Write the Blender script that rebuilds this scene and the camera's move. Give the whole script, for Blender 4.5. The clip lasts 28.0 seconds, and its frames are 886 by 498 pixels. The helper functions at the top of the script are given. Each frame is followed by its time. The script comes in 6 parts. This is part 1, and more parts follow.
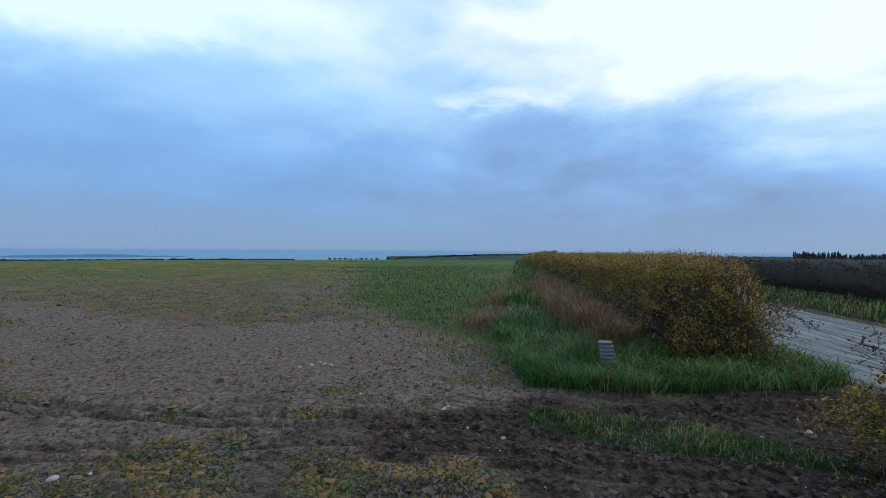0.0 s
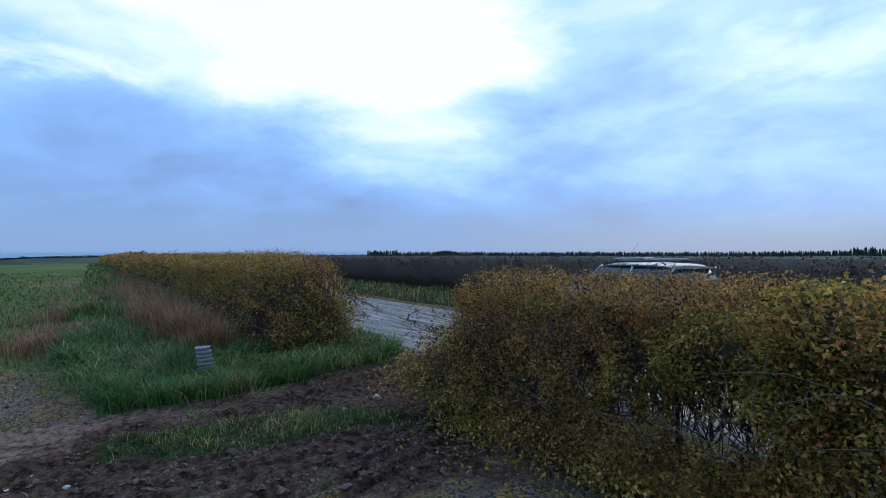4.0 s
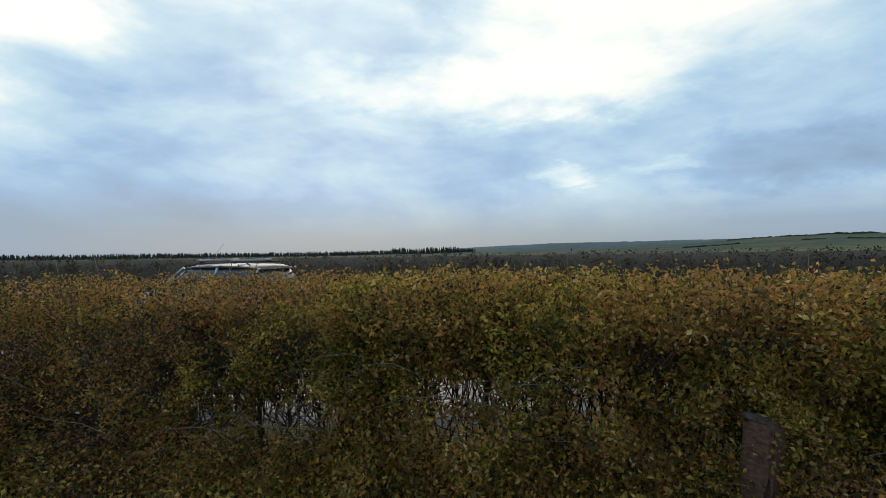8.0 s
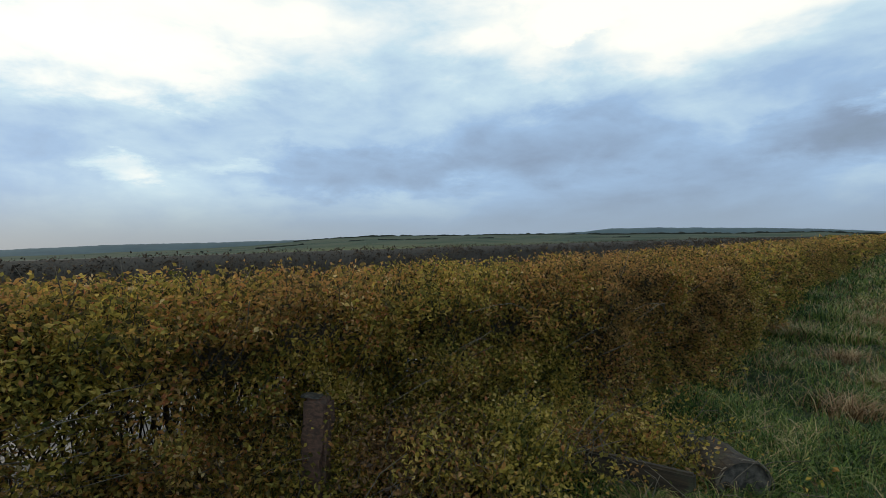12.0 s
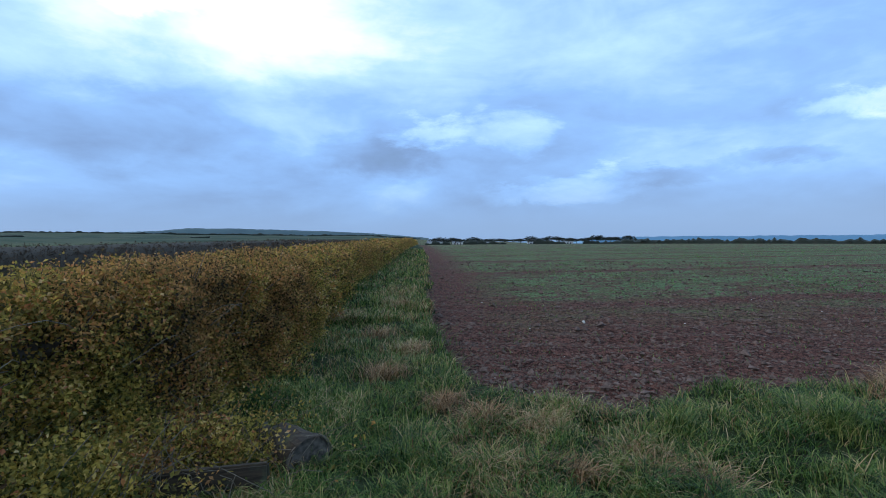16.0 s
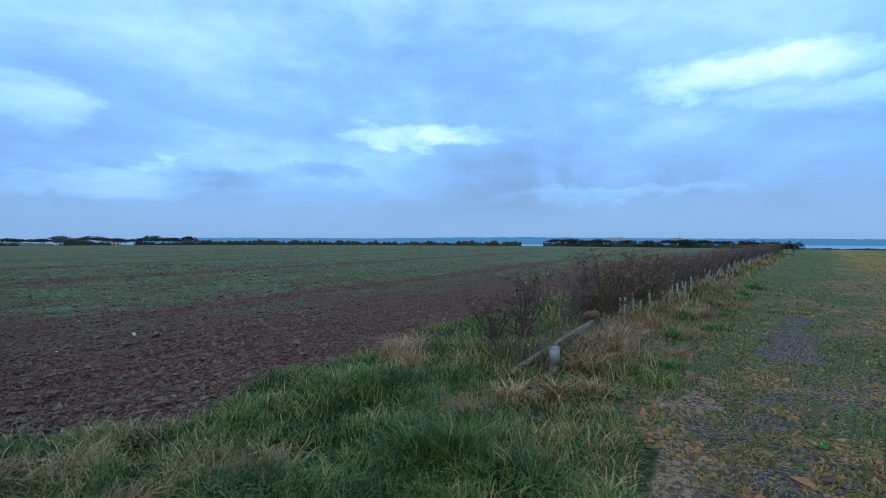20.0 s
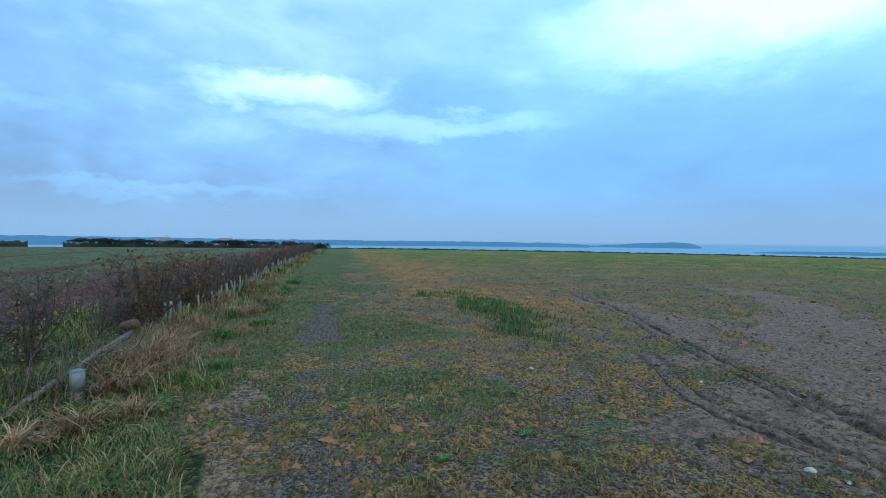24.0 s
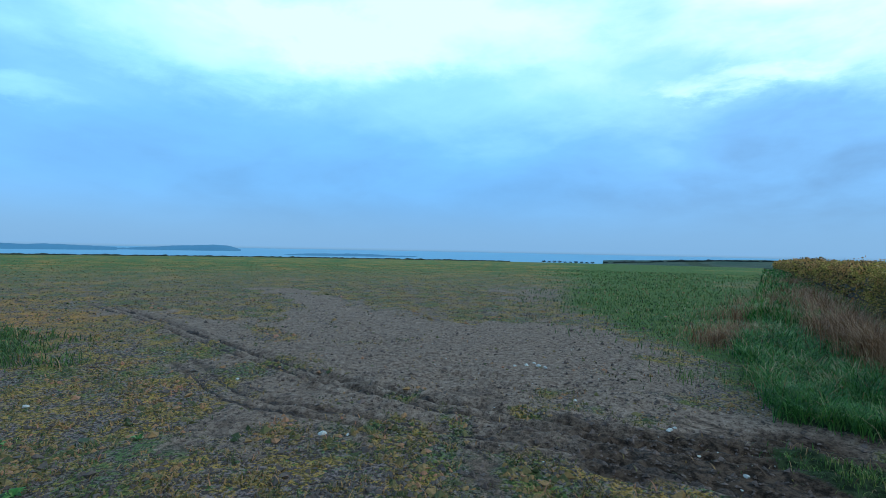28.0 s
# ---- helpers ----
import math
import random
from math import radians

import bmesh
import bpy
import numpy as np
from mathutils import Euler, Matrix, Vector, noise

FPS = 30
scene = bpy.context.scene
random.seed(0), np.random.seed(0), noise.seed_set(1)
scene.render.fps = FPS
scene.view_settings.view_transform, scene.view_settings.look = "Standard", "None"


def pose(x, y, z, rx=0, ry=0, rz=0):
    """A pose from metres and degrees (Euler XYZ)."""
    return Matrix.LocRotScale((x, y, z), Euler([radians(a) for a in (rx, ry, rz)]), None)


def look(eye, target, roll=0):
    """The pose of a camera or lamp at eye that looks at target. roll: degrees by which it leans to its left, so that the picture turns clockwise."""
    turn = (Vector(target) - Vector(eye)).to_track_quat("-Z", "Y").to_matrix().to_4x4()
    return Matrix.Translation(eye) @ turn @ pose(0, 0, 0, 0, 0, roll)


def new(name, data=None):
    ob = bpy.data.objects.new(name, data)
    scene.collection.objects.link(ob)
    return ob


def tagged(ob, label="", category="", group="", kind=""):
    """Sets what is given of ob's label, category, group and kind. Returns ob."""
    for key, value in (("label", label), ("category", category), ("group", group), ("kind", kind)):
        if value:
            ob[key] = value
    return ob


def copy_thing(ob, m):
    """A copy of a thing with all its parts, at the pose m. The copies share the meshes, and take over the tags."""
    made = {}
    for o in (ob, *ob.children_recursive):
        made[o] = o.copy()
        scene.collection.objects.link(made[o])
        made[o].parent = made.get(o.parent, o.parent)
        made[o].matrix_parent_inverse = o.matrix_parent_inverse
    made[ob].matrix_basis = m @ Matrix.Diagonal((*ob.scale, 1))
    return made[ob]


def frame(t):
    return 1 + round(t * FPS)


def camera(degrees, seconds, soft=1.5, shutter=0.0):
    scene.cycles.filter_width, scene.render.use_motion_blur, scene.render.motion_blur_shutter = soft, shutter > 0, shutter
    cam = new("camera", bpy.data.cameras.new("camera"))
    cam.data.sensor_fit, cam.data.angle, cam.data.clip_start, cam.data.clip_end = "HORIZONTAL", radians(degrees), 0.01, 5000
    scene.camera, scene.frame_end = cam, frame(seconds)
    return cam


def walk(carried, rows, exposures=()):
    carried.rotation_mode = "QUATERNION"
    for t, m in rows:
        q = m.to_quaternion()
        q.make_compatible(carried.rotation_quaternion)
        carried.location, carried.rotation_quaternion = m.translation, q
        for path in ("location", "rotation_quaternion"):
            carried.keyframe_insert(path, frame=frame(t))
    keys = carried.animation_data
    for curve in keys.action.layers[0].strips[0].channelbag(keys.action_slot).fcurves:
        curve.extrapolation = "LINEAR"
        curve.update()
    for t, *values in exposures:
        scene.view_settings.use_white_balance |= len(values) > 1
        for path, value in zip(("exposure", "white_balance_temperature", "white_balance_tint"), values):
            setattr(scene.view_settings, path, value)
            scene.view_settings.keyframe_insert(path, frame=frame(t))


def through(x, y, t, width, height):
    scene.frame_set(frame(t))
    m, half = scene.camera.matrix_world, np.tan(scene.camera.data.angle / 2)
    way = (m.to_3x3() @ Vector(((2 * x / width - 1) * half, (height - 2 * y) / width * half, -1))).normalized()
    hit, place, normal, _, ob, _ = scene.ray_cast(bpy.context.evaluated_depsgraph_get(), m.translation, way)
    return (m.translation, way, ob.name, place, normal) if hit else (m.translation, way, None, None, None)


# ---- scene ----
# camera: someone turns round once on the spot in a field gateway
cam = camera(85.0, 28.0, soft=0.8)
EYE = 1.65
ROWS = [
    (0, -0.00, -0.05, 0.45),
    (1, -11.22, 0.0, 0.35),
    (2, -22.46, 0.12, 0.18),
    (3, -33.62, 0.12, 0.06),
    (3.5, -39.18, 0.12, 0.05),
    (5.5, -61.93, 0.11, 0.05),
    (6, -67.71, 0.10, 0.09),
    (7, -79.36, 0.11, -0.17),
    (8, -91.08, 0.09, -0.41),
    (9, -102.81, 0.03, -0.62),
    (10, -114.68, -0.07, -0.81),
    (11, -126.63, -0.24, -0.97),
    (12, -138.67, -0.43, -1.10),
    (12.5, -144.57, -0.54, -1.11),
    (14.5, -167.86, -0.95, -0.94),
    (15, -173.73, -1.02, -0.87),
    (16, -185.60, -1.11, -0.73),
    (17, -197.71, -1.18, -0.58),
    (18, -209.66, -1.23, -0.44),
    (19, -221.70, -1.28, -0.28),
    (20, -234.30, -1.33, -0.11),
    (21, -246.13, -1.36, -0.03),
    (21.5, -252.42, -1.36, 0.02),
    (23.5, -277.73, -1.20, 0.41),
    (24, -284.18, -1.12, 0.51),
    (25, -296.93, -0.90, 0.67),
    (26, -309.88, -0.64, 0.81),
    (27, -322.32, -0.33, 0.98),
    (28, -335.00, -0.06, 1.12),
]


def turned(yaw, pitch, roll):
    a = radians(-yaw)
    eye = Vector((0.04 * math.sin(a), 0.04 * math.cos(a), EYE))
    way = Vector((math.sin(a) * math.cos(radians(pitch)), math.cos(a) * math.cos(radians(pitch)), math.sin(radians(pitch))))
    return look(eye, eye + 10 * way, roll)


EXPOSURES = [
    (0.0, -0.20, 5850, 8), (2.0, -0.09, 6100, 9), (4.0, -0.06, 5500, 13), (7.1, -0.05, 5150, 21), (7.4, -0.10, 7300, 8), (12.0, -0.08, 7550, 9), (15.7, 0.02, 6950, 8),
    (16.0, 0.08, 5800, 10), (18.0, 0.08, 5850, 8), (20.0, 0.06, 5300, 4), (21.5, 0.10, 5450, 1), (23.5, 0.15, 5400, -1), (25.5, 0.15, 5300, -4), (28.0, 0.05, 5120, -8),
]
walk(cam, [(t, turned(a, b, c)) for t, a, b, c in ROWS], EXPOSURES)

# ---- world and light: an overcast evening sky, brightest over the road ----
SUN_AZ, SUN_EL = 78.0, 30.0
world = bpy.data.worlds.new("sky")
scene.world = world
world.use_nodes = True


class Nodes:
    """Short names for building node trees."""

    def __init__(self, tree):
        self.t = tree

    def n(self, kind, **props):
        node = self.t.nodes.new(kind)
        for key, value in props.items():
            if key == "blend_type":
                node.blend_type = value
            elif key == "operation":
                node.operation = value
            elif key == "data_type":
                node.data_type = value
            elif key == "attribute_name":
                node.attribute_name = value
            elif key == "sky_type":
                node.sky_type = value
        return node

    def put(self, sock, value):
        if isinstance(value, bpy.types.NodeSocket):
            self.t.links.new(value, sock)
        else:
            sock.default_value = value

    def math(self, op, a, b=0.0, c=0.0, clamp=False):
        node = self.n("ShaderNodeMath", operation=op)
        node.use_clamp = clamp
        for i, v in enumerate((a, b, c)):
            self.put(node.inputs[i], v)
        return node.outputs[0]

    def vec(self, op, a, b=(0, 0, 0)):
        node = self.n("ShaderNodeVectorMath", operation=op)
        self.put(node.inputs[0], a)
        if op == "SCALE":
            self.put(node.inputs["Scale"], b)
        else:
            self.put(node.inputs[1], b)
        return node.outputs["Value" if op in ("DOT_PRODUCT", "LENGTH") else "Vector"]

    def mix(self, fac, a, b, blend="MIX"):
        node = self.n("ShaderNodeMix", data_type="RGBA", blend_type=blend)
        self.put(node.inputs[0], fac)
        self.put(node.inputs[6], a if isinstance(a, bpy.types.NodeSocket) else (*a, 1))
        self.put(node.inputs[7], b if isinstance(b, bpy.types.NodeSocket) else (*b, 1))
        return node.outputs[2]

    def noise(self, vector, scale, detail=4.0, rough=0.55, warp=0.0):
        node = self.n("ShaderNodeTexNoise")
        self.put(node.inputs["Vector"], vector)
        for key, v in (("Scale", scale), ("Detail", detail), ("Roughness", rough), ("Distortion", warp)):
            node.inputs[key].default_value = v
        return node.outputs["Fac"]

    def span(self, value, lo, hi, a=0.0, b=1.0):
        node = self.n("ShaderNodeMapRange")
        node.interpolation_type = "SMOOTHSTEP"
        self.put(node.inputs[0], value)
        for i, v in enumerate((lo, hi, a, b)):
            node.inputs[i + 1].default_value = v
        return node.outputs[0]

    def ramp(self, value, stops):
        node = self.n("ShaderNodeValToRGB")
        self.put(node.inputs[0], value)
        ramp = node.color_ramp
        while len(ramp.elements) < len(stops):
            ramp.elements.new(0.5)
        for e, (p, c) in zip(ramp.elements, stops):
            e.position, e.color = p, (*c, 1)
        return node.outputs[0]


def direction(az, el):
    a, e = radians(az), radians(el)
    return (math.sin(a) * math.cos(e), math.cos(a) * math.cos(e), math.sin(e))


w = Nodes(world.node_tree)
for node in list(world.node_tree.nodes):
    world.node_tree.nodes.remove(node)
ways = w.n("ShaderNodeTexCoord").outputs["Generated"]
split = w.n("ShaderNodeSeparateXYZ")
w.put(split.inputs[0], ways)
azim = w.math("DEGREES", w.math("ARCTAN2", split.outputs[0], split.outputs[1]))
elev = w.math("DEGREES", w.math("ARCSINE", split.outputs[2]))
drawn = w.n("ShaderNodeMapping")
w.put(drawn.inputs[0], ways)
drawn.inputs["Scale"].default_value = (1.0, 1.0, 2.5)
deck = drawn.outputs[0]
large = w.noise(deck, 1.7, 6.0, 0.52, 0.5)
small = w.noise(deck, 6.5, 6.0, 0.55, 0.3)
ragged = w.noise(w.vec("ADD", deck, (4.1, 7.7, 1.3)), 7.0, 6.0, 0.62, 0.2)
ragged_b = w.noise(w.vec("ADD", deck, (9.4, 2.2, 6.6)), 4.0, 6.0, 0.6, 0.2)
azim_r = w.math("ADD", azim, w.math("MULTIPLY", w.math("SUBTRACT", ragged_b, 0.5), 22.0))
elev_r = w.math("ADD", elev, w.math("MULTIPLY", w.math("SUBTRACT", ragged, 0.5), 7.0))
toward = w.vec("DOT_PRODUCT", ways, direction(92.0, 36.0))
glow = w.span(toward, 0.38, 0.98)
# broad bright breaks, small puffs and darker banks of cloud: bearing, height, width, depth, how much
BREAKS = [
    (27, 25, 23, 7.5, 0.42), (44, 17, 16, 6, 0.12), (42, 12.5, 9, 4, 0.12), (345, 19, 20, 7, 0.12), (79, 18.5, 9, 3.0, 0.16), (101, 18, 16, 3.2, 0.22), (110, 23, 18, 6, 0.26),
    (44, 22, 12, 5, 0.13), (158, 25, 18, 6.5, 0.31), (312, 21, 16, 4, 0.26), (330, 26, 18, 5, 0.28), (52, 9, 20, 5, 0.17), (205, 6, 22, 4, 0.12)]
PUFFS = [
    (7, 17.2, 7, 1.4, 0.20), (105, 8.4, 3.8, 0.9, 0.18), (116, 8.8, 5, 0.9, 0.16), (154.6, 24, 4, 1.5, 0.2), (185, 12.2, 4.5, 1.5, 0.30), (193, 12.6, 4.0, 2.4, 0.26),
    (198, 4.9, 8, 1.2, 0.22), (204, 6.6, 7, 1.1, 0.2), (230, 11.8, 9, 1.3, 0.28), (239, 12.0, 6, 1.2, 0.2), (266, 16.3, 10, 1.8, 0.30), (252, 4.6, 16, 0.7, 0.18), (281, 13.2, 15, 1.7, 0.24)]
BANKS = [
    (129, 8.6, 14, 3.0, -0.26), (150, 11.0, 12, 3.4, -0.18), (178, 9.8, 8, 2.6, -0.20), (212, 6.4, 6, 1.4, -0.20), (222, 7.5, 5, 1.0, -0.16), (258, 20, 20, 5, -0.06), (14, 10.0, 30, 4.5, -0.09),
    (350, 9, 18, 3, 0.02), (236, 18, 20, 5, -0.04), (75, 7, 26, 4, -0.08), (90, 11.5, 16, 2.0, -0.08)]
lobes = 0.0
for az, el, wide_, tall_, much in BREAKS + PUFFS + BANKS:
    across = w.math("DIVIDE", w.math("WRAP", w.math("SUBTRACT", azim_r, float(az)), 180.0, -180.0), float(wide_))
    over = w.math("DIVIDE", w.math("SUBTRACT", elev_r, float(el)), float(tall_))
    dist_ = w.math("ADD", w.math("MULTIPLY", across, across), w.math("MULTIPLY", over, over))
    lobes = w.math("ADD", lobes, w.span(dist_, -0.5, 2.6 if tall_ > 3 else 1.7, much * 1.12, 0.0))
calm = w.span(w.vec("DOT_PRODUCT", ways, direction(318.0, 8.0)), 0.55, 0.95, 1.0, 0.45)
veil = w.math("ADD", w.math("MULTIPLY", w.math("SUBTRACT", large, 0.5), 0.95), w.math("MULTIPLY", w.math("SUBTRACT", small, 0.5), 0.42))
high = w.span(split.outputs[2], 0.06, 0.46)
bright = w.math("ADD", w.math("MULTIPLY", veil, calm), w.math("ADD", w.math("ADD", w.math("MULTIPLY", glow, 0.13), lobes), w.math("MULTIPLY", high, 0.30)))
clouds = w.ramp(w.math("ADD", bright, 0.36), [
    (0.0, (0.20, 0.28, 0.39)), (0.25, (0.27, 0.40, 0.64)), (0.5, (0.37, 0.60, 0.98)), (0.72, (0.62, 0.88, 1.14)), (1.0, (1.25, 1.30, 1.32))])
cyan = w.span(w.vec("DOT_PRODUCT", ways, direction(318.0, 12.0)), 0.68, 0.97)
clouds = w.mix(w.math("MULTIPLY", cyan, 0.38), clouds, w.vec("MULTIPLY", clouds, (0.76, 1.0, 1.10)))
haze = w.mix(w.span(glow, 0.0, 1.0), (0.32, 0.46, 0.68), (0.325, 0.425, 0.555))
low = w.span(split.outputs[2], 0.0, 0.13)
layer = w.mix(low, haze, clouds)
sky_tex = w.n("ShaderNodeTexSky", sky_type="NISHITA")
sky_tex.sun_disc = False
sky_tex.sun_elevation, sky_tex.sun_rotation = radians(SUN_EL), radians(SUN_AZ)
clear = w.vec("SCALE", sky_tex.outputs[0], 0.06)
layer = w.mix(0.12, layer, clear)
ground_side = w.mix(w.span(split.outputs[2], -0.02, 0.0), (0.10, 0.11, 0.09), layer)
back = w.n("ShaderNodeBackground")
w.put(back.inputs[0], ground_side)
back.inputs[1].default_value = 1.0
w.put(w.n("ShaderNodeOutputWorld").inputs[0], back.outputs[0])

sun = new("sun", bpy.data.lights.new("sun", "SUN"))
sun.data.energy, sun.data.angle, sun.data.color = 0.9, radians(38), (1.0, 0.90, 0.76)
sun.matrix_world = look(Vector(direction(SUN_AZ, SUN_EL)) * 100, (0, 0, 0))


# ---- materials ----
def material(name, rough=0.8):
    m = bpy.data.materials.new(name)
    m.use_nodes = True
    for node in list(m.node_tree.nodes):
        m.node_tree.nodes.remove(node)
    k = Nodes(m.node_tree)
    shader = k.n("ShaderNodeBsdfPrincipled")
    shader.inputs["Roughness"].default_value = rough
    out = k.n("ShaderNodeOutputMaterial")
    k.put(out.inputs[0], shader.outputs[0])
    return m, k, shader


def bump(k, shader, height, strength, distance=0.02):
    node = k.n("ShaderNodeBump")
    node.inputs["Strength"].default_value, node.inputs["Distance"].default_value = strength, distance
    k.put(node.inputs["Height"], height)
    k.put(shader.inputs["Normal"], node.outputs[0])


def leafy(name, stops, rough=0.55, through=0.25, patch=0.6, spread=0.9, spots=0.45):
    """Leaves, blades and needles: a colour for each island, in drifts over the plant."""
    m, k, shader = material(name, rough)
    geo = k.n("ShaderNodeNewGeometry")
    at = k.n("ShaderNodeTexCoord").outputs["Object"]
    drift = k.noise(at, 1.0 / patch, 3.0)
    pick = k.math("ADD", k.math("MULTIPLY", geo.outputs["Random Per Island"], spread), k.math("MULTIPLY", k.math("SUBTRACT", drift, 0.5), 1.3), clamp=True)
    colour = k.ramp(pick, stops)
    fleck = k.noise(at, 60.0, 2.0)
    colour = k.mix(k.span(fleck, 0.35, 0.75, 0.0, spots), colour, (0.05, 0.035, 0.02))
    k.put(shader.inputs["Base Color"], colour)
    shader.inputs["Specular IOR Level"].default_value = 0.17
    thin = k.n("ShaderNodeBsdfTranslucent")
    k.put(thin.inputs[0], colour)
    both = k.n("ShaderNodeMixShader")
    both.inputs[0].default_value = through
    k.put(both.inputs[1], shader.outputs[0])
    k.put(both.inputs[2], thin.outputs[0])
    k.put([n for n in m.node_tree.nodes if n.type == "OUTPUT_MATERIAL"][0].inputs[0], both.outputs[0])
    return m


def plain(name, colour, other, scale=8.0, rough=0.8, relief=0.3, metal=0.0, fine=60.0, depth=0.01):
    m, k, shader = material(name, rough)
    at = k.n("ShaderNodeTexCoord").outputs["Object"]
    a, b = k.noise(at, scale, 5.0, 0.6), k.noise(at, fine, 3.0)
    k.put(shader.inputs["Base Color"], k.mix(k.math("ADD", k.math("MULTIPLY", k.span(a, 0.3, 0.7), 0.7), k.math("MULTIPLY", b, 0.3)), colour, other))
    shader.inputs["Metallic"].default_value = metal
    k.put(shader.inputs["Roughness"], k.math("ADD", k.math("MULTIPLY", a, 0.25), rough - 0.12, clamp=True))
    bump(k, shader, k.math("ADD", a, k.math("MULTIPLY", b, 0.5)), relief, depth)
    return m


def wood_grain(name, colour, dark, rough=0.85):
    m, k, shader = material(name, rough)
    at = k.n("ShaderNodeTexCoord").outputs["Object"]
    stretch = k.n("ShaderNodeMapping")
    k.put(stretch.inputs[0], at)
    stretch.inputs["Scale"].default_value = (1.5, 22, 22)
    grain, stain = k.noise(stretch.outputs[0], 2.0, 6.0, 0.65, 0.4), k.noise(at, 6.0, 4.0)
    colour = k.mix(k.span(grain, 0.35, 0.7), dark, colour)
    colour = k.mix(k.span(stain, 0.55, 0.75, 0.0, 0.6), colour, (0.07, 0.09, 0.05))
    k.put(shader.inputs["Base Color"], colour)
    bump(k, shader, grain, 0.5, 0.01)
    return m


HEDGE_LEAF = leafy("hawthorn_leaf", [(0.0, (0.037, 0.030, 0.012)), (0.25, (0.201, 0.156, 0.041)), (0.5, (0.366, 0.259, 0.063)), (0.72, (0.561, 0.293, 0.079)), (0.88, (0.464, 0.159, 0.067)), (1.0, (0.750, 0.561, 0.268))], patch=0.35, through=0.52, spots=0.15)
BRIGHT_LEAF = leafy("field_maple_leaf", [(0.0, (0.066, 0.072, 0.015)), (0.4, (0.308, 0.251, 0.055)), (0.75, (0.594, 0.418, 0.083)), (1.0, (0.726, 0.506, 0.187))], patch=0.35, through=0.52, spots=0.15)
BROWN_LEAF = leafy("withered_leaf", [(0.0, (0.055, 0.032, 0.02)), (0.5, (0.17, 0.09, 0.038)), (1.0, (0.36, 0.17, 0.055))])
LANE_LEAF = leafy("lane_hedge_leaf", [(0.0, (0.027, 0.022, 0.017)), (0.5, (0.076, 0.054, 0.037)), (1.0, (0.145, 0.088, 0.054))])
DARK_LEAF = leafy("shaded_hedge_leaf", [(0.0, (0.033, 0.025, 0.014)), (0.4, (0.275, 0.181, 0.060)), (0.75, (0.525, 0.256, 0.094)), (1.0, (0.650, 0.388, 0.112))], patch=0.3, through=0.52, spots=0.15)
FAR_LEAF = leafy("far_wood_leaf", [(0.0, (0.008, 0.016, 0.012)), (1.0, (0.025, 0.035, 0.028))], patch=6.0, through=0.1)
GRASS = leafy("lush_grass_blade", [(0.0, (0.011, 0.030, 0.008)), (0.3, (0.047, 0.107, 0.021)), (0.62, (0.146, 0.224, 0.041)), (0.85, (0.347, 0.338, 0.100)), (1.0, (0.560, 0.378, 0.212))], through=0.3)
BLUE_GRASS = leafy("rank_grass_blade", [(0.0, (0.016, 0.055, 0.012)), (0.5, (0.070, 0.175, 0.030)), (0.85, (0.18, 0.30, 0.06)), (1.0, (0.40, 0.36, 0.19))], through=0.3)
CROP = leafy("young_corn_blade", [(0.0, (0.033, 0.067, 0.021)), (0.5, (0.094, 0.152, 0.036)), (0.85, (0.187, 0.237, 0.065)), (1.0, (0.352, 0.199, 0.104))], through=0.3, patch=1.6)
STRAW = leafy("dead_grass_blade", [(0.0, (0.14, 0.07, 0.03)), (0.5, (0.38, 0.22, 0.10)), (1.0, (0.60, 0.45, 0.26))], through=0.25)
MOSSY = leafy("stubble_regrowth_blade", [(0.0, (0.053, 0.067, 0.022)), (0.35, (0.159, 0.128, 0.041)), (0.7, (0.339, 0.190, 0.072)), (1.0, (0.424, 0.180, 0.108))], through=0.2)
RUSTY_STRAW = leafy("rusty_dead_stem", [(0.0, (0.12, 0.05, 0.025)), (0.5, (0.33, 0.165, 0.08)), (1.0, (0.55, 0.34, 0.19))], through=0.2)
PURPLE_TWIG = plain("purplish_twig_bark", (0.055, 0.035, 0.038), (0.15, 0.105, 0.105), 20, 0.85, 0.3)
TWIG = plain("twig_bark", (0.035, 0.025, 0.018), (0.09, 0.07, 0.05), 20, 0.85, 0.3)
PALE_TWIG = plain("silvery_twig_bark", (0.10, 0.078, 0.055), (0.20, 0.165, 0.125), 20, 0.8, 0.3)
BARK = plain("trunk_bark", (0.03, 0.022, 0.016), (0.085, 0.065, 0.045), 14, 0.9, 0.6)
OLD_WOOD = wood_grain("weathered_wood", (0.24, 0.20, 0.15), (0.08, 0.06, 0.042))
GREEN_WOOD = wood_grain("mossy_wood", (0.066, 0.044, 0.024), (0.016, 0.010, 0.006))
REDDISH_WOOD = wood_grain("rotten_post_wood", (0.17, 0.085, 0.055), (0.06, 0.032, 0.022))
TORN_WOOD = plain("torn_pale_wood", (0.30, 0.17, 0.09), (0.52, 0.34, 0.20), 22, 0.8, 0.3)
END_GRAIN = plain("sawn_end_grain", (0.012, 0.010, 0.008), (0.16, 0.135, 0.11), 26, 0.9, 0.9)
GREY_BOARD = plain("grey_weathered_board", (0.11, 0.11, 0.115), (0.26, 0.26, 0.265), 18, 0.75, 0.3)
FLINT = plain("white_flint", (0.30, 0.27, 0.23), (0.62, 0.58, 0.54), 30, 0.6, 0.4)
BROWN_STONE = plain("muddy_stone", (0.13, 0.10, 0.08), (0.30, 0.26, 0.22), 30, 0.75, 0.4)
GUARD = plain("faded_tree_guard_plastic", (0.13, 0.105, 0.085), (0.34, 0.29, 0.24), 9, 0.6, 0.1)
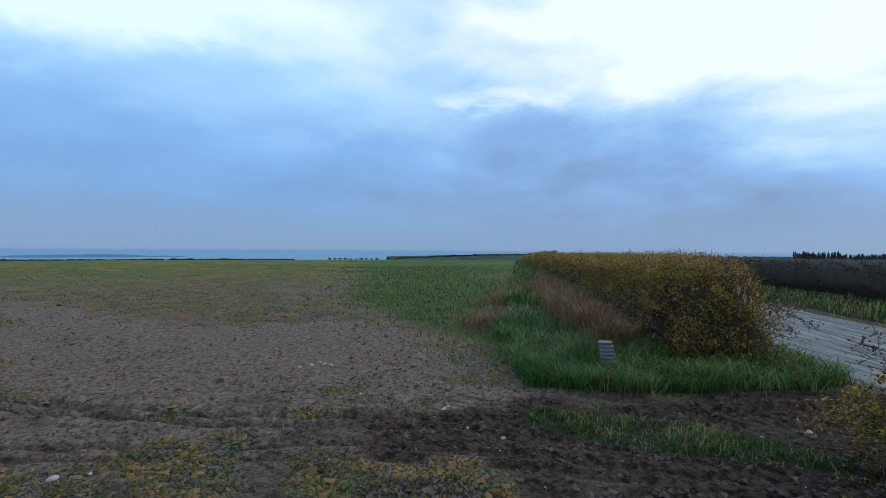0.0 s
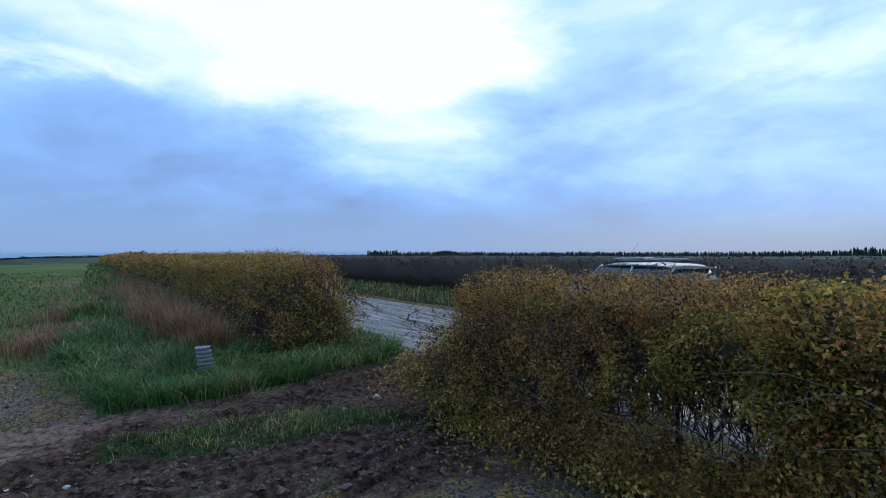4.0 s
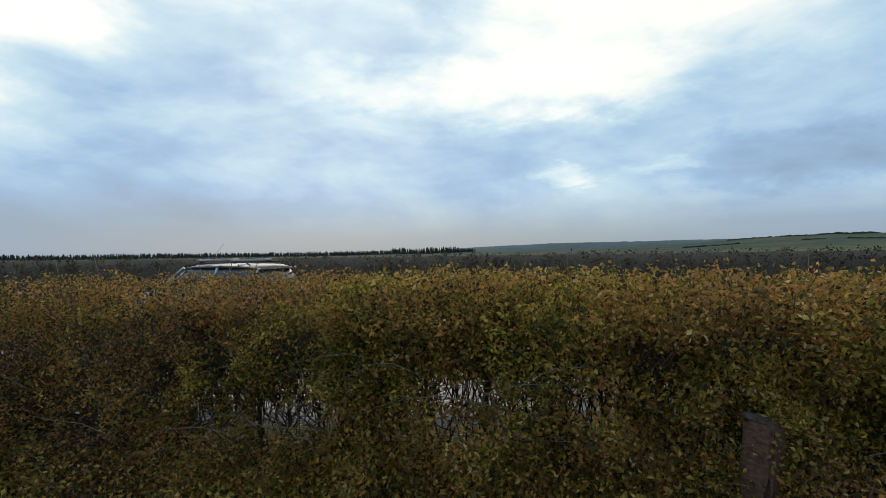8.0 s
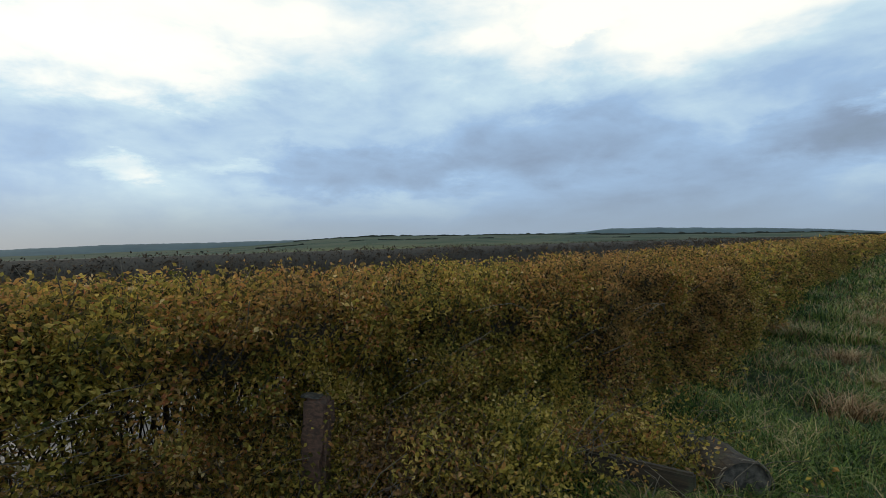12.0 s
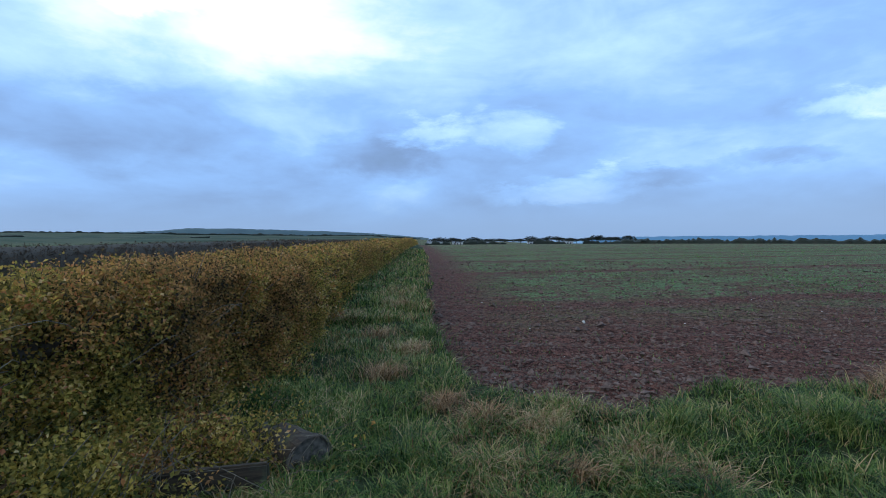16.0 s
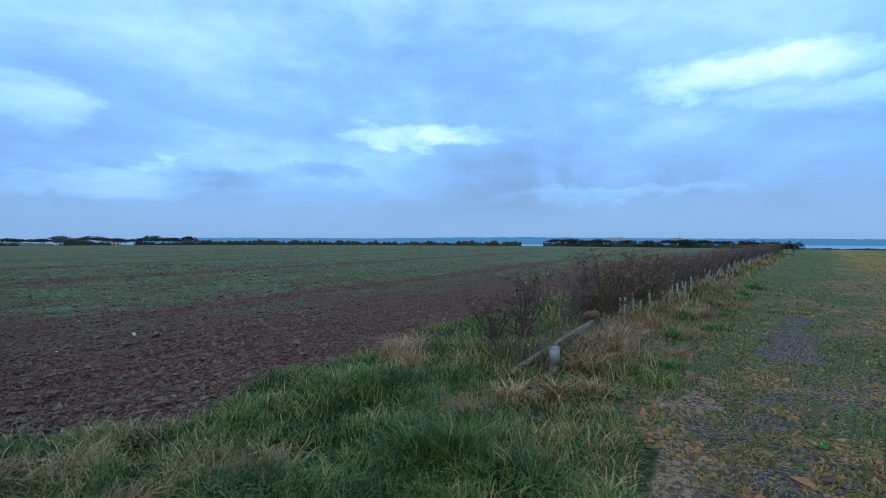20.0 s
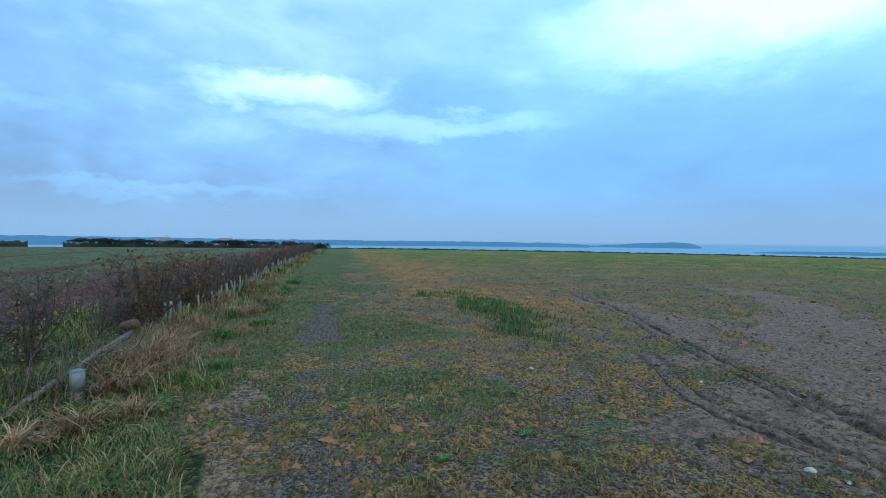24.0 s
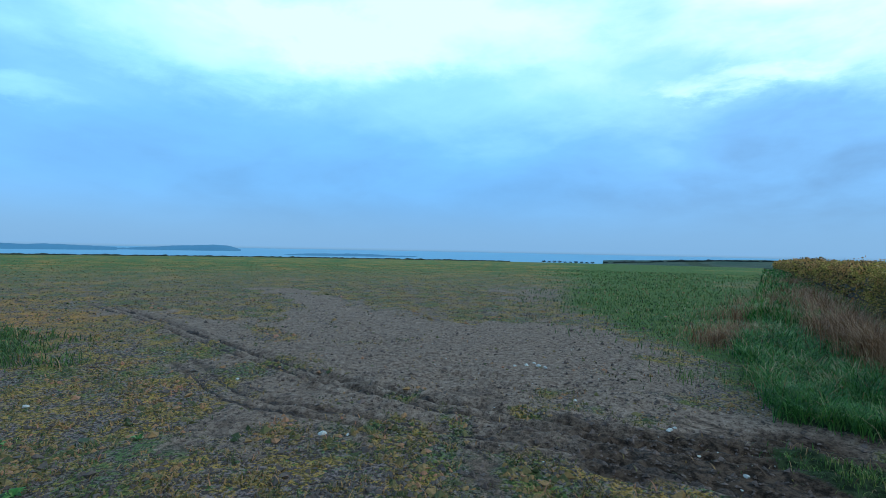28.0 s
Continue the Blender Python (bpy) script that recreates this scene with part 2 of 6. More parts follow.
GALVANISED = plain("pale_post_cap", (0.10, 0.105, 0.105), (0.20, 0.21, 0.21), 14, 0.5, 0.1)
CLOD = plain("soil_clod", (0.030, 0.017, 0.013), (0.19, 0.125, 0.10), 14, 0.95, 0.6)

DARK_CRUMB = plain("damp_soil_crumb", (0.035, 0.024, 0.020), (0.14, 0.098, 0.080), 11, 0.95, 0.6)


# ---- mesh helpers ----
def mesh_np(name, verts, faces, mat=None, smooth=True):
    """A mesh from arrays: faces all triangles or all quads."""
    verts, faces = np.asarray(verts, np.float32), np.asarray(faces, np.int32)
    me = bpy.data.meshes.new(name)
    me.vertices.add(len(verts))
    me.vertices.foreach_set("co", verts.ravel())
    n, k = faces.shape
    me.loops.add(n * k)
    me.loops.foreach_set("vertex_index", faces.ravel())
    me.polygons.add(n)
    me.polygons.foreach_set("loop_start", np.arange(0, n * k, k, dtype=np.int32))
    me.polygons.foreach_set("loop_total", np.full(n, k, np.int32))
    me.polygons.foreach_set("use_smooth", np.full(n, smooth))
    if mat:
        me.materials.append(mat)
    me.update()
    me.validate()
    return me


def part(name, bm, mat, parent=None, label="", smooth=False):
    """Links a bmesh (or a ready mesh) as one mesh object under a thing."""
    if isinstance(bm, bmesh.types.BMesh):
        me = bpy.data.meshes.new(name)
        bm.to_mesh(me)
        bm.free()
        me.materials.append(mat)
        if smooth:
            me.polygons.foreach_set("use_smooth", np.ones(len(me.polygons), bool))
    else:
        me = bm
    ob = new(name, me)
    if parent:
        ob.parent = parent
    if label:
        ob["label"] = label
    return ob


def box(sx, sy, sz, m=None, bevel=0.0):
    bm = bmesh.new()
    bmesh.ops.create_cube(bm, size=1.0)
    bmesh.ops.scale(bm, vec=(sx, sy, sz), verts=bm.verts)
    if bevel:
        bmesh.ops.bevel(bm, geom=list(bm.edges), offset=bevel, segments=2, affect="EDGES")
    if m:
        bmesh.ops.transform(bm, matrix=m, verts=bm.verts)
    return bm


def rod(points, radii, sides=8, cap=True, wobble=0.0):
    """A tapering tube through points, as a bmesh."""
    bm = bmesh.new()
    rings = []
    points = [Vector(p) for p in points]
    for i, p in enumerate(points):
        d = (points[min(i + 1, len(points) - 1)] - points[max(i - 1, 0)]).normalized()
        a = d.orthogonal().normalized() if abs(d.z) > 0.95 else d.cross(Vector((0, 0, 1))).normalized()
        b = d.cross(a)
        ring = []
        for s in range(sides):
            t = 2 * math.pi * s / sides
            r = radii[i] * (1 + wobble * math.sin(3 * t + i * 1.7) + wobble * 0.6 * math.sin(5 * t - i))
            ring.append(bm.verts.new(p + r * (math.cos(t) * a + math.sin(t) * b)))
        rings.append(ring)
    for r0, r1 in zip(rings, rings[1:]):
        for s in range(sides):
            bm.faces.new((r0[s], r0[(s + 1) % sides], r1[(s + 1) % sides], r1[s]))
    if cap:
        bm.faces.new(rings[0][::-1])
        bm.faces.new(rings[-1])
    return bm


def tubes(lines, r0, r1, sides=3):
    """Many thin tapering tubes: lines is (n, k, 3)."""
    lines = np.asarray(lines, float)
    n, k, _ = lines.shape
    d = np.gradient(lines, axis=1)
    d /= np.linalg.norm(d, axis=2, keepdims=True) + 1e-9
    ref = np.where(np.abs(d[..., 2:3]) > 0.9, [1.0, 0, 0], [0, 0, 1.0])
    a = np.cross(d, ref)
    a /= np.linalg.norm(a, axis=2, keepdims=True) + 1e-9
    b = np.cross(d, a)
    r = (np.asarray(r0, float).reshape(-1, 1) * np.ones((n, 1))) * (1 - np.linspace(0, 1, k)) + (np.asarray(r1, float).reshape(-1, 1) * np.ones((n, 1))) * np.linspace(0, 1, k)
    t = 2 * np.pi * np.arange(sides) / sides
    v = lines[:, :, None] + r[:, :, None, None] * (np.cos(t)[:, None] * a[:, :, None] + np.sin(t)[:, None] * b[:, :, None])
    base = (np.arange(n)[:, None, None] * k + np.arange(k - 1)[None, :, None]) * sides
    s = np.arange(sides)[None, None]
    s2 = (s + 1) % sides
    f = np.stack([base + s, base + s2, base + sides + s2, base + sides + s], -1)
    return v.reshape(-1, 3), f.reshape(-1, 4)


def leaf_mesh(name, centres, size, mat, rng, each=5, gather=0.05, tilt=None):
    """Folded diamond leaves in little sprays round the centres."""
    c = np.repeat(centres, each, axis=0)
    n = len(c)
    c = c + rng.normal(0, gather, (n, 3))
    a = rng.normal(0, 1, (n, 3))
    if tilt is not None:
        a = a + tilt
    a /= np.linalg.norm(a, axis=1, keepdims=True)
    b = np.cross(a, rng.normal(0, 1, (n, 3)))
    b /= np.linalg.norm(b, axis=1, keepdims=True) + 1e-9
    up_ = np.cross(a, b)
    length = (size * rng.uniform(0.6, 1.3, n))[:, None]
    w_ = length * rng.uniform(0.22, 0.36, n)[:, None]
    v = np.stack([c - a * length / 2, c + b * w_ + up_ * w_ * 0.5, c + a * length / 2, c - b * w_ + up_ * w_ * 0.5], 1)
    return mesh_np(name, v.reshape(-1, 3), np.arange(4 * n).reshape(-1, 4), mat, False)


def blades(name, x, y, z, h, wide, lean, mat, rng, curl=1.0):
    """Bent grass blades, each of three triangles' worth of quads."""
    n = len(x)
    turn, side = rng.uniform(0, 2 * np.pi, n), rng.normal(0, 0.35, n)
    ld = np.stack([np.cos(turn), np.sin(turn), 0 * turn], 1)
    wd = np.stack([-np.sin(turn + side), np.cos(turn + side), 0 * turn], 1) * np.asarray(wide).reshape(-1, 1)
    p = np.stack([x, y, z], 1)
    h = np.asarray(h).reshape(-1, 1)
    ln = np.asarray(lean).reshape(-1, 1) * rng.uniform(0.3, 1.5, (n, 1)) * h
    upv = np.array([[0, 0, 1.0]])
    m1 = p + upv * h * 0.5 + ld * ln * 0.22
    m2 = p + upv * h * (0.86 - 0.06 * curl) + ld * ln * 0.62
    tip = p + upv * h * (1.0 - 0.22 * curl * np.minimum(1, np.abs(ln / (h + 1e-6)))) + ld * ln * 1.1
    v = np.stack([p - wd, p + wd, m1 + wd * 0.8, m1 - wd * 0.8, m2 + wd * 0.45, m2 - wd * 0.45, tip + wd * 0.05, tip - wd * 0.05], 1)
    b = (np.arange(n) * 8)[:, None]
    f = np.concatenate([b + [0, 1, 2, 3], b + [3, 2, 4, 5], b + [5, 4, 6, 7]], 0)
    return mesh_np(name, v.reshape(-1, 3), f, mat, False)


_TABLE = np.random.RandomState(7).uniform(-1, 1, (256, 256))


def vnoise(x, y, scale, seed=0):
    """Smooth lattice noise, -1 to 1, with features of about scale metres."""
    x, y = np.asarray(x, float) / scale + seed * 17.3, np.asarray(y, float) / scale + seed * 9.1
    i, j = np.floor(x).astype(int), np.floor(y).astype(int)
    u, v = x - i, y - j
    u, v = u * u * (3 - 2 * u), v * v * (3 - 2 * v)
    g = lambda a, b: _TABLE[a % 256, b % 256]
    return (g(i, j) * (1 - u) + g(i + 1, j) * u) * (1 - v) + (g(i, j + 1) * (1 - u) + g(i + 1, j + 1) * u) * v


def fbm(x, y, scale, seed=0, octaves=4):
    return sum(vnoise(x, y, scale / 2**k, seed + k) * 0.55**k for k in range(octaves))


def smooth(v, lo, hi):
    t = np.clip((np.asarray(v, float) - lo) / (hi - lo), 0, 1)
    return t * t * (3 - 2 * t)


def along(v, pairs):
    p = np.array(pairs, float)
    p = p[np.argsort(p[:, 0])]
    return np.interp(v, p[:, 0], p[:, 1])


# ---- the plan: x east of the first view, y ahead of it, the camera over the origin ----
def road_left(y):
    return along(y, [(-400, -11), (-90, 0.9), (-31, 3.2), (-16, 3.9), (-6.5, 4.3), (0, 4.6), (3.0, 4.85), (6.2, 5.3), (20, 7.4), (60, 13.6), (200, 35.3), (400, 66)])


def hedge_a_foot(y):
    return 3.25 + 0.155 * (np.asarray(y, float) - 8)


def strip_a_left(y):
    return along(y, [(5, 0.9), (7.4, 1.0), (10, 1.1), (20, 2.8), (42, 6.3), (100, 15.2), (250, 38)])


def hedge_b_foot(y):
    return along(y, [(-400, -17), (-90, -2.6), (-31, 0.5), (-16, 1.35), (-9, 1.3), (-6.5, 1.25), (-4, 1.6), (-2, 2.45), (0, 3.0), (3, 3.1)])


def plough_edge(x):
    return along(x, [(-300, -4), (-72, -4.2), (-30, -5), (-10, -4.8), (-7.2, -5.1), (-5, -5), (-3, -4.5), (-1.9, -4.4), (-1.3, -4.6), (-0.8, -5.4), (-0.6, -8)])


def plough_side(y):
    return along(y, [(-400, -19), (-90, -4.8), (-40, -2.5), (-14, -0.9), (-8, -0.6), (0, -0.6)])


def fence_y(x):
    return along(x, [(-72, -1.4), (-30, -2.4), (-10, -2.8), (-5, -2.9), (0, -2.9)])


def crop_left(y):
    return along(y, [(7.4, 1.0), (8.7, 0.6), (10.8, -0.7), (15.2, -3.1), (25.3, -5.4), (45, -9), (120, -25), (260, -60)])


PATH = [(-2.4, -0.4), (-3.7, -0.65), (-4.6, -0.88), (-5.9, -0.78), (-7.4, -0.62)]
WORN = [(-2.4, 0.1), (-3.6, -0.02), (-5.0, -0.18), (-7.2, -0.18), (-9.5, -0.02), (-12.5, 0.1)]
TRACKS = [
    (0.22, 0.085, [(-15, 8.4), (-10, 7.0), (-7.8, 6.2), (-6, 5.65), (-4.2, 5.15), (-2.4, 4.82), (-0.4, 4.7), (1.7, 4.9), (3.6, 5.1), (5.2, 5.3)]),
    (0.20, 0.04, [(-6.5, 4.9), (-4.4, 3.95), (-2.5, 4.0), (-0.8, 4.1), (0.6, 3.9), (2.2, 3.45), (4.4, 3.5), (5.4, 3.9)]),
    (0.18, 0.045, [(0.2, 5.5), (1.4, 5.3), (2.8, 5.05), (4.2, 5.2), (5.4, 5.6)]),
    (0.20, 0.06, [(-1.0, 3.3), (0.6, 3.1), (2.0, 2.95), (3.4, 3.15), (5.0, 3.4)]),
    (0.15, 0.03, [(-20, 14.5), (-13, 11.2), (-9.5, 9.9), (-6, 8.6), (-3, 6.4), (-1, 5.8)]),
]


def line_off(x, y, pts):
    """Signed distance from a polyline, and how far along it."""
    best, sign, where = np.full(np.shape(x), 1e9), np.zeros(np.shape(x)), np.zeros(np.shape(x))
    run = 0.0
    for (ax, ay), (bx, by) in zip(pts, pts[1:]):
        dx, dy = bx - ax, by - ay
        ln = math.hypot(dx, dy)
        t = np.clip(((x - ax) * dx + (y - ay) * dy) / ln**2, 0, 1)
        d = np.hypot(x - ax - t * dx, y - ay - t * dy)
        closer = d < best
        best = np.where(closer, d, best)
        sign = np.where(closer, np.sign(dx * (y - ay) - dy * (x - ax)), sign)
        where = np.where(closer, run + t * ln, where)
        run += ln
    return best * sign, where / run


SKYLINE = [(0, -0.95), (5, -0.8), (9, -0.72), (12, -0.7), (24, -0.72), (34, -0.68), (45, -0.62), (70, -0.62), (88, -0.45), (94, -0.35), (100, -0.25), (110, 0.0), (117, 0.35), (124, 0.82), (130, 1.14), (140, 1.1), (152, 0.95), (165, 0.72), (177, 0.5), (183, 0.0), (190, -0.4), (200, -0.7), (208, -1.0), (214, -1.4), (340, -1.7), (347, -1.55), (351, -1.35), (355, -1.12), (360, -0.95)]
SEA = -30.0


def base_height(x, y):
    """The large shape of the land: a field brow that falls away, then far hills or the sea bed."""
    x, y = np.asarray(x, float), np.asarray(y, float)
    r = np.hypot(x, y)
    az = np.degrees(np.arctan2(x, y)) % 360
    tilt = -0.00785 * (x * math.sin(radians(335)) + y * math.cos(radians(335)))
    near = tilt * np.minimum(1, 260 / np.maximum(r, 1)) - 4.17e-5 * np.minimum(r, 260) ** 2 - 0.0217 * np.maximum(0, r - 260)
    far = EYE + 1400 * np.tan(np.radians(along(az, SKYLINE)))
    far = np.where(far < SEA + 2, SEA - 5, far) + 1.5 * fbm(x, y, 160, 5) * (far > SEA)
    drop = np.where(r > 1750, (r - 1750) * 0.02, 0)
    return near + (far - drop - near) * smooth(r, 300, 1400)


def zones(x, y):
    """How much of each kind of ground lies at a place."""
    x, y = np.asarray(x, float), np.asarray(y, float)
    r = np.hypot(x, y)
    az = np.degrees(np.arctan2(x, y)) % 360
    n1, n2 = fbm(x, y, 1.6, 1), fbm(x, y, 0.5, 2)
    edge = 0.16 * n1 + 0.07 * n2
    z = {}
    inside = np.minimum(plough_edge(x) - y, plough_side(y) - x)
    z["plough"] = smooth(inside + edge, -0.06, 0.1)
    z["sown"] = smooth(np.minimum(plough_edge(x) - y, 2.6 * (plough_side(y) - x)) + 1.2 * n1, 2.0, 9.5)
    strip = np.minimum(np.minimum(x - strip_a_left(y), y - 5.6 - 0.15 * np.abs(x - 2.5)), road_left(y) - 0.1 - x)
    z["verge"] = smooth(strip + edge, -0.1, 0.12)
    far_verge = np.minimum(x - road_left(y) - 4.1, road_left(y) + 8.2 - x)
    z["far_verge"] = smooth(far_verge, 0, 0.15) * smooth(np.maximum(np.abs(x - 10.9) / 1.6, np.abs(y - 4.9) / 3.2), 0.9, 1.2)
    crop = np.minimum(np.minimum(x - crop_left(y), y - 7.3), strip_a_left(y) + 0.3 - x)
    soft_ = 0.9 + 0.10 * r
    z["crop"] = smooth(crop + 0.8 * n1 + 0.4 * n2 + 0.09 * r * vnoise(x, y, 6.0, 71), -soft_, 1.2 * soft_) * (1 - smooth(r, 200, 380))
    south = np.minimum(np.minimum(az - 145, 253 - az) * r * 0.0175, hedge_b_foot(y) + 0.8 - x)
    west = np.minimum(fence_y(x) + 0.35 - y, -2 - x)
    z["bank"] = smooth(np.maximum(south, west) + 2 * edge, -0.25, 0.25) * (1 - z["plough"])
    green = np.minimum(np.minimum(y - fence_y(x), 1.0 + 0.05 * np.abs(x) - y), -4.5 - x)
    z["green"] = smooth(green + 1.6 * n1 + 0.5 * n2, -0.9, 1.3) * (1 - z["bank"])
    lush = 1 - np.hypot((x + 11) / 3.6, (y - 4.0 - 0.05 * (x + 11)) / 0.95)
    z["lush"] = smooth(lush + 0.5 * n1 + 0.25 * n2, -0.1, 0.7)
    isl = ((x - 2.1) * 0.86 - (y - 4.3) * 0.5, (x - 2.1) * 0.5 + (y - 4.3) * 0.86)
    z["island"] = smooth(1 - np.hypot(isl[0] / 1.5, isl[1] / 0.42) + 0.5 * n1, 0.0, 0.5)

    def blot(cx, cy, a, b, turn):
        c, s = math.cos(radians(turn)), math.sin(radians(turn))
        return 1 - np.hypot(((x - cx) * c + (y - cy) * s) / a, (-(x - cx) * s + (y - cy) * c) / b)

    gate = blot(3.2, 4.0, 4.6, 2.3, 0)
    mud = np.maximum.reduce([blot(-2.2, 7.6, 4.4, 3.6, -15), blot(-6.5, 9.6, 5.2, 2.3, -35), gate, blot(-12, 13.5, 5.5, 1.1, -30), blot(-8.2, 6.7, 3.4, 0.8, -22), blot(-3.2, 19, 3, 6, 25) * 0.7, blot(-1.0, 4.4, 3.0, 0.9, 0), blot(0.2, 5.6, 3.2, 1.5, 0)])
    for wide, deep, pts in TRACKS[:4]:
        off, _ = line_off(x, y, pts)
        mud = np.maximum(mud, 0.25 - np.abs(off) / 1.3)
    open_ = (1 - z["verge"]) * (1 - z["bank"]) * (1 - z["plough"]) * (1 - z["far_verge"])
    z["mud"] = smooth(mud + 0.42 * n1 + 0.30 * n2, -0.28, 0.62) * open_ * (1 - z["crop"]) * (1 - 0.9 * z["island"])
    z["wet"] = smooth(np.maximum(gate + 0.2, blot(0.5, 4.2, 3.6, 1.5, -5)) + 0.35 * n1 + 0.2 * n2, 0.05, 0.6)
    for wide, deep, pts in TRACKS[:4]:
        off, _ = line_off(x, y, pts)
        z["wet"] = np.maximum(z["wet"], 0.7 * smooth(0.075 - np.abs(np.abs(off) - 0.12) + 0.015 * n2, 0.0, 0.045))
    z["rust"] = smooth(9.5 - y + 3 * n1, 0, 5) * smooth(y - 1.6 - 0.02 * np.abs(x) + 1.5 * n1, 0, 2) * smooth(-7.5 - x + 2 * n1, 0, 5) * (1 - smooth(r, 90, 160))
    path = 0.5 - np.abs(line_off(x, y, PATH)[0]) / 0.75
    z["worn"] = smooth(0.5 - np.abs(line_off(x, y, WORN)[0]) / 0.72 + 0.4 * n1 + 0.25 * n2, 0.0, 0.4) * (1 - z["bank"])
    z["path"] = smooth(path + 0.5 * n1 + 0.3 * n2, 0.0, 0.5) * (1 - z["bank"])
    return z


def ground_height(x, y, z=None):
    x, y = np.asarray(x, float), np.asarray(y, float)
    z = z or zones(x, y)
    r = np.hypot(x, y)
    near = smooth(60 - r, 0, 40)
    h = base_height(x, y)
    h = h + near * (0.03 * fbm(x, y, 2.5, 11) + 0.012 * fbm(x, y, 0.5, 12, 3))
    h += near * z["mud"] * (0.022 * fbm(x, y, 0.28, 21, 3) + 0.010 * np.abs(vnoise(x, y, 0.11, 22)))
    clod = np.abs(vnoise(x, y, 0.16, 31)) + 0.6 * np.abs(vnoise(x, y, 0.35, 32))
    h += z["plough"] * (-0.16 + near * (0.026 * clod + 0.02 * np.sin((x * 0.2 + y * 0.98) * 2 * np.pi / 0.9)))
    h += z["bank"] * (0.05 + 0.05 * fbm(x, y, 0.9, 41)) + z["verge"] * (0.06 + 0.05 * fbm(x, y, 0.8, 42)) + 0.05 * z["island"]
    h += 0.10 * z["far_verge"]
    for wide, deep, pts in TRACKS:
        off, run = line_off(x, y, pts)
        fade = np.minimum(smooth(run, 0.0, 0.12), smooth(1 - run, 0.0, 0.05)) * (0.85 + 0.3 * vnoise(x, y, 0.5, 51)) * (1 - z["verge"])
        a = np.abs(np.abs(off) - 0.12)
        groove = -deep * np.exp(-((a / 0.055) ** 2)) + 0.45 * deep * np.exp(-(((np.abs(off) - 0.30) / 0.09) ** 2)) + 0.2 * deep * np.exp(-((off / 0.05) ** 2))
        tread = 1 + 0.35 * np.sin(run * 520)
        h += groove * fade * tread
    on_road = np.minimum(x - road_left(y), road_left(y) + 4.0 - x)
    return h - 0.14 * smooth(on_road, -0.05, 0.3)


def gz(x, y):
    return float(ground_height(np.array([x]), np.array([y]))[0])


# ---- ground: one sheet to the horizon ----
def build_ground():
    rings = [0.35 * 1.0155**i for i in range(138)]
    while rings[-1] < 9.5:
        rings.append(rings[-1] * 1.0085)
    while rings[-1] < 49:
        rings.append(rings[-1] * 1.0155)
    while rings[-1] < 4900:
        rings.append(rings[-1] * 1.045)
    rings = np.array(rings)
    a = np.radians(np.concatenate([np.arange(-90, 50, 0.3), np.arange(50, 270, 0.5)]))
    steps = len(a)
    rr, aa = np.meshgrid(rings, a, indexing="ij")
    x, y = (rr * np.sin(aa)).ravel(), (rr * np.cos(aa)).ravel()
    z = zones(x, y)
    h = ground_height(x, y, z)
    v = np.stack([x, y, h], 1)
    i, j = np.meshgrid(np.arange(len(rings) - 1), np.arange(steps), indexing="ij")
    j2 = (j + 1) % steps
    f = np.stack([i * steps + j, i * steps + j2, (i + 1) * steps + j2, (i + 1) * steps + j], -1).reshape(-1, 4)[:, ::-1]
    v = np.concatenate([v, [[0, 0, h[:steps].mean()]]])
    me = mesh_np("ground", v, f, SOIL)
    bm = bmesh.new()
    bm.from_mesh(me)
    bm.verts.ensure_lookup_table()
    bm.faces.new([bm.verts[k] for k in range(steps)][::-1])
    bm.verts.remove(bm.verts[len(v) - 1])
    bm.to_mesh(me)
    bm.free()
    nv = len(me.vertices)
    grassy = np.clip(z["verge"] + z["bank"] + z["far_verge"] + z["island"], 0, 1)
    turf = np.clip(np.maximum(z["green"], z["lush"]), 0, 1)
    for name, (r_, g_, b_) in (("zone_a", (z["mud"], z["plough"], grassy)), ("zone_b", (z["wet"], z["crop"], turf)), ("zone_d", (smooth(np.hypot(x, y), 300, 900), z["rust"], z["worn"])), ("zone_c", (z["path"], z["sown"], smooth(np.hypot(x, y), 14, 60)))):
        col = np.ones((nv, 4), np.float32)
        col[: len(x), 0], col[: len(x), 1], col[: len(x), 2] = r_, g_, b_
        at = me.attributes.new(name, "FLOAT_COLOR", "POINT")
        at.data.foreach_set("color", col.ravel())
    ob = new("ground", me)
    tagged(ob, "muddy field gateway ground with mossy stubble, ruts and ploughed soil", "ground", kind="structure")
    return ob


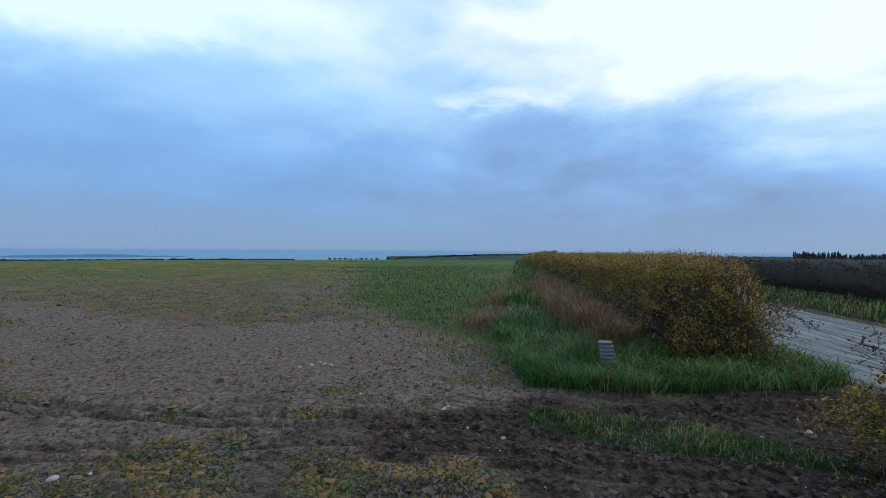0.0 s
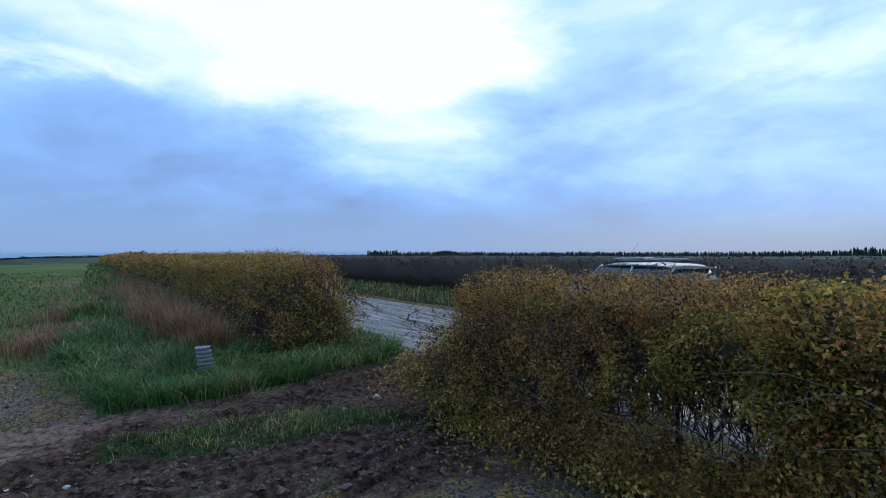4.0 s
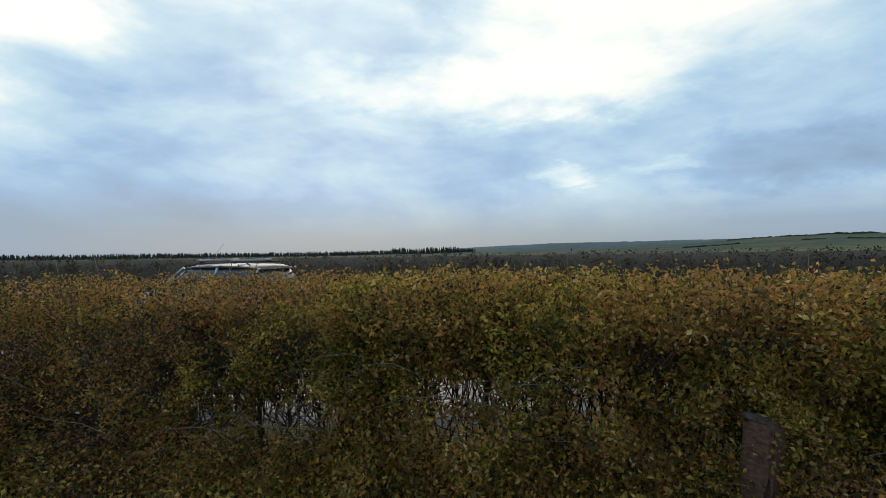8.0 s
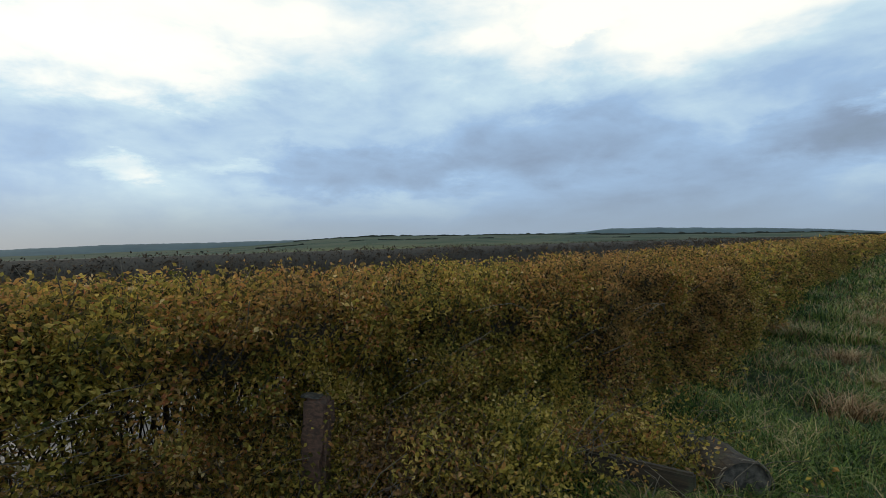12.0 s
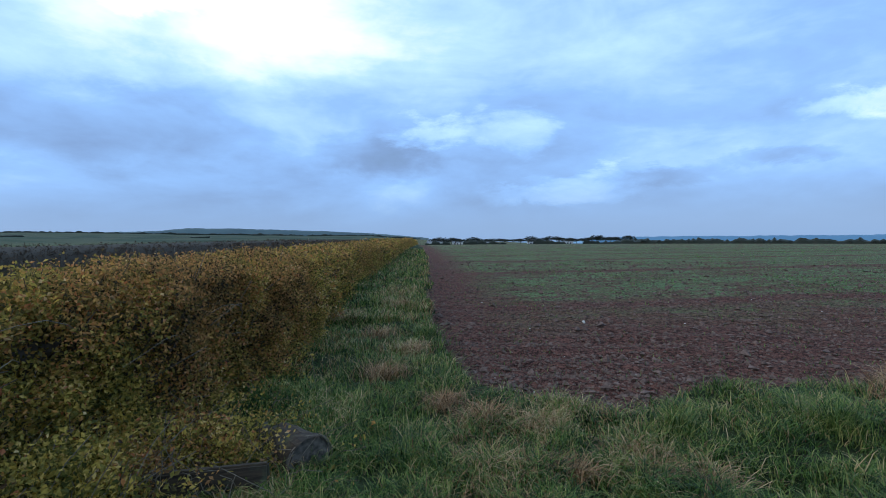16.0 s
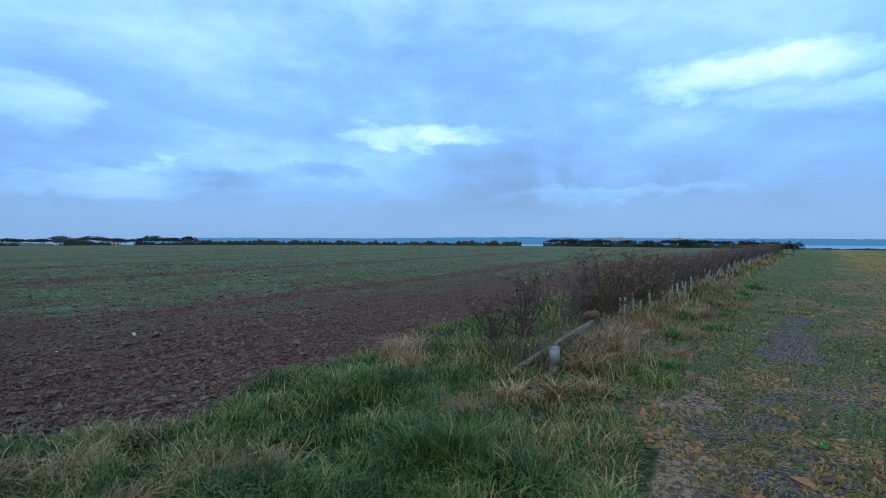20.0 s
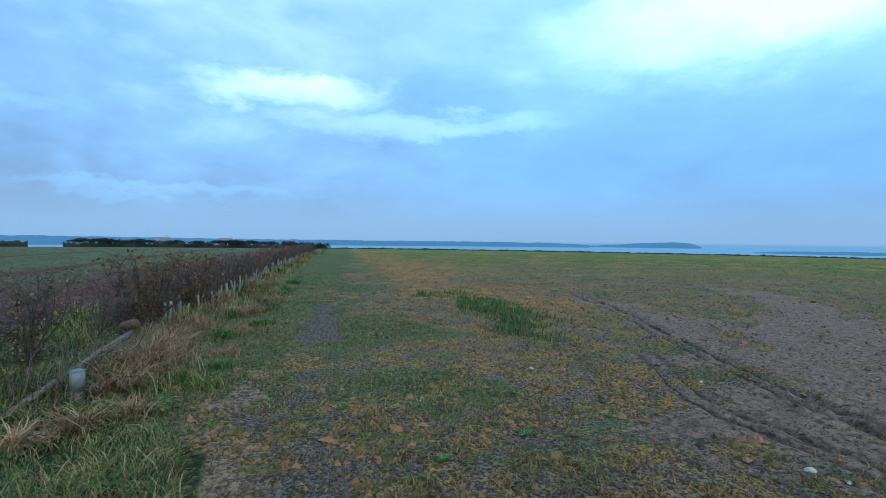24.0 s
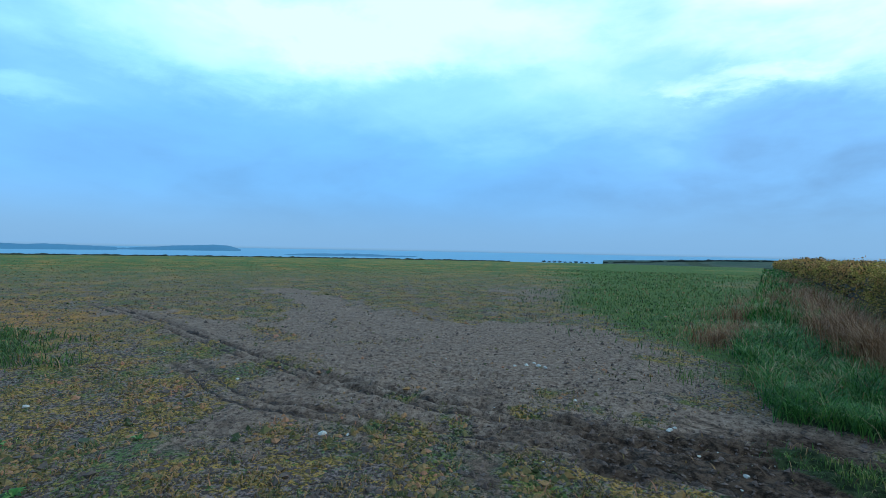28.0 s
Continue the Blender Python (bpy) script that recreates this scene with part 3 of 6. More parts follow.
def soil_material():
    m, k, shader = material("field_soil", 0.9)
    at = k.n("ShaderNodeTexCoord").outputs["Object"]

    def zone(name):
        node = k.n("ShaderNodeAttribute")
        node.attribute_name = name
        sep = k.n("ShaderNodeSeparateColor")
        k.put(sep.inputs[0], node.outputs["Color"])
        return sep.outputs

    mud, plough, grassy = zone("zone_a")
    wet, crop, turf = zone("zone_b")
    path, sown, far = zone("zone_c")
    big, mid, fine, grit = k.noise(at, 0.35, 5.0), k.noise(at, 2.6, 6.0, 0.62), k.noise(at, 14.0, 6.0, 0.66), k.noise(at, 75.0, 4.0, 0.6)
    # moss and stubble regrowth over bare earth
    shifted = k.vec("ADD", at, (31.7, 12.9, 4.0))
    other, speck = k.noise(shifted, 19.0, 6.0, 0.68), k.noise(shifted, 30.0, 5.0, 0.65)
    bare = k.mix(k.span(speck, 0.44, 0.56), (0.058, 0.040, 0.036), (0.24, 0.172, 0.155))
    gold = k.mix(k.span(speck, 0.42, 0.58), (0.125, 0.082, 0.022), (0.42, 0.250, 0.058))
    leaf = k.mix(k.span(speck, 0.40, 0.60), (0.022, 0.040, 0.014), (0.12, 0.175, 0.045))
    moss = k.mix(k.span(k.math("ADD", k.math("ADD", k.math("MULTIPLY", fine, 0.4), k.math("MULTIPLY", grit, 0.25)), k.math("MULTIPLY", mid, 0.35)), 0.485, 0.535), bare, gold)
    moss = k.mix(k.math("MULTIPLY", k.span(other, 0.555, 0.615), 0.85), moss, leaf)
    drift = k.span(k.noise(shifted, 0.8, 4.0), 0.47, 0.60)
    moss = k.mix(k.math("MULTIPLY", drift, k.span(fine, 0.42, 0.58, 0.1, 0.8)), moss, leaf)
    away = k.mix(k.span(k.math("ADD", k.math("MULTIPLY", mid, 0.4), k.math("MULTIPLY", big, 0.6)), 0.46, 0.64), (0.085, 0.125, 0.034), (0.36, 0.195, 0.045))
    colour = k.mix(far, moss, away)
    distant = k.mix(k.span(k.noise(at, 0.012, 3.0), 0.42, 0.56), (0.035, 0.055, 0.035), (0.06, 0.072, 0.045))
    hills, rust, spare = zone("zone_d")
    rusty = k.mix(k.span(k.math("ADD", k.math("MULTIPLY", fine, 0.5), k.math("MULTIPLY", mid, 0.5)), 0.42, 0.58), (0.20, 0.105, 0.035), (0.40, 0.20, 0.055))
    colour = k.mix(k.math("MULTIPLY", rust, k.span(k.math("ADD", k.math("MULTIPLY", mid, 0.5), k.math("MULTIPLY", fine, 0.5)), 0.40, 0.54, 0.15, 0.85)), colour, rusty)
    colour = k.mix(hills, colour, distant)
    green = k.mix(k.span(k.math("ADD", k.math("MULTIPLY", fine, 0.5), k.math("MULTIPLY", speck, 0.5)), 0.42, 0.58), (0.034, 0.048, 0.020), (0.140, 0.168, 0.062))
    colour = k.mix(k.math("MULTIPLY", k.span(k.math("ADD", turf, k.math("MULTIPLY", k.math("SUBTRACT", fine, 0.5), 2.0)), 0.35, 0.65), 0.85), colour, green)
    def torn(mask, much=0.9):
        return k.span(k.math("ADD", mask, k.math("MULTIPLY", k.math("SUBTRACT", k.math("ADD", k.math("MULTIPLY", fine, 0.6), k.math("MULTIPLY", speck, 0.4)), 0.5), much * 2.2)), 0.36, 0.64)

    # sown crop
    sown_green = k.mix(k.span(fine, 0.35, 0.7), (0.045, 0.068, 0.016), (0.125, 0.185, 0.038))
    colour = k.mix(k.math("MULTIPLY", torn(crop), 0.85), colour, sown_green)
    dead = k.mix(k.span(k.math("ADD", k.math("MULTIPLY", fine, 0.5), k.math("MULTIPLY", speck, 0.5)), 0.42, 0.58), (0.085, 0.052, 0.038), (0.36, 0.24, 0.155))
    colour = k.mix(torn(path, 0.8), colour, dead)
    worn_soil = k.mix(k.span(k.math("ADD", k.math("MULTIPLY", speck, 0.6), k.math("MULTIPLY", grit, 0.4)), 0.45, 0.56), (0.048, 0.038, 0.034), (0.21, 0.165, 0.145))
    colour = k.mix(torn(spare, 0.9), colour, worn_soil)
    # bare mud, pale where it has dried, dark where wheels churned it
    dry = k.ramp(k.math("ADD", k.math("MULTIPLY", fine, 0.65), k.math("MULTIPLY", grit, 0.35)), [(0.35, (0.035, 0.021, 0.016)), (0.42, (0.130, 0.084, 0.060)), (0.50, (0.225, 0.152, 0.112)), (0.62, (0.35, 0.250, 0.19))])
    churned = k.mix(k.span(fine, 0.36, 0.66), (0.014, 0.008, 0.005), (0.115, 0.070, 0.046))
    dark_specks = k.math("MULTIPLY", k.span(speck, 0.55, 0.62), 0.7)
    dry = k.mix(dark_specks, dry, (0.022, 0.015, 0.011))
    mud_colour = k.mix(wet, dry, churned)
    colour = k.mix(torn(mud), colour, mud_colour)
    # ploughed earth with seedlings
    earth = k.mix(k.span(k.math("ADD", k.math("MULTIPLY", fine, 0.5), k.math("MULTIPLY", grit, 0.5)), 0.40, 0.62), (0.012, 0.005, 0.004), (0.19, 0.088, 0.066))
    rows = k.n("ShaderNodeTexWave")
    rows.wave_type, rows.bands_direction = "BANDS", "Y"
    turn = k.n("ShaderNodeMapping")
    k.put(turn.inputs[0], at)
    turn.inputs["Rotation"].default_value = (0, 0, radians(-6))
    k.put(rows.inputs["Vector"], turn.outputs[0])
    rows.inputs["Scale"].default_value, rows.inputs["Distortion"].default_value, rows.inputs["Detail"].default_value = 0.028, 0.6, 2.0
    wheelings = k.span(rows.outputs["Fac"], 0.0, 0.07, 0.0, 1.0)
    seed = k.math("MULTIPLY", k.math("MULTIPLY", sown, wheelings), k.span(k.math("ADD", k.math("MULTIPLY", mid, 0.6), k.math("MULTIPLY", big, 0.4)), 0.36, 0.56))
    drill = k.n("ShaderNodeMapping")
    k.put(drill.inputs[0], turn.outputs[0])
    drill.inputs["Scale"].default_value = (0.12, 2.2, 1.0)
    streaks = k.span(k.noise(drill.outputs[0], 1.0, 5.0, 0.6), 0.38, 0.54, 0.45, 1.0)
    seed = k.math("MULTIPLY", seed, streaks)
    crop_colour = k.mix(k.span(fine, 0.35, 0.65), (0.055, 0.100, 0.042), (0.150, 0.235, 0.100))
    colour = k.mix(plough, colour, k.mix(k.math("MULTIPLY", seed, k.span(fine, 0.40, 0.58, 0.5, 1.0)), earth, crop_colour))
    # near-black under grass: shade between the blades put into the soil colour
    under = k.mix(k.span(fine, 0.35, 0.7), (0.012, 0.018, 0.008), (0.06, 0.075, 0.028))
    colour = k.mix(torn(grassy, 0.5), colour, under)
    # small pale stones
    cells = k.n("ShaderNodeTexVoronoi")
    cells.inputs["Scale"].default_value = 11.0
    k.put(cells.inputs["Vector"], at)
    pebble = k.math("MULTIPLY", k.span(cells.outputs["Distance"], 0.06, 0.1, 1.0, 0.0), k.span(k.noise(at, 4.3, 2.0), 0.56, 0.62))
    pebble = k.math("MULTIPLY", pebble, k.math("SUBTRACT", 1.0, grassy, clamp=True))
    colour = k.mix(pebble, colour, (0.34, 0.31, 0.28))
    k.put(shader.inputs["Base Color"], colour)
    shader.inputs["Specular IOR Level"].default_value = 0.12
    k.put(shader.inputs["Roughness"], k.math("SUBTRACT", 0.95, k.math("MULTIPLY", k.math("MULTIPLY", wet, mud), 0.15)))
    bump(k, shader, k.math("ADD", k.math("MULTIPLY", fine, 0.7), k.math("ADD", k.math("MULTIPLY", grit, 0.25), k.math("MULTIPLY", pebble, 0.3))), 1.0, 0.09)
    return m


SOIL = soil_material()
build_ground()


def asphalt_material():
    m, k, shader = material("wet_asphalt", 0.5)
    at = k.n("ShaderNodeTexCoord").outputs["Object"]
    lane = k.n("ShaderNodeUVMap").outputs[0]
    stretch = k.n("ShaderNodeMapping")
    k.put(stretch.inputs[0], lane)
    stretch.inputs["Scale"].default_value = (7.0, 0.35, 1)
    streak = k.noise(stretch.outputs[0], 1.6, 5.0, 0.6, 0.3)
    grain, patch = k.noise(at, 90.0, 3.0), k.noise(at, 1.1, 5.0)
    colour = k.mix(k.span(grain, 0.3, 0.7), (0.028, 0.028, 0.03), (0.065, 0.065, 0.07))
    colour = k.mix(k.span(patch, 0.55, 0.75, 0.0, 0.6), colour, (0.05, 0.047, 0.045))
    crack = k.span(k.math("ABSOLUTE", k.math("SUBTRACT", streak, 0.56)), 0.0, 0.012, 1.0, 0.0)
    dark_lane = k.span(k.noise(stretch.outputs[0], 0.9, 3.0), 0.52, 0.64, 0.0, 0.6)
    colour = k.mix(dark_lane, colour, (0.02, 0.02, 0.022))
    colour = k.mix(k.math("MULTIPLY", crack, 0.85), colour, (0.012, 0.011, 0.012))
    k.put(shader.inputs["Base Color"], colour)
    k.put(shader.inputs["Roughness"], k.span(streak, 0.38, 0.62, 0.30, 0.62))
    shader.inputs["Specular IOR Level"].default_value = 0.40
    bump(k, shader, k.math("SUBTRACT", k.math("MULTIPLY", grain, 0.4), crack), 0.25, 0.01)
    return m


def build_road():
    ys = np.concatenate([np.arange(-200, -20, 4.0), np.arange(-20, 30, 0.5), np.arange(30, 260, 4.0)])
    us = np.linspace(0, 1, 21)
    yy, uu = np.meshgrid(ys, us, indexing="ij")
    ragged = 0.10 * fbm(yy, 0 * yy + 3.0, 0.9, 61)
    x = road_left(yy) + 4.0 * uu + np.where(uu == 0, ragged, 0) + np.where(uu == 1, ragged[:, ::-1], 0)
    h = base_height(x, yy) + 0.015 + 0.05 * (1 - (2 * uu - 1) ** 2) + 0.006 * fbm(x, yy, 1.4, 62)
    h -= np.where((uu == 0) | (uu == 1), 0.09, 0)
    v = np.stack([x, yy, h], -1).reshape(-1, 3)
    i, j = np.meshgrid(np.arange(len(ys) - 1), np.arange(20), indexing="ij")
    f = np.stack([i * 21 + j, i * 21 + j + 1, (i + 1) * 21 + j + 1, (i + 1) * 21 + j], -1).reshape(-1, 4)
    me = mesh_np("road", v, f, asphalt_material())
    uv = me.uv_layers.new(name="lane")
    flat_ = np.stack([uu * 4, yy], -1).reshape(-1, 2)[f.ravel()]
    uv.data.foreach_set("uv", flat_.astype(np.float32).ravel())
    tagged(new("road", me), "narrow wet grey asphalt lane with worn tyre streaks", "road", kind="structure")


build_road()


def rut_material():
    m, k, shader = material("churned_wet_soil", 0.75)
    at = k.n("ShaderNodeTexCoord").outputs["Object"]
    lump, grit = k.noise(at, 17.0, 5.0, 0.65), k.noise(at, 80.0, 3.0)
    k.put(shader.inputs["Base Color"], k.mix(k.span(k.math("ADD", k.math("MULTIPLY", lump, 0.7), k.math("MULTIPLY", grit, 0.3)), 0.38, 0.62), (0.010, 0.006, 0.005), (0.085, 0.054, 0.040)))
    shader.inputs["Specular IOR Level"].default_value = 0.2
    bump(k, shader, k.math("ADD", lump, k.math("MULTIPLY", grit, 0.4)), 0.8, 0.03)
    return m


def build_ruts():
    """Dark churned soil in the tyre grooves: ragged strips whose edges sink into the mud."""
    mat = rut_material()
    for n, (wide, deep, pts) in enumerate(TRACKS[:4]):
        p = np.array(pts, float)
        run = np.concatenate([[0], np.cumsum(np.hypot(*np.diff(p, axis=0).T))])
        s = np.arange(0, run[-1], 0.035)
        x, y = np.interp(s, run, p[:, 0]), np.interp(s, run, p[:, 1])
        for _ in range(12):
            x[1:-1], y[1:-1] = (x[:-2] + 2 * x[1:-1] + x[2:]) / 4, (y[:-2] + 2 * y[1:-1] + y[2:]) / 4
        dx, dy = np.gradient(x), np.gradient(y)
        ln = np.hypot(dx, dy)
        for side in (-0.12, 0.12):
            half = (0.052 + 0.022 * vnoise(s, 0 * s + n, 0.35, 63) + 0.014 * vnoise(s, 0 * s + n, 0.09, 64)) * (1.0 if deep > 0.05 else 0.8)
            u = np.linspace(-1, 1, 7)
            off = side + u[None] * half[:, None] + 0.02 * vnoise(s, 0 * s + side * 9, 0.6, 65)[:, None]
            px, py = x[:, None] - dy[:, None] / ln[:, None] * off, y[:, None] + dx[:, None] / ln[:, None] * off
            lug = 0.006 * np.sin(s * 2 * np.pi / 0.16)[:, None] * (1 - u[None] ** 2)
            fade = np.minimum(smooth(s, 0, 1.5), smooth(run[-1] - s, 0, 0.8))[:, None]
            rise = 0.011 - 0.030 * u[None] ** 2 - 0.03 * (1 - fade) + lug + 0.012 * vnoise(px, py, 0.13, 66) + 0.010 * (vnoise(px, py, 0.5, 67) - 0.1)
            z = ground_height(px.ravel(), py.ravel()).reshape(px.shape) + rise
            v = np.stack([px, py, z], -1).reshape(-1, 3)
            i, j = np.meshgrid(np.arange(len(s) - 1), np.arange(6), indexing="ij")
            f = np.stack([i * 7 + j, i * 7 + j + 1, (i + 1) * 7 + j + 1, (i + 1) * 7 + j], -1).reshape(-1, 4)[:, ::-1]
            tagged(new("ground_rut", mesh_np("ground_rut", v, f, mat)), "dark wet tyre rut pressed into the field mud", "rut", kind="structure")


build_ruts()


# ---- hedges ----
class Line:
    """A centre line of a hedge, by its length."""

    def __init__(self, pts):
        self.p = np.array(pts, float)
        self.s = np.concatenate([[0], np.cumsum(np.hypot(*np.diff(self.p, axis=0).T))])
        self.length = self.s[-1]

    def at(self, s):
        x, y = np.interp(s, self.s, self.p[:, 0]), np.interp(s, self.s, self.p[:, 1])
        x2, y2 = np.interp(s + 0.3, self.s, self.p[:, 0]), np.interp(s + 0.3, self.s, self.p[:, 1])
        x1, y1 = np.interp(s - 0.3, self.s, self.p[:, 0]), np.interp(s - 0.3, self.s, self.p[:, 1])
        d = np.stack([x2 - x1, y2 - y1], -1)
        d /= np.linalg.norm(d, axis=-1, keepdims=True) + 1e-9
        return x, y, d


def hedge_cloud(line, n, wide, high, rng, s0=0.0, s1=None, depth=0.13, seed=0, foot=0.0, ends=0.45, sides=(0.36, 0.36)):
    """Places in the outer leaf layer of a clipped hedge: along it, over it, and the offsets from its centre."""
    s1 = line.length if s1 is None else s1
    s = rng.uniform(s0, s1, n)
    th = rng.uniform(0, 1, n)
    left, right = sides
    u = np.where(th < left, -1, np.where(th > 1 - right, 1, 2 * (th - left) / (1 - left - right) - 1))
    zf = np.where(th < left, th / left, np.where(th > 1 - right, (1 - th) / right, 1.0))
    q = 1 - np.minimum(rng.exponential(depth, n), 0.9)
    corner = 1 - 0.09 * np.abs(u) ** 4 * smooth(zf, 0.75, 1.0)
    bulge = 1 + 0.16 * vnoise(s, zf * 2, 0.9, seed) + 0.24 * vnoise(s, zf * 1.4 + u * 0.6, 0.24, seed + 3) + 0.16 * vnoise(s, zf * 1.4 + u * 0.6, 0.11, seed + 4)
    end = np.minimum(1, np.sqrt(np.clip(np.minimum(s - s0 + 0.05, s1 - s + 0.05) / ends, 0.0, 1)) * 0.6 + 0.4)
    waist = 1.22 - 0.28 * zf
    off = u * wide / 2 * q * bulge * end * waist * np.minimum(1, corner + 0.06)
    z = foot + (high - foot) * zf * (1 - (1 - q) * (zf > 0.98)) * corner * (1 + 0.03 * vnoise(s, u, 0.6, seed + 7) + 0.035 * vnoise(s, u, 0.16, seed + 8)) * (0.90 + 0.10 * end)
    x, y, d = line.at(s)
    px, py = x + d[:, 1] * off, y - d[:, 0] * off
    return np.stack([px, py, z], 1), s, zf, off


def hedge_twigs(line, n, wide, high, rng, s0, s1, seed, overshoot=1.02, low=0.05):
    """Crooked twigs from the heart of a hedge to its outside."""
    tips, s, zf, off = hedge_cloud(line, n, wide * overshoot, high * overshoot, rng, s0, s1, 0.05, seed)
    st = np.clip(s + rng.normal(0, 0.22, n), s0, s1)
    x, y, d = line.at(st)
    a0 = np.stack([x + d[:, 1] * off * 0.25, y - d[:, 0] * off * 0.25, low + tips[:, 2] * rng.uniform(0.1, 0.55, n)], 1)
    k = 5
    t = np.linspace(0, 1, k)[None, :, None]
    lines = a0[:, None] * (1 - t) + tips[:, None] * t
    lines = lines + rng.normal(0, 0.035, (n, k, 3)) * (t * (1.4 - t) * 2)
    return lines


def seat(points):
    points[..., 2] += base_height(points[..., 0], points[..., 1])
    return points


def crooked_stem(x, y, h, r, rng, lean=0.12):
    pts, p = [], np.array([x, y, gz(x, y) - 0.05])
    for i in range(6):
        pts.append(p.copy())
        p = p + np.array([rng.normal(0, lean * h / 4), rng.normal(0, lean * h / 4), h / 5])
    return rod(pts, [r * (1.15 - 0.13 * i) for i in range(6)], 7, True, 0.08)


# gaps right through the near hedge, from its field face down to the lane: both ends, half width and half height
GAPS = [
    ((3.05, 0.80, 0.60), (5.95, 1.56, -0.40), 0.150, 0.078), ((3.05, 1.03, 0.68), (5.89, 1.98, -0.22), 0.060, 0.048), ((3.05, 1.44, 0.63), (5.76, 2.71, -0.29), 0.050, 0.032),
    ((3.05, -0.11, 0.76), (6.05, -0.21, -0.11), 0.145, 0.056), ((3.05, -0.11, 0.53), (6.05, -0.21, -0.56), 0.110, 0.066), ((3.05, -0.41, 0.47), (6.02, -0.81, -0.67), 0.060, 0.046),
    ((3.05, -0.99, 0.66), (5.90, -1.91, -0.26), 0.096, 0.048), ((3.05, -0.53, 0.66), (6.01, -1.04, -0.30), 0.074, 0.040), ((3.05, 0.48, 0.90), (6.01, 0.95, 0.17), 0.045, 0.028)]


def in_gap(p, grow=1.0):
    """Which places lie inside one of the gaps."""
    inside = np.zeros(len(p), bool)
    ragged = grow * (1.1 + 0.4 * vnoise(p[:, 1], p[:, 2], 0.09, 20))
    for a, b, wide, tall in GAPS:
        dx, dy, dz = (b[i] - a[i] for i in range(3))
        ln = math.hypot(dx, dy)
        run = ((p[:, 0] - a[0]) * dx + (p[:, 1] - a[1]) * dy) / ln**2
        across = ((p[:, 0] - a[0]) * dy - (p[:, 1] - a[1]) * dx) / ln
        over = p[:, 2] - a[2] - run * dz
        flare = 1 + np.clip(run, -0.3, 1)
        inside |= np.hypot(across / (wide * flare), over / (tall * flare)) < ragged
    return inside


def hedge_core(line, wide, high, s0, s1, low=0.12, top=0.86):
    """Lumpy solid a hand's width under the leaves, added to block light and view."""
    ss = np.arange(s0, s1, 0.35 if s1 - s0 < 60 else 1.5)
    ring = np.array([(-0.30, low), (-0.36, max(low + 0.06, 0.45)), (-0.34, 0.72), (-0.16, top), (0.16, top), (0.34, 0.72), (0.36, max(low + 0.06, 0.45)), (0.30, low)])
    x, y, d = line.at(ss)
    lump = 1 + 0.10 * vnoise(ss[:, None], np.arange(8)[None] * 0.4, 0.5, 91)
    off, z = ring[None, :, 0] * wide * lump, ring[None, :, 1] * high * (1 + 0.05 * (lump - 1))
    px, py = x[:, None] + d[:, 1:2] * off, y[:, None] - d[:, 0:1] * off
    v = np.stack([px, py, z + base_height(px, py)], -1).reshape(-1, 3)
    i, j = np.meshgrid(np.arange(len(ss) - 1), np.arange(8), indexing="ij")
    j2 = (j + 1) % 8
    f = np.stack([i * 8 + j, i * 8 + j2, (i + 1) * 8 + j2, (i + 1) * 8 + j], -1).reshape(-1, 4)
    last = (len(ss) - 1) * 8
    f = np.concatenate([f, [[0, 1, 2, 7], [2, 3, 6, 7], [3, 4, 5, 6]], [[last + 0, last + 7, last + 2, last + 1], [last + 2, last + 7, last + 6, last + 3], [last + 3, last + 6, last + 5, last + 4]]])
    return mesh_np("hedge_filler", v, f, TWIG)


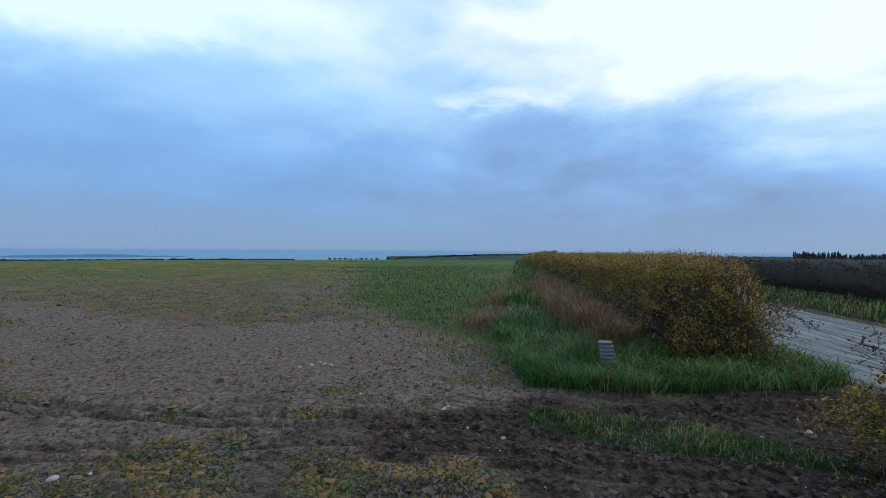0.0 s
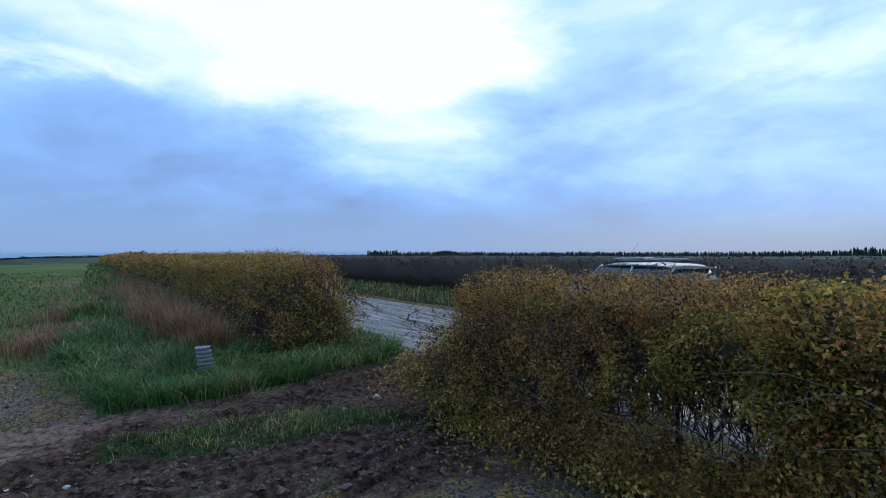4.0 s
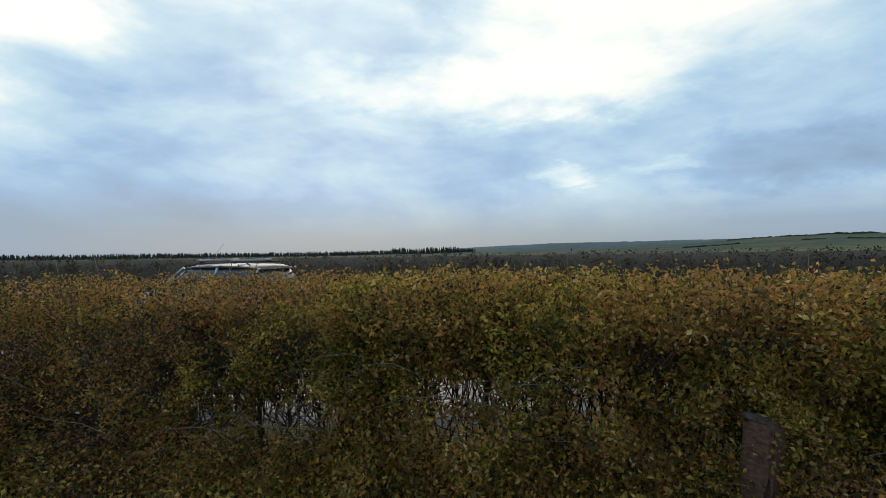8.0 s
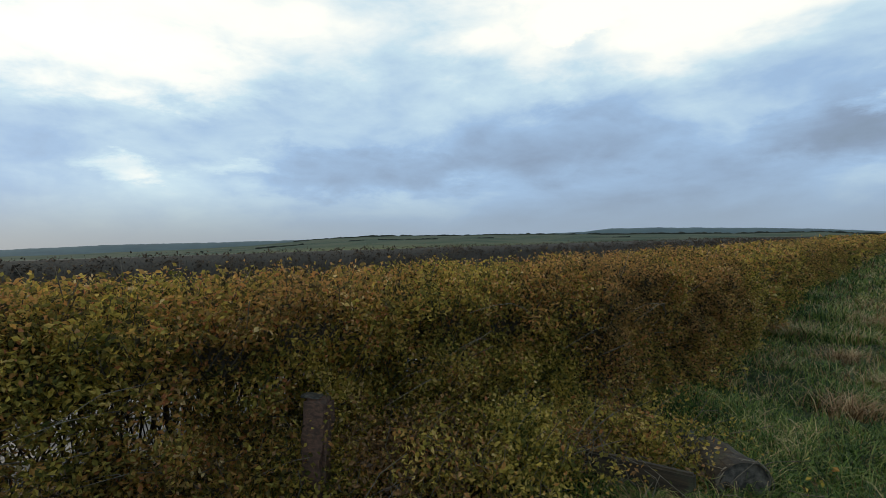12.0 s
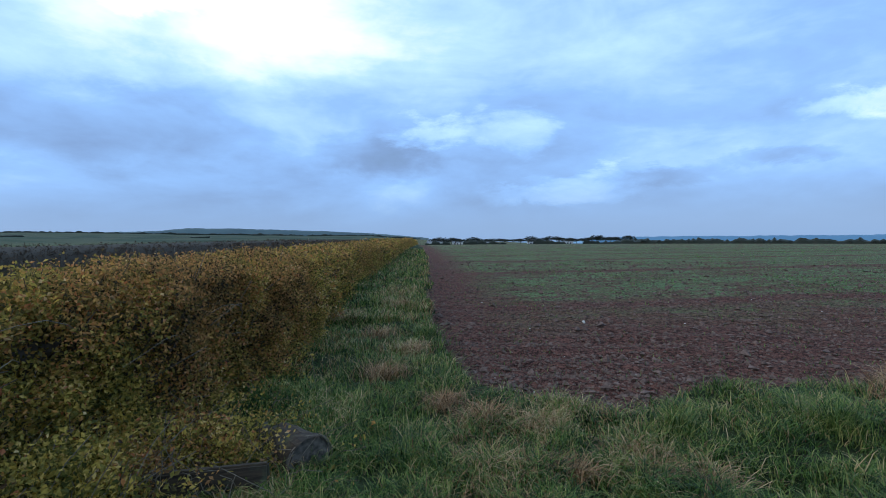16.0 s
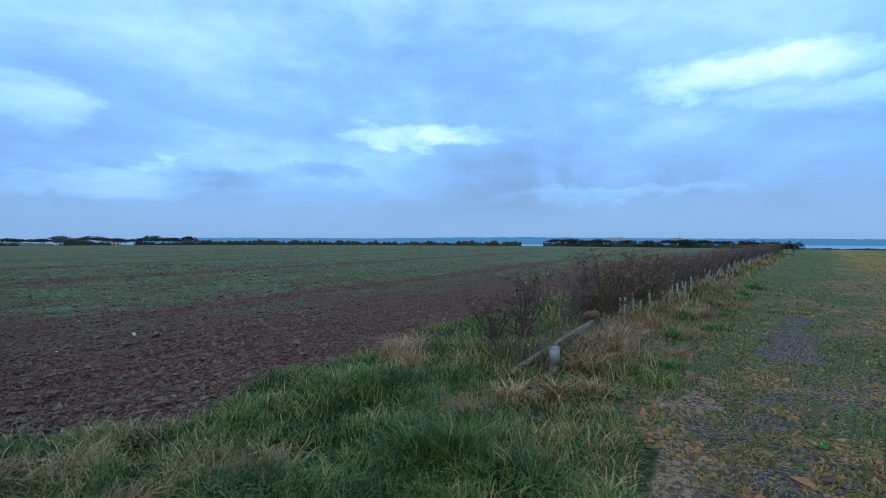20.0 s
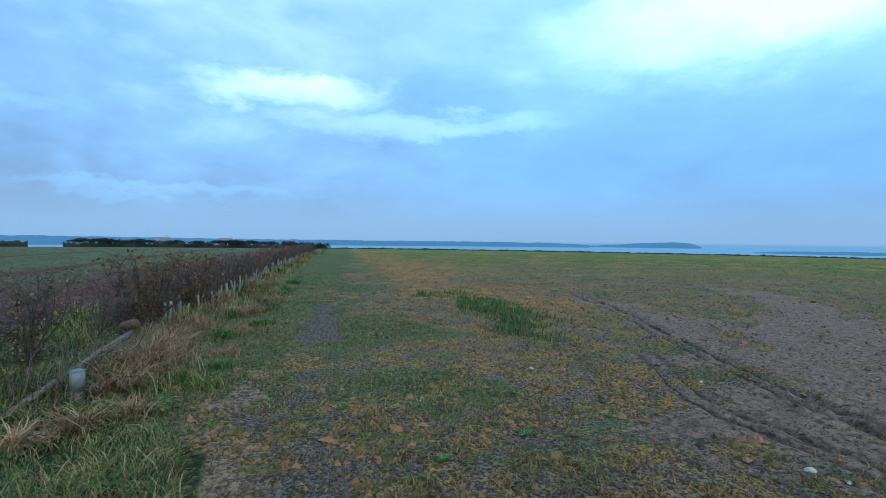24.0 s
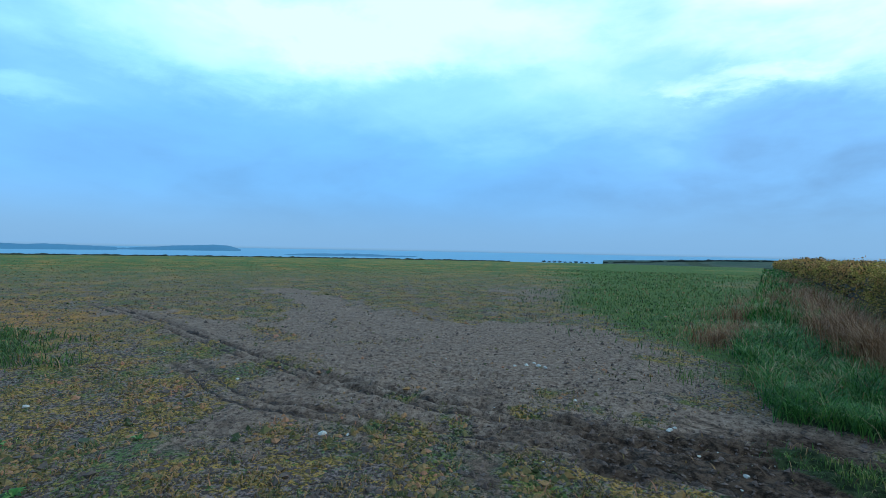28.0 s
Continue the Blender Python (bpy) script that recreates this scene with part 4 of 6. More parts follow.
def build_hedge(label, line, wide, high, twigs, stems, mats, seed, spans, gaps=False, pale=60, cores=(), sides=(0.36, 0.36), bare_foot=0.55):
    rng = np.random.RandomState(seed)
    root = tagged(new("hedge"), label, "hedge")
    groups = [[] for _ in mats]
    for s0, s1, count, leaf in spans:
        p, s, zf, off = hedge_cloud(line, count, wide, high, rng, s0, s1, 0.13, seed, sides=sides)
        keep = np.ones(len(p), bool)
        if gaps:
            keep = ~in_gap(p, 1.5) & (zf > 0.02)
            keep &= rng.uniform(0, 1, len(p)) < 0.5 + 0.5 * smooth(s, 0.3, 3.0)
            keep &= rng.uniform(0, 1, len(p)) < 0.25 + 0.75 * smooth(vnoise(s, p[:, 2] + off * 0.7, 0.085, seed + 40), -0.45, 0.15)
        else:
            keep = rng.uniform(0, 1, len(p)) < bare_foot + (1 - bare_foot) * smooth(zf, 0.25, 0.75)
            keep &= rng.uniform(0, 1, len(p)) < 0.2 + 0.8 * smooth(vnoise(s, p[:, 2] + off * 0.7, 0.16, seed + 40), -0.45, 0.2)
        p, zf, s = p[keep], zf[keep], s[keep]
        p = seat(p)
        # top leaves browner; lower leaves also picked lighter, to offset shade on the face
        pick = np.clip((fbm(p[:, 0] * 1.3 + p[:, 1], p[:, 2] * 1.6 + p[:, 1] * 0.4, 0.9, seed + 30) * 0.5 + 0.5) + rng.normal(0, 0.22, len(p)) + 0.22 - 0.30 * zf - (0.30 * (1 - smooth(s, 1.2, 3.6)) if gaps else 0), 0, 0.999)
        lot = np.digitize(pick, np.linspace(0, 1, len(mats) + 1)[1:-1])
        for g in range(len(mats)):
            groups[g].append((p[lot == g], leaf))
    for g, mat in enumerate(mats):
        for pts, leaf in groups[g]:
            if len(pts) > 4:
                ob = part("foliage", leaf_mesh("foliage", pts, leaf, mat, rng, 7 if leaf < 0.05 else 5, leaf * (1.25 if leaf < 0.05 else 0.6)), mat, root)
                ob["kind"] = "stuff"
    # added dark solids stand in for the shade inside the hedge
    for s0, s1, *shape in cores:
        part("hedge_filler", hedge_core(line, wide, high, s0, s1, *shape), TWIG, root, "solid dark filler added inside the hedge in place of its inner shade")
    for s0, s1, count, r in twigs:
        lines = seat(hedge_twigs(line, count, wide, high, rng, s0, s1, seed))
        if gaps:
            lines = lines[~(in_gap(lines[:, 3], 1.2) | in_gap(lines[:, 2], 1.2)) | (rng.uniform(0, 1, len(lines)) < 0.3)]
        v, f = tubes(lines, r, r * 0.35)
        ob = part("twig", mesh_np("twig", v, f, TWIG), TWIG, root, "tangle of dark bare twigs")
        ob["kind"] = "stuff"
        few = lines[:: max(1, len(lines) // pale)]
        few = few + (few[:, -1:] - few[:, :1]) * np.linspace(0, 0.12, 5)[None, :, None]
        v, f = tubes(few, r * 1.05, r * 0.5)
        ob = part("dead_twig", mesh_np("dead_twig", v, f, PALE_TWIG), PALE_TWIG, root, "silvery dead twigs")
        ob["kind"] = "stuff"
    for s, r, h in stems:
        x, y, d = line.at(np.array([s]))
        j = rng.normal(0, 0.12, 2)
        part("stem", crooked_stem(x[0] + j[0], y[0] + j[1], h, r, rng), BARK, root, smooth=True)
    return root


rng_h = np.random.RandomState(3)
# the hedge beside the camera, along the lane towards the ploughed field
HEDGE_B = Line([(4.2, 3.55), (4.15, 3.0), (3.95, 1.2), (3.72, -0.6), (3.22, -2.4), (2.45, -4.4), (2.12, -6.4), (2.1, -9), (2.15, -16), (1.35, -31), (-1.8, -90), (-9, -220)])
build_hedge("clipped hawthorn hedge in olive and yellow autumn leaf beside the lane", HEDGE_B, 1.5, 1.42,
            [(0, 3.2, 1500, 0.0055), (3, 12.5, 2100, 0.0068), (12.5, 45, 900, 0.010)],
            [(0.35 + 0.62 * i + rng_h.uniform(-0.2, 0.2), rng_h.uniform(0.018, 0.042), rng_h.uniform(0.7, 1.15)) for i in range(19)],
            [DARK_LEAF, HEDGE_LEAF, HEDGE_LEAF, BRIGHT_LEAF], 11,
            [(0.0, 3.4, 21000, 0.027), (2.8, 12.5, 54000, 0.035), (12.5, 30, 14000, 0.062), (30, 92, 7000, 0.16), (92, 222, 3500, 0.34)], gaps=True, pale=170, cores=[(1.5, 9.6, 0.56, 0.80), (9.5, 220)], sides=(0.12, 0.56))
# the hedge on the far side of the gateway
HEDGE_A = Line([(3.92, 6.95), (4.3, 9.0), (5.2, 15), (7.2, 27.6), (12, 58.5), (19, 104), (34, 200)])
build_hedge("clipped hedge with yellowing top and brown dead growth at its foot", HEDGE_A, 1.55, 1.60,
            [(0, 8, 1500, 0.008), (8, 40, 900, 0.012)],
            [(0.2 + 0.55 * i, rng_h.uniform(0.02, 0.045), rng_h.uniform(0.8, 1.2)) for i in range(12)],
            [DARK_LEAF, DARK_LEAF, HEDGE_LEAF, BRIGHT_LEAF], 17,
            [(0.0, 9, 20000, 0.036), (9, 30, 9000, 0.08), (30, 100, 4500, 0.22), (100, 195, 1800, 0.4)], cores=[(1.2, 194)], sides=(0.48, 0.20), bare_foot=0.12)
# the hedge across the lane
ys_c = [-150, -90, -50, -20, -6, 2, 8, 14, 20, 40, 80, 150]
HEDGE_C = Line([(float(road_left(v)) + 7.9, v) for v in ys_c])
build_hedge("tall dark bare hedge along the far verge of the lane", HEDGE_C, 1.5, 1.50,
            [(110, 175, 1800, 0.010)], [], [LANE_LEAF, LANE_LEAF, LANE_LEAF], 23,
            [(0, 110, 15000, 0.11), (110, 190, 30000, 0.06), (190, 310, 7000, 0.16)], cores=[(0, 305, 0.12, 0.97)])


def end_growth(label, a0, a1, h0, h1, n, seed, loose=0.25, bright=0.3):
    """The loose end of a hedge: leafy twigs that spread and thin out from a0 to a1."""
    rng = np.random.RandomState(seed)
    root = tagged(new("hedge_end_growth"), label, "shrub")
    t = rng.uniform(0, 1, n)
    px, py = a0[0] + (a1[0] - a0[0]) * t + rng.normal(0, loose, n), a0[1] + (a1[1] - a0[1]) * t + rng.normal(0, loose, n)
    top = (h0 + (h1 - h0) * t) * (0.75 + 0.35 * vnoise(px, py, 0.3, seed + 2))
    z = top * np.sqrt(rng.uniform(0.02, 1, n))
    p = seat(np.stack([px, py, z], 1))
    thin = rng.uniform(0, 1, n) < 1 - 0.6 * t
    pick = vnoise(px + z, py, 0.25, seed + 3) + rng.normal(0, 0.3, n)
    for sel, mat in ((pick > bright, BRIGHT_LEAF), ((pick <= bright) & (pick > -0.25), HEDGE_LEAF), (pick <= -0.25, BROWN_LEAF)):
        part("foliage", leaf_mesh("foliage", p[sel & thin], 0.038, mat, rng, 3, 0.04), mat, root)["kind"] = "stuff"
    tips = p[::11]
    k = np.linspace(0, 1, 6)[None, :, None]
    a = np.stack([a0[0] + rng.normal(0, 0.18, len(tips)), a0[1] + rng.normal(0, 0.2, len(tips)), rng.uniform(0.1, 0.5, len(tips)) * h0], 1)
    a[:, 2] += base_height(a[:, 0], a[:, 1])
    v, f = tubes(a[:, None] * (1 - k) + tips[:, None] * k + rng.normal(0, 0.025, (len(tips), 6, 3)), 0.006, 0.002, 4)
    part("twig", mesh_np("twig", v, f, TWIG), TWIG, root, "dark bare thorn twigs")["kind"] = "stuff"


end_growth("loose thorny brown-leaved growth spreading from the hedge end", (4.15, 3.35), (3.4, 3.8), 1.15, 0.43, 5200, 29)
end_growth("yellow-leaved loose growth hanging from the rounded hedge end", (4.0, 7.1), (4.4, 6.75), 1.5, 0.95, 4200, 39, 0.22, -0.1)
end_growth("withered brown growth low on the hedge end", (3.9, 7.2), (3.55, 6.9), 0.95, 0.5, 2000, 49, 0.2, 0.8)


# ---- grass and small growth ----
def scatter(n, r0, r1, az0, az1, rng, fall=1.0):
    """Random places round the camera, thinning out with distance."""
    u = rng.uniform(0, 1, n)
    r = r0 * (r1 / r0) ** u if fall == 1.0 else (r0 ** (1 - fall) + u * (r1 ** (1 - fall) - r0 ** (1 - fall))) ** (1 / (1 - fall))
    a = np.radians(rng.uniform(az0, az1, n))
    return r * np.sin(a), r * np.cos(a), r


def sward(name, label, keys, n, r0, r1, az0, az1, high, wide, lean, mat, seed, dead=0.0, clump=0.6, clear=None, fall=1.0):
    """Grass over the zones named by keys."""
    rng = np.random.RandomState(seed)
    x, y, r = scatter(n, r0, r1, az0, az1, rng, fall)
    z = zones(x, y)
    cover = np.maximum.reduce([z[k] for k in keys]) * (1 - 0.85 * z["path"]) * (1 - 0.7 * z["worn"])
    tuft = fbm(x, y, 0.35, seed) * 0.5 + 0.5
    keep = rng.uniform(0, 1, n) < cover * np.clip(1 - clump + clump * 1.8 * tuft, 0, 1)
    if clear is not None:
        keep &= ~clear(x, y)
    x, y, r, tuft = x[keep], y[keep], r[keep], tuft[keep]
    h0 = ground_height(x, y) - 0.01
    h = rng.uniform(high[0], high[1], len(x)) * (0.55 + 0.75 * tuft)
    w_ = 1.2 * wide * np.maximum(1, r / 6)
    straw = rng.uniform(0, 1, len(x)) < dead * (0.3 + 1.4 * smooth(fbm(x, y, 0.9, seed + 5), 0.0, 0.6))
    for sel, m_, nm, lb in ((~straw, mat, name, label), (straw, STRAW, "dead_grass", "dry straw-coloured grass stems among the green")):
        if sel.sum() > 10:
            ob = new(nm, blades(nm, x[sel], y[sel], h0[sel], h[sel], w_[sel], np.full(sel.sum(), lean), m_, rng))
            tagged(ob, lb, "grass", kind="stuff")


def off_road(x, y):
    return (x > road_left(y) - 0.05) & (x < road_left(y) + 4.05)


sward("bank_grass", "lush green rough grass on the field bank", ["bank"], 190000, 2.2, 16, 150, 256, (0.06, 0.17), 0.0038, 1.15, GRASS, 101, 0.18, 0.8)
sward("strip_grass", "green grass strip beside the hedge foot", ["bank"], 50000, 9, 70, 170, 192, (0.10, 0.24), 0.0038, 0.9, GRASS, 102, 0.25, 0.8)
sward("fence_bank_grass", "rough grass along the fence row", ["bank"], 30000, 6, 60, 243, 270, (0.14, 0.28), 0.0035, 0.7, GRASS, 103, 0.3)
sward("verge_grass", "rank blue-green grass round the hedge end", ["verge"], 105000, 5.2, 18, 0, 44, (0.09, 0.33), 0.0042, 1.1, BLUE_GRASS, 104, 0.12, 0.95)
sward("verge_strip_grass", "tussocky grass strip along the hedge", ["verge"], 30000, 14, 90, 4, 18, (0.25, 0.45), 0.005, 0.6, BLUE_GRASS, 105, 0.22)
sward("far_verge_grass", "green roadside grass below the dark hedge", ["far_verge"], 40000, 9, 60, 22, 60, (0.12, 0.28), 0.004, 0.6, GRASS, 106, 0.2)
sward("gateway_grass", "thin green grass island between wheel ruts", ["island"], 24000, 2.8, 6.5, 5, 50, (0.03, 0.10), 0.003, 0.8, GRASS, 107, 0.15)
sward("crop_seedlings", "bright green young corn crop", ["crop"], 40000, 7, 60, 330, 372, (0.05, 0.13), 0.004, 0.8, CROP, 108, 0.06, 0.9)
sward("lush_tussock_grass", "patch of longer bright green grass", ["lush"], 20000, 7.5, 16, 278, 305, (0.07, 0.2), 0.004, 0.8, CROP, 109, 0.05, 0.8)
sward("meadow_grass", "short trodden green turf", ["green"], 80000, 3.0, 26, 252, 300, (0.02, 0.055), 0.003, 1.0, GRASS, 110, 0.22, 0.95)


sward("near_grass", "green grass and weeds underfoot in the gateway", ["bank"], 9000, 0.5, 2.25, 140, 262, (0.05, 0.14), 0.0036, 1.1, GRASS, 111, 0.2, 0.8, fall=0.0)


def regrowth():
    """Mossy stubble regrowth in small clumps over the bare field."""
    rng = np.random.RandomState(120)
    x, y, r = scatter(150000, 2.6, 75, 252, 372, rng)
    z = zones(x, y)
    bare = 1 - np.clip(z["mud"] * 1.02 + z["crop"] + z["verge"] + z["bank"] + z["path"] * 0.85 + z["worn"] * 0.6 + z["wet"] * 0.95, 0, 1)
    tuft = fbm(x, y, 0.12, 121) * 0.5 + 0.5
    keep = rng.uniform(0, 1, len(x)) < np.maximum(bare, 0.04) * smooth(tuft, 0.4, 0.8)
    x, y, r, tuft = x[keep], y[keep], r[keep], tuft[keep]
    ob = new("stubble_regrowth", blades("stubble_regrowth", x, y, ground_height(x, y) - 0.006, rng.uniform(0.016, 0.044, len(x)) * (0.5 + tuft), 0.0065 * np.maximum(1, r / 6), np.full(len(x), 1.2), MOSSY, rng))
    tagged(ob, "yellow-green mossy regrowth over bare stubble soil", "stubble", kind="stuff")


regrowth()


def crumbs(name, label, x, y, size, mat, seed, sink=0.3):
    """Many small angular lumps lying on the ground."""
    rng = np.random.RandomState(seed)
    n = len(x)
    octa = np.array([(1, 0, 0), (-1, 0, 0), (0, 1, 0), (0, -1, 0), (0, 0, 1), (0, 0, -1)], float)
    tri = np.array([(0, 2, 4), (2, 1, 4), (1, 3, 4), (3, 0, 4), (2, 0, 5), (1, 2, 5), (3, 1, 5), (0, 3, 5)])
    v = octa[None] * (size[:, None, None] * rng.uniform(0.55, 1.25, (n, 6, 1))) * np.array([1, 1, 0.7])
    a = rng.uniform(0, 6.28, n)
    c, s = np.cos(a)[:, None], np.sin(a)[:, None]
    v = np.stack([v[..., 0] * c - v[..., 1] * s, v[..., 0] * s + v[..., 1] * c, v[..., 2]], -1) + rng.normal(0, 0.18, (n, 6, 3)) * size[:, None, None]
    v += np.stack([x, y, ground_height(x, y) + size * (0.5 - sink)], 1)[:, None]
    ob = new(name, mesh_np(name, v.reshape(-1, 3), (np.arange(n)[:, None, None] * 6 + tri[None]).reshape(-1, 3), mat, False))
    return tagged(ob, label, "soil", kind="stuff")


def loose_soil():
    rng = np.random.RandomState(130)
    x, y, r = scatter(60000, 4.0, 36, 180, 262, rng)
    z = zones(x, y)
    keep = (z["plough"] > 0.6) & (rng.uniform(0, 1, len(x)) < 0.75)
    x, y, r = x[keep], y[keep], r[keep]
    crumbs("plough_clods", "reddish brown clods of ploughed soil", x, y, rng.gamma(1.6, 0.0085, len(x)) * np.maximum(1, (r / 9) ** 0.5) + 0.006, CLOD, 131)
    x, y, r = scatter(46000, 2.6, 26, 252, 372, rng)
    z = zones(x, y)
    open_ = 1 - np.clip(z["verge"] + z["bank"] + 0.8 * z["crop"] + 0.6 * z["green"] + z["lush"], 0, 1)
    keep = (rng.uniform(0, 1, len(x)) < open_ * (1 - 0.8 * z["wet"]) * (0.25 + 0.75 * smooth(fbm(x, y, 0.5, 135), -0.2, 0.5)) * (1 - 0.70 * z["mud"])) & ~off_road(x, y)
    x, y, r = x[keep], y[keep], r[keep]
    crumbs("field_crumbs", "dark damp crumbs of soil over the stubble field", x, y, (rng.gamma(2.0, 0.0048, len(x)) + 0.003) * np.maximum(1, (r / 7) ** 0.35), DARK_CRUMB, 134)
    x, y, r = scatter(30000, 2.6, 18, 275, 410, rng)
    z = zones(x, y)
    keep = (z["mud"] > 0.5) & ~off_road(x, y) & (rng.uniform(0, 1, len(x)) < 0.05 + 0.5 * z["wet"] + 0.25 * smooth(fbm(x, y, 0.6, 133), 0.1, 0.6))
    x, y, r = x[keep], y[keep], r[keep]
    crumbs("mud_crumbs", "dark crumbs of trodden mud", x, y, rng.gamma(2.0, 0.006, len(x)) + 0.004, CLOD, 132)


loose_soil()


def moss_cushions():
    """Low lumps of moss and regrowth between the bare crumbs of the field."""
    rng = np.random.RandomState(150)
    x, y, r = scatter(60000, 2.8, 20, 252, 372, rng)
    z = zones(x, y)
    open_ = 1 - np.clip(z["mud"] * 0.95 + z["verge"] + z["bank"] + 0.8 * z["crop"] + z["wet"] + 0.7 * z["worn"], 0, 1)
    keep = (rng.uniform(0, 1, len(x)) < open_ * smooth(fbm(x, y, 0.45, 151), -0.1, 0.45)) & ~off_road(x, y)
    x, y, r = x[keep], y[keep], r[keep]
    crumbs("moss_cushions", "golden and green moss cushions over the stubble soil", x, y, (rng.gamma(2.2, 0.006, len(x)) + 0.006) * np.maximum(1, (r / 8) ** 0.4), MOSSY, 152, 0.45)


moss_cushions()


def plough_seedlings():
    rng = np.random.RandomState(140)
    x, y, r = scatter(130000, 5, 80, 182, 262, rng)
    z = zones(x, y)
    row = np.abs(((x * 0.29 + y * 0.957) / 0.25) % 1 - 0.5) < 0.22
    keep = (z["plough"] > 0.7) & row & (rng.uniform(0, 1, len(x)) < 0.10 + 0.9 * z["sown"] * smooth(fbm(x, y, 3.0, 141), -0.3, 0.4))
    x, y, r = x[keep], y[keep], r[keep]
    ob = new("corn_seedlings", blades("corn_seedlings", x, y, ground_height(x, y), rng.uniform(0.035, 0.08, len(x)), 0.0032 * np.maximum(1, r / 7), np.full(len(x), 0.9), BLUE_GRASS, rng))
    tagged(ob, "thin rows of green seedlings on ploughed soil", "crop", kind="stuff")


plough_seedlings()


# ---- stones ----
def stone_mesh(seed, mat):
    rng = np.random.RandomState(seed)
    bm = bmesh.new()
    bmesh.ops.create_icosphere(bm, subdivisions=2, radius=1.0)
    cut = [(rng.normal(0, 1, 3), rng.uniform(0.45, 0.85)) for _ in range(7)]
    for v in bm.verts:
        p = np.array(v.co)
        for d, lim in cut:
            d = d / np.linalg.norm(d)
            over = p @ d - lim
            if over > 0:
                p = p - d * over
        v.co = p * np.array([1.0, 0.75, 0.5])
    me = bpy.data.meshes.new("stone")
    bm.to_mesh(me)
    bm.free()
    me.materials.append(mat)
    return me


STONES = [stone_mesh(i, FLINT) for i in range(4)] + [stone_mesh(9 + i, BROWN_STONE) for i in range(3)]


def stone(x, y, size, kind, turn, label, group):
    ob = new("stone", STONES[kind])
    size *= 0.72
    ob.matrix_basis = Matrix.LocRotScale((x, y, gz(x, y) + size * 0.22), Euler((0.2, -0.1, turn)), (size, size, size))
    tagged(ob, label, "stone", group)


rng_s = np.random.RandomState(77)
for x, y, size in [(0.02, 5.06, 0.055), (0.07, 5.2, 0.04), (1.22, 7.0, 0.06), (1.1, 7.1, 0.04), (-2.82, 3.54, 0.075), (-2.6, 3.62, 0.03), (-4.94, 4.5, 0.05), (-5.94, 2.73, 0.06), (-3.87, -9.7, 0.09), (-1.9, 7.1, 0.06), (-1.75, 7.2, 0.07), (-1.6, 7.05, 0.06), (-2.05, 7.0, 0.05), (-1.85, 7.35, 0.05), (0.55, 4.35, 0.04), (-0.75, 4.55, 0.035), (0.25, 4.7, 0.03), (-0.95, 5.7, 0.035), (2.9, 4.4, 0.04), (3.4, 4.5, 0.05)]:
    stone(x, y, size, rng_s.randint(4), rng_s.uniform(0, 6), "white flint lying on the bare field mud", "field flints")
placed = 0
while placed < 90:
    a, r = radians(rng_s.uniform(282, 405)), rng_s.uniform(2.8, 11)
    x, y = r * math.sin(a), r * math.cos(a)
    z1 = zones(np.array([x]), np.array([y]))
    if z1["verge"][0] > 0.2 or off_road(x, y) or (z1["mud"][0] < 0.3 and rng_s.uniform() < 0.6):
        continue
    stone(x, y, rng_s.uniform(0.008, 0.02), rng_s.randint(7), rng_s.uniform(0, 6), "small pale stone pressed into the mud", "small field stones")
    placed += 1
placed = 0
while placed < 45:
    a, r = radians(rng_s.uniform(190, 250)), rng_s.uniform(5.2, 16)
    x, y = r * math.sin(a), r * math.cos(a)
    if zones(np.array([x]), np.array([y]))["plough"][0] < 0.9:
        continue
    stone(x, y, rng_s.uniform(0.015, 0.04), rng_s.randint(7), rng_s.uniform(0, 6), "pale stone among ploughed clods", "ploughed field stones")
    placed += 1


# ---- single tufts and weeds ----
def tuft(x, y, h, spread, n, mat, seed, name, label, lean=1.0, wide=0.0032, droop=1.0):
    rng = np.random.RandomState(seed)
    a, r = rng.uniform(0, 6.28, n), np.abs(rng.normal(0, spread, n))
    px, py = x + r * np.cos(a), y + r * np.sin(a)
    me = blades(name, px, py, ground_height(px, py) - 0.02, h * rng.uniform(0.5, 1.1, n), np.full(n, wide), np.full(n, lean), mat, rng, droop)
    tagged(new(name, me), label, "grass tuft", "%s group" % name.replace("_", " "), "stuff" if spread > 0.34 else "")


for i, (x, y, h, s) in enumerate([(-0.44, -4.5, 0.2, 0.12), (-0.75, -4.08, 0.26, 0.11), (-1.70, -3.05, 0.2, 0.12), (-1.16, -3.05, 0.17, 0.1), (-4.95, -4.25, 0.34, 0.2), (-0.2, -6.7, 0.26, 0.16), (0.16, -5.5, 0.26, 0.16), (1.0, -9.2, 0.34, 0.25), (-4.7, -3.9, 0.24, 0.14), (-1.66, -3.3, 0.17, 0.11), (-3.7, -2.4, 0.22, 0.14), (-6.3, -1.95, 0.45, 0.3), (-7.0, -2.0, 0.42, 0.3), (-1.15, -3.85, 0.18, 0.12), (-2.0, -2.95, 0.2, 0.12), (0.25, -7.8, 0.28, 0.2), (-0.1, -11, 0.3, 0.25), (-5.4, -4.6, 0.3, 0.2), (-8.4, -2.2, 0.4, 0.3), (-9.6, -2.2, 0.4, 0.3), (-11.5, -2.1, 0.42, 0.35)]):
    tuft(x, y, h * 0.9, s, 300, STRAW, 200 + i, "dead_grass_tuft", "straw-brown dead grass tuft in the green sward", 1.3, 0.0045)
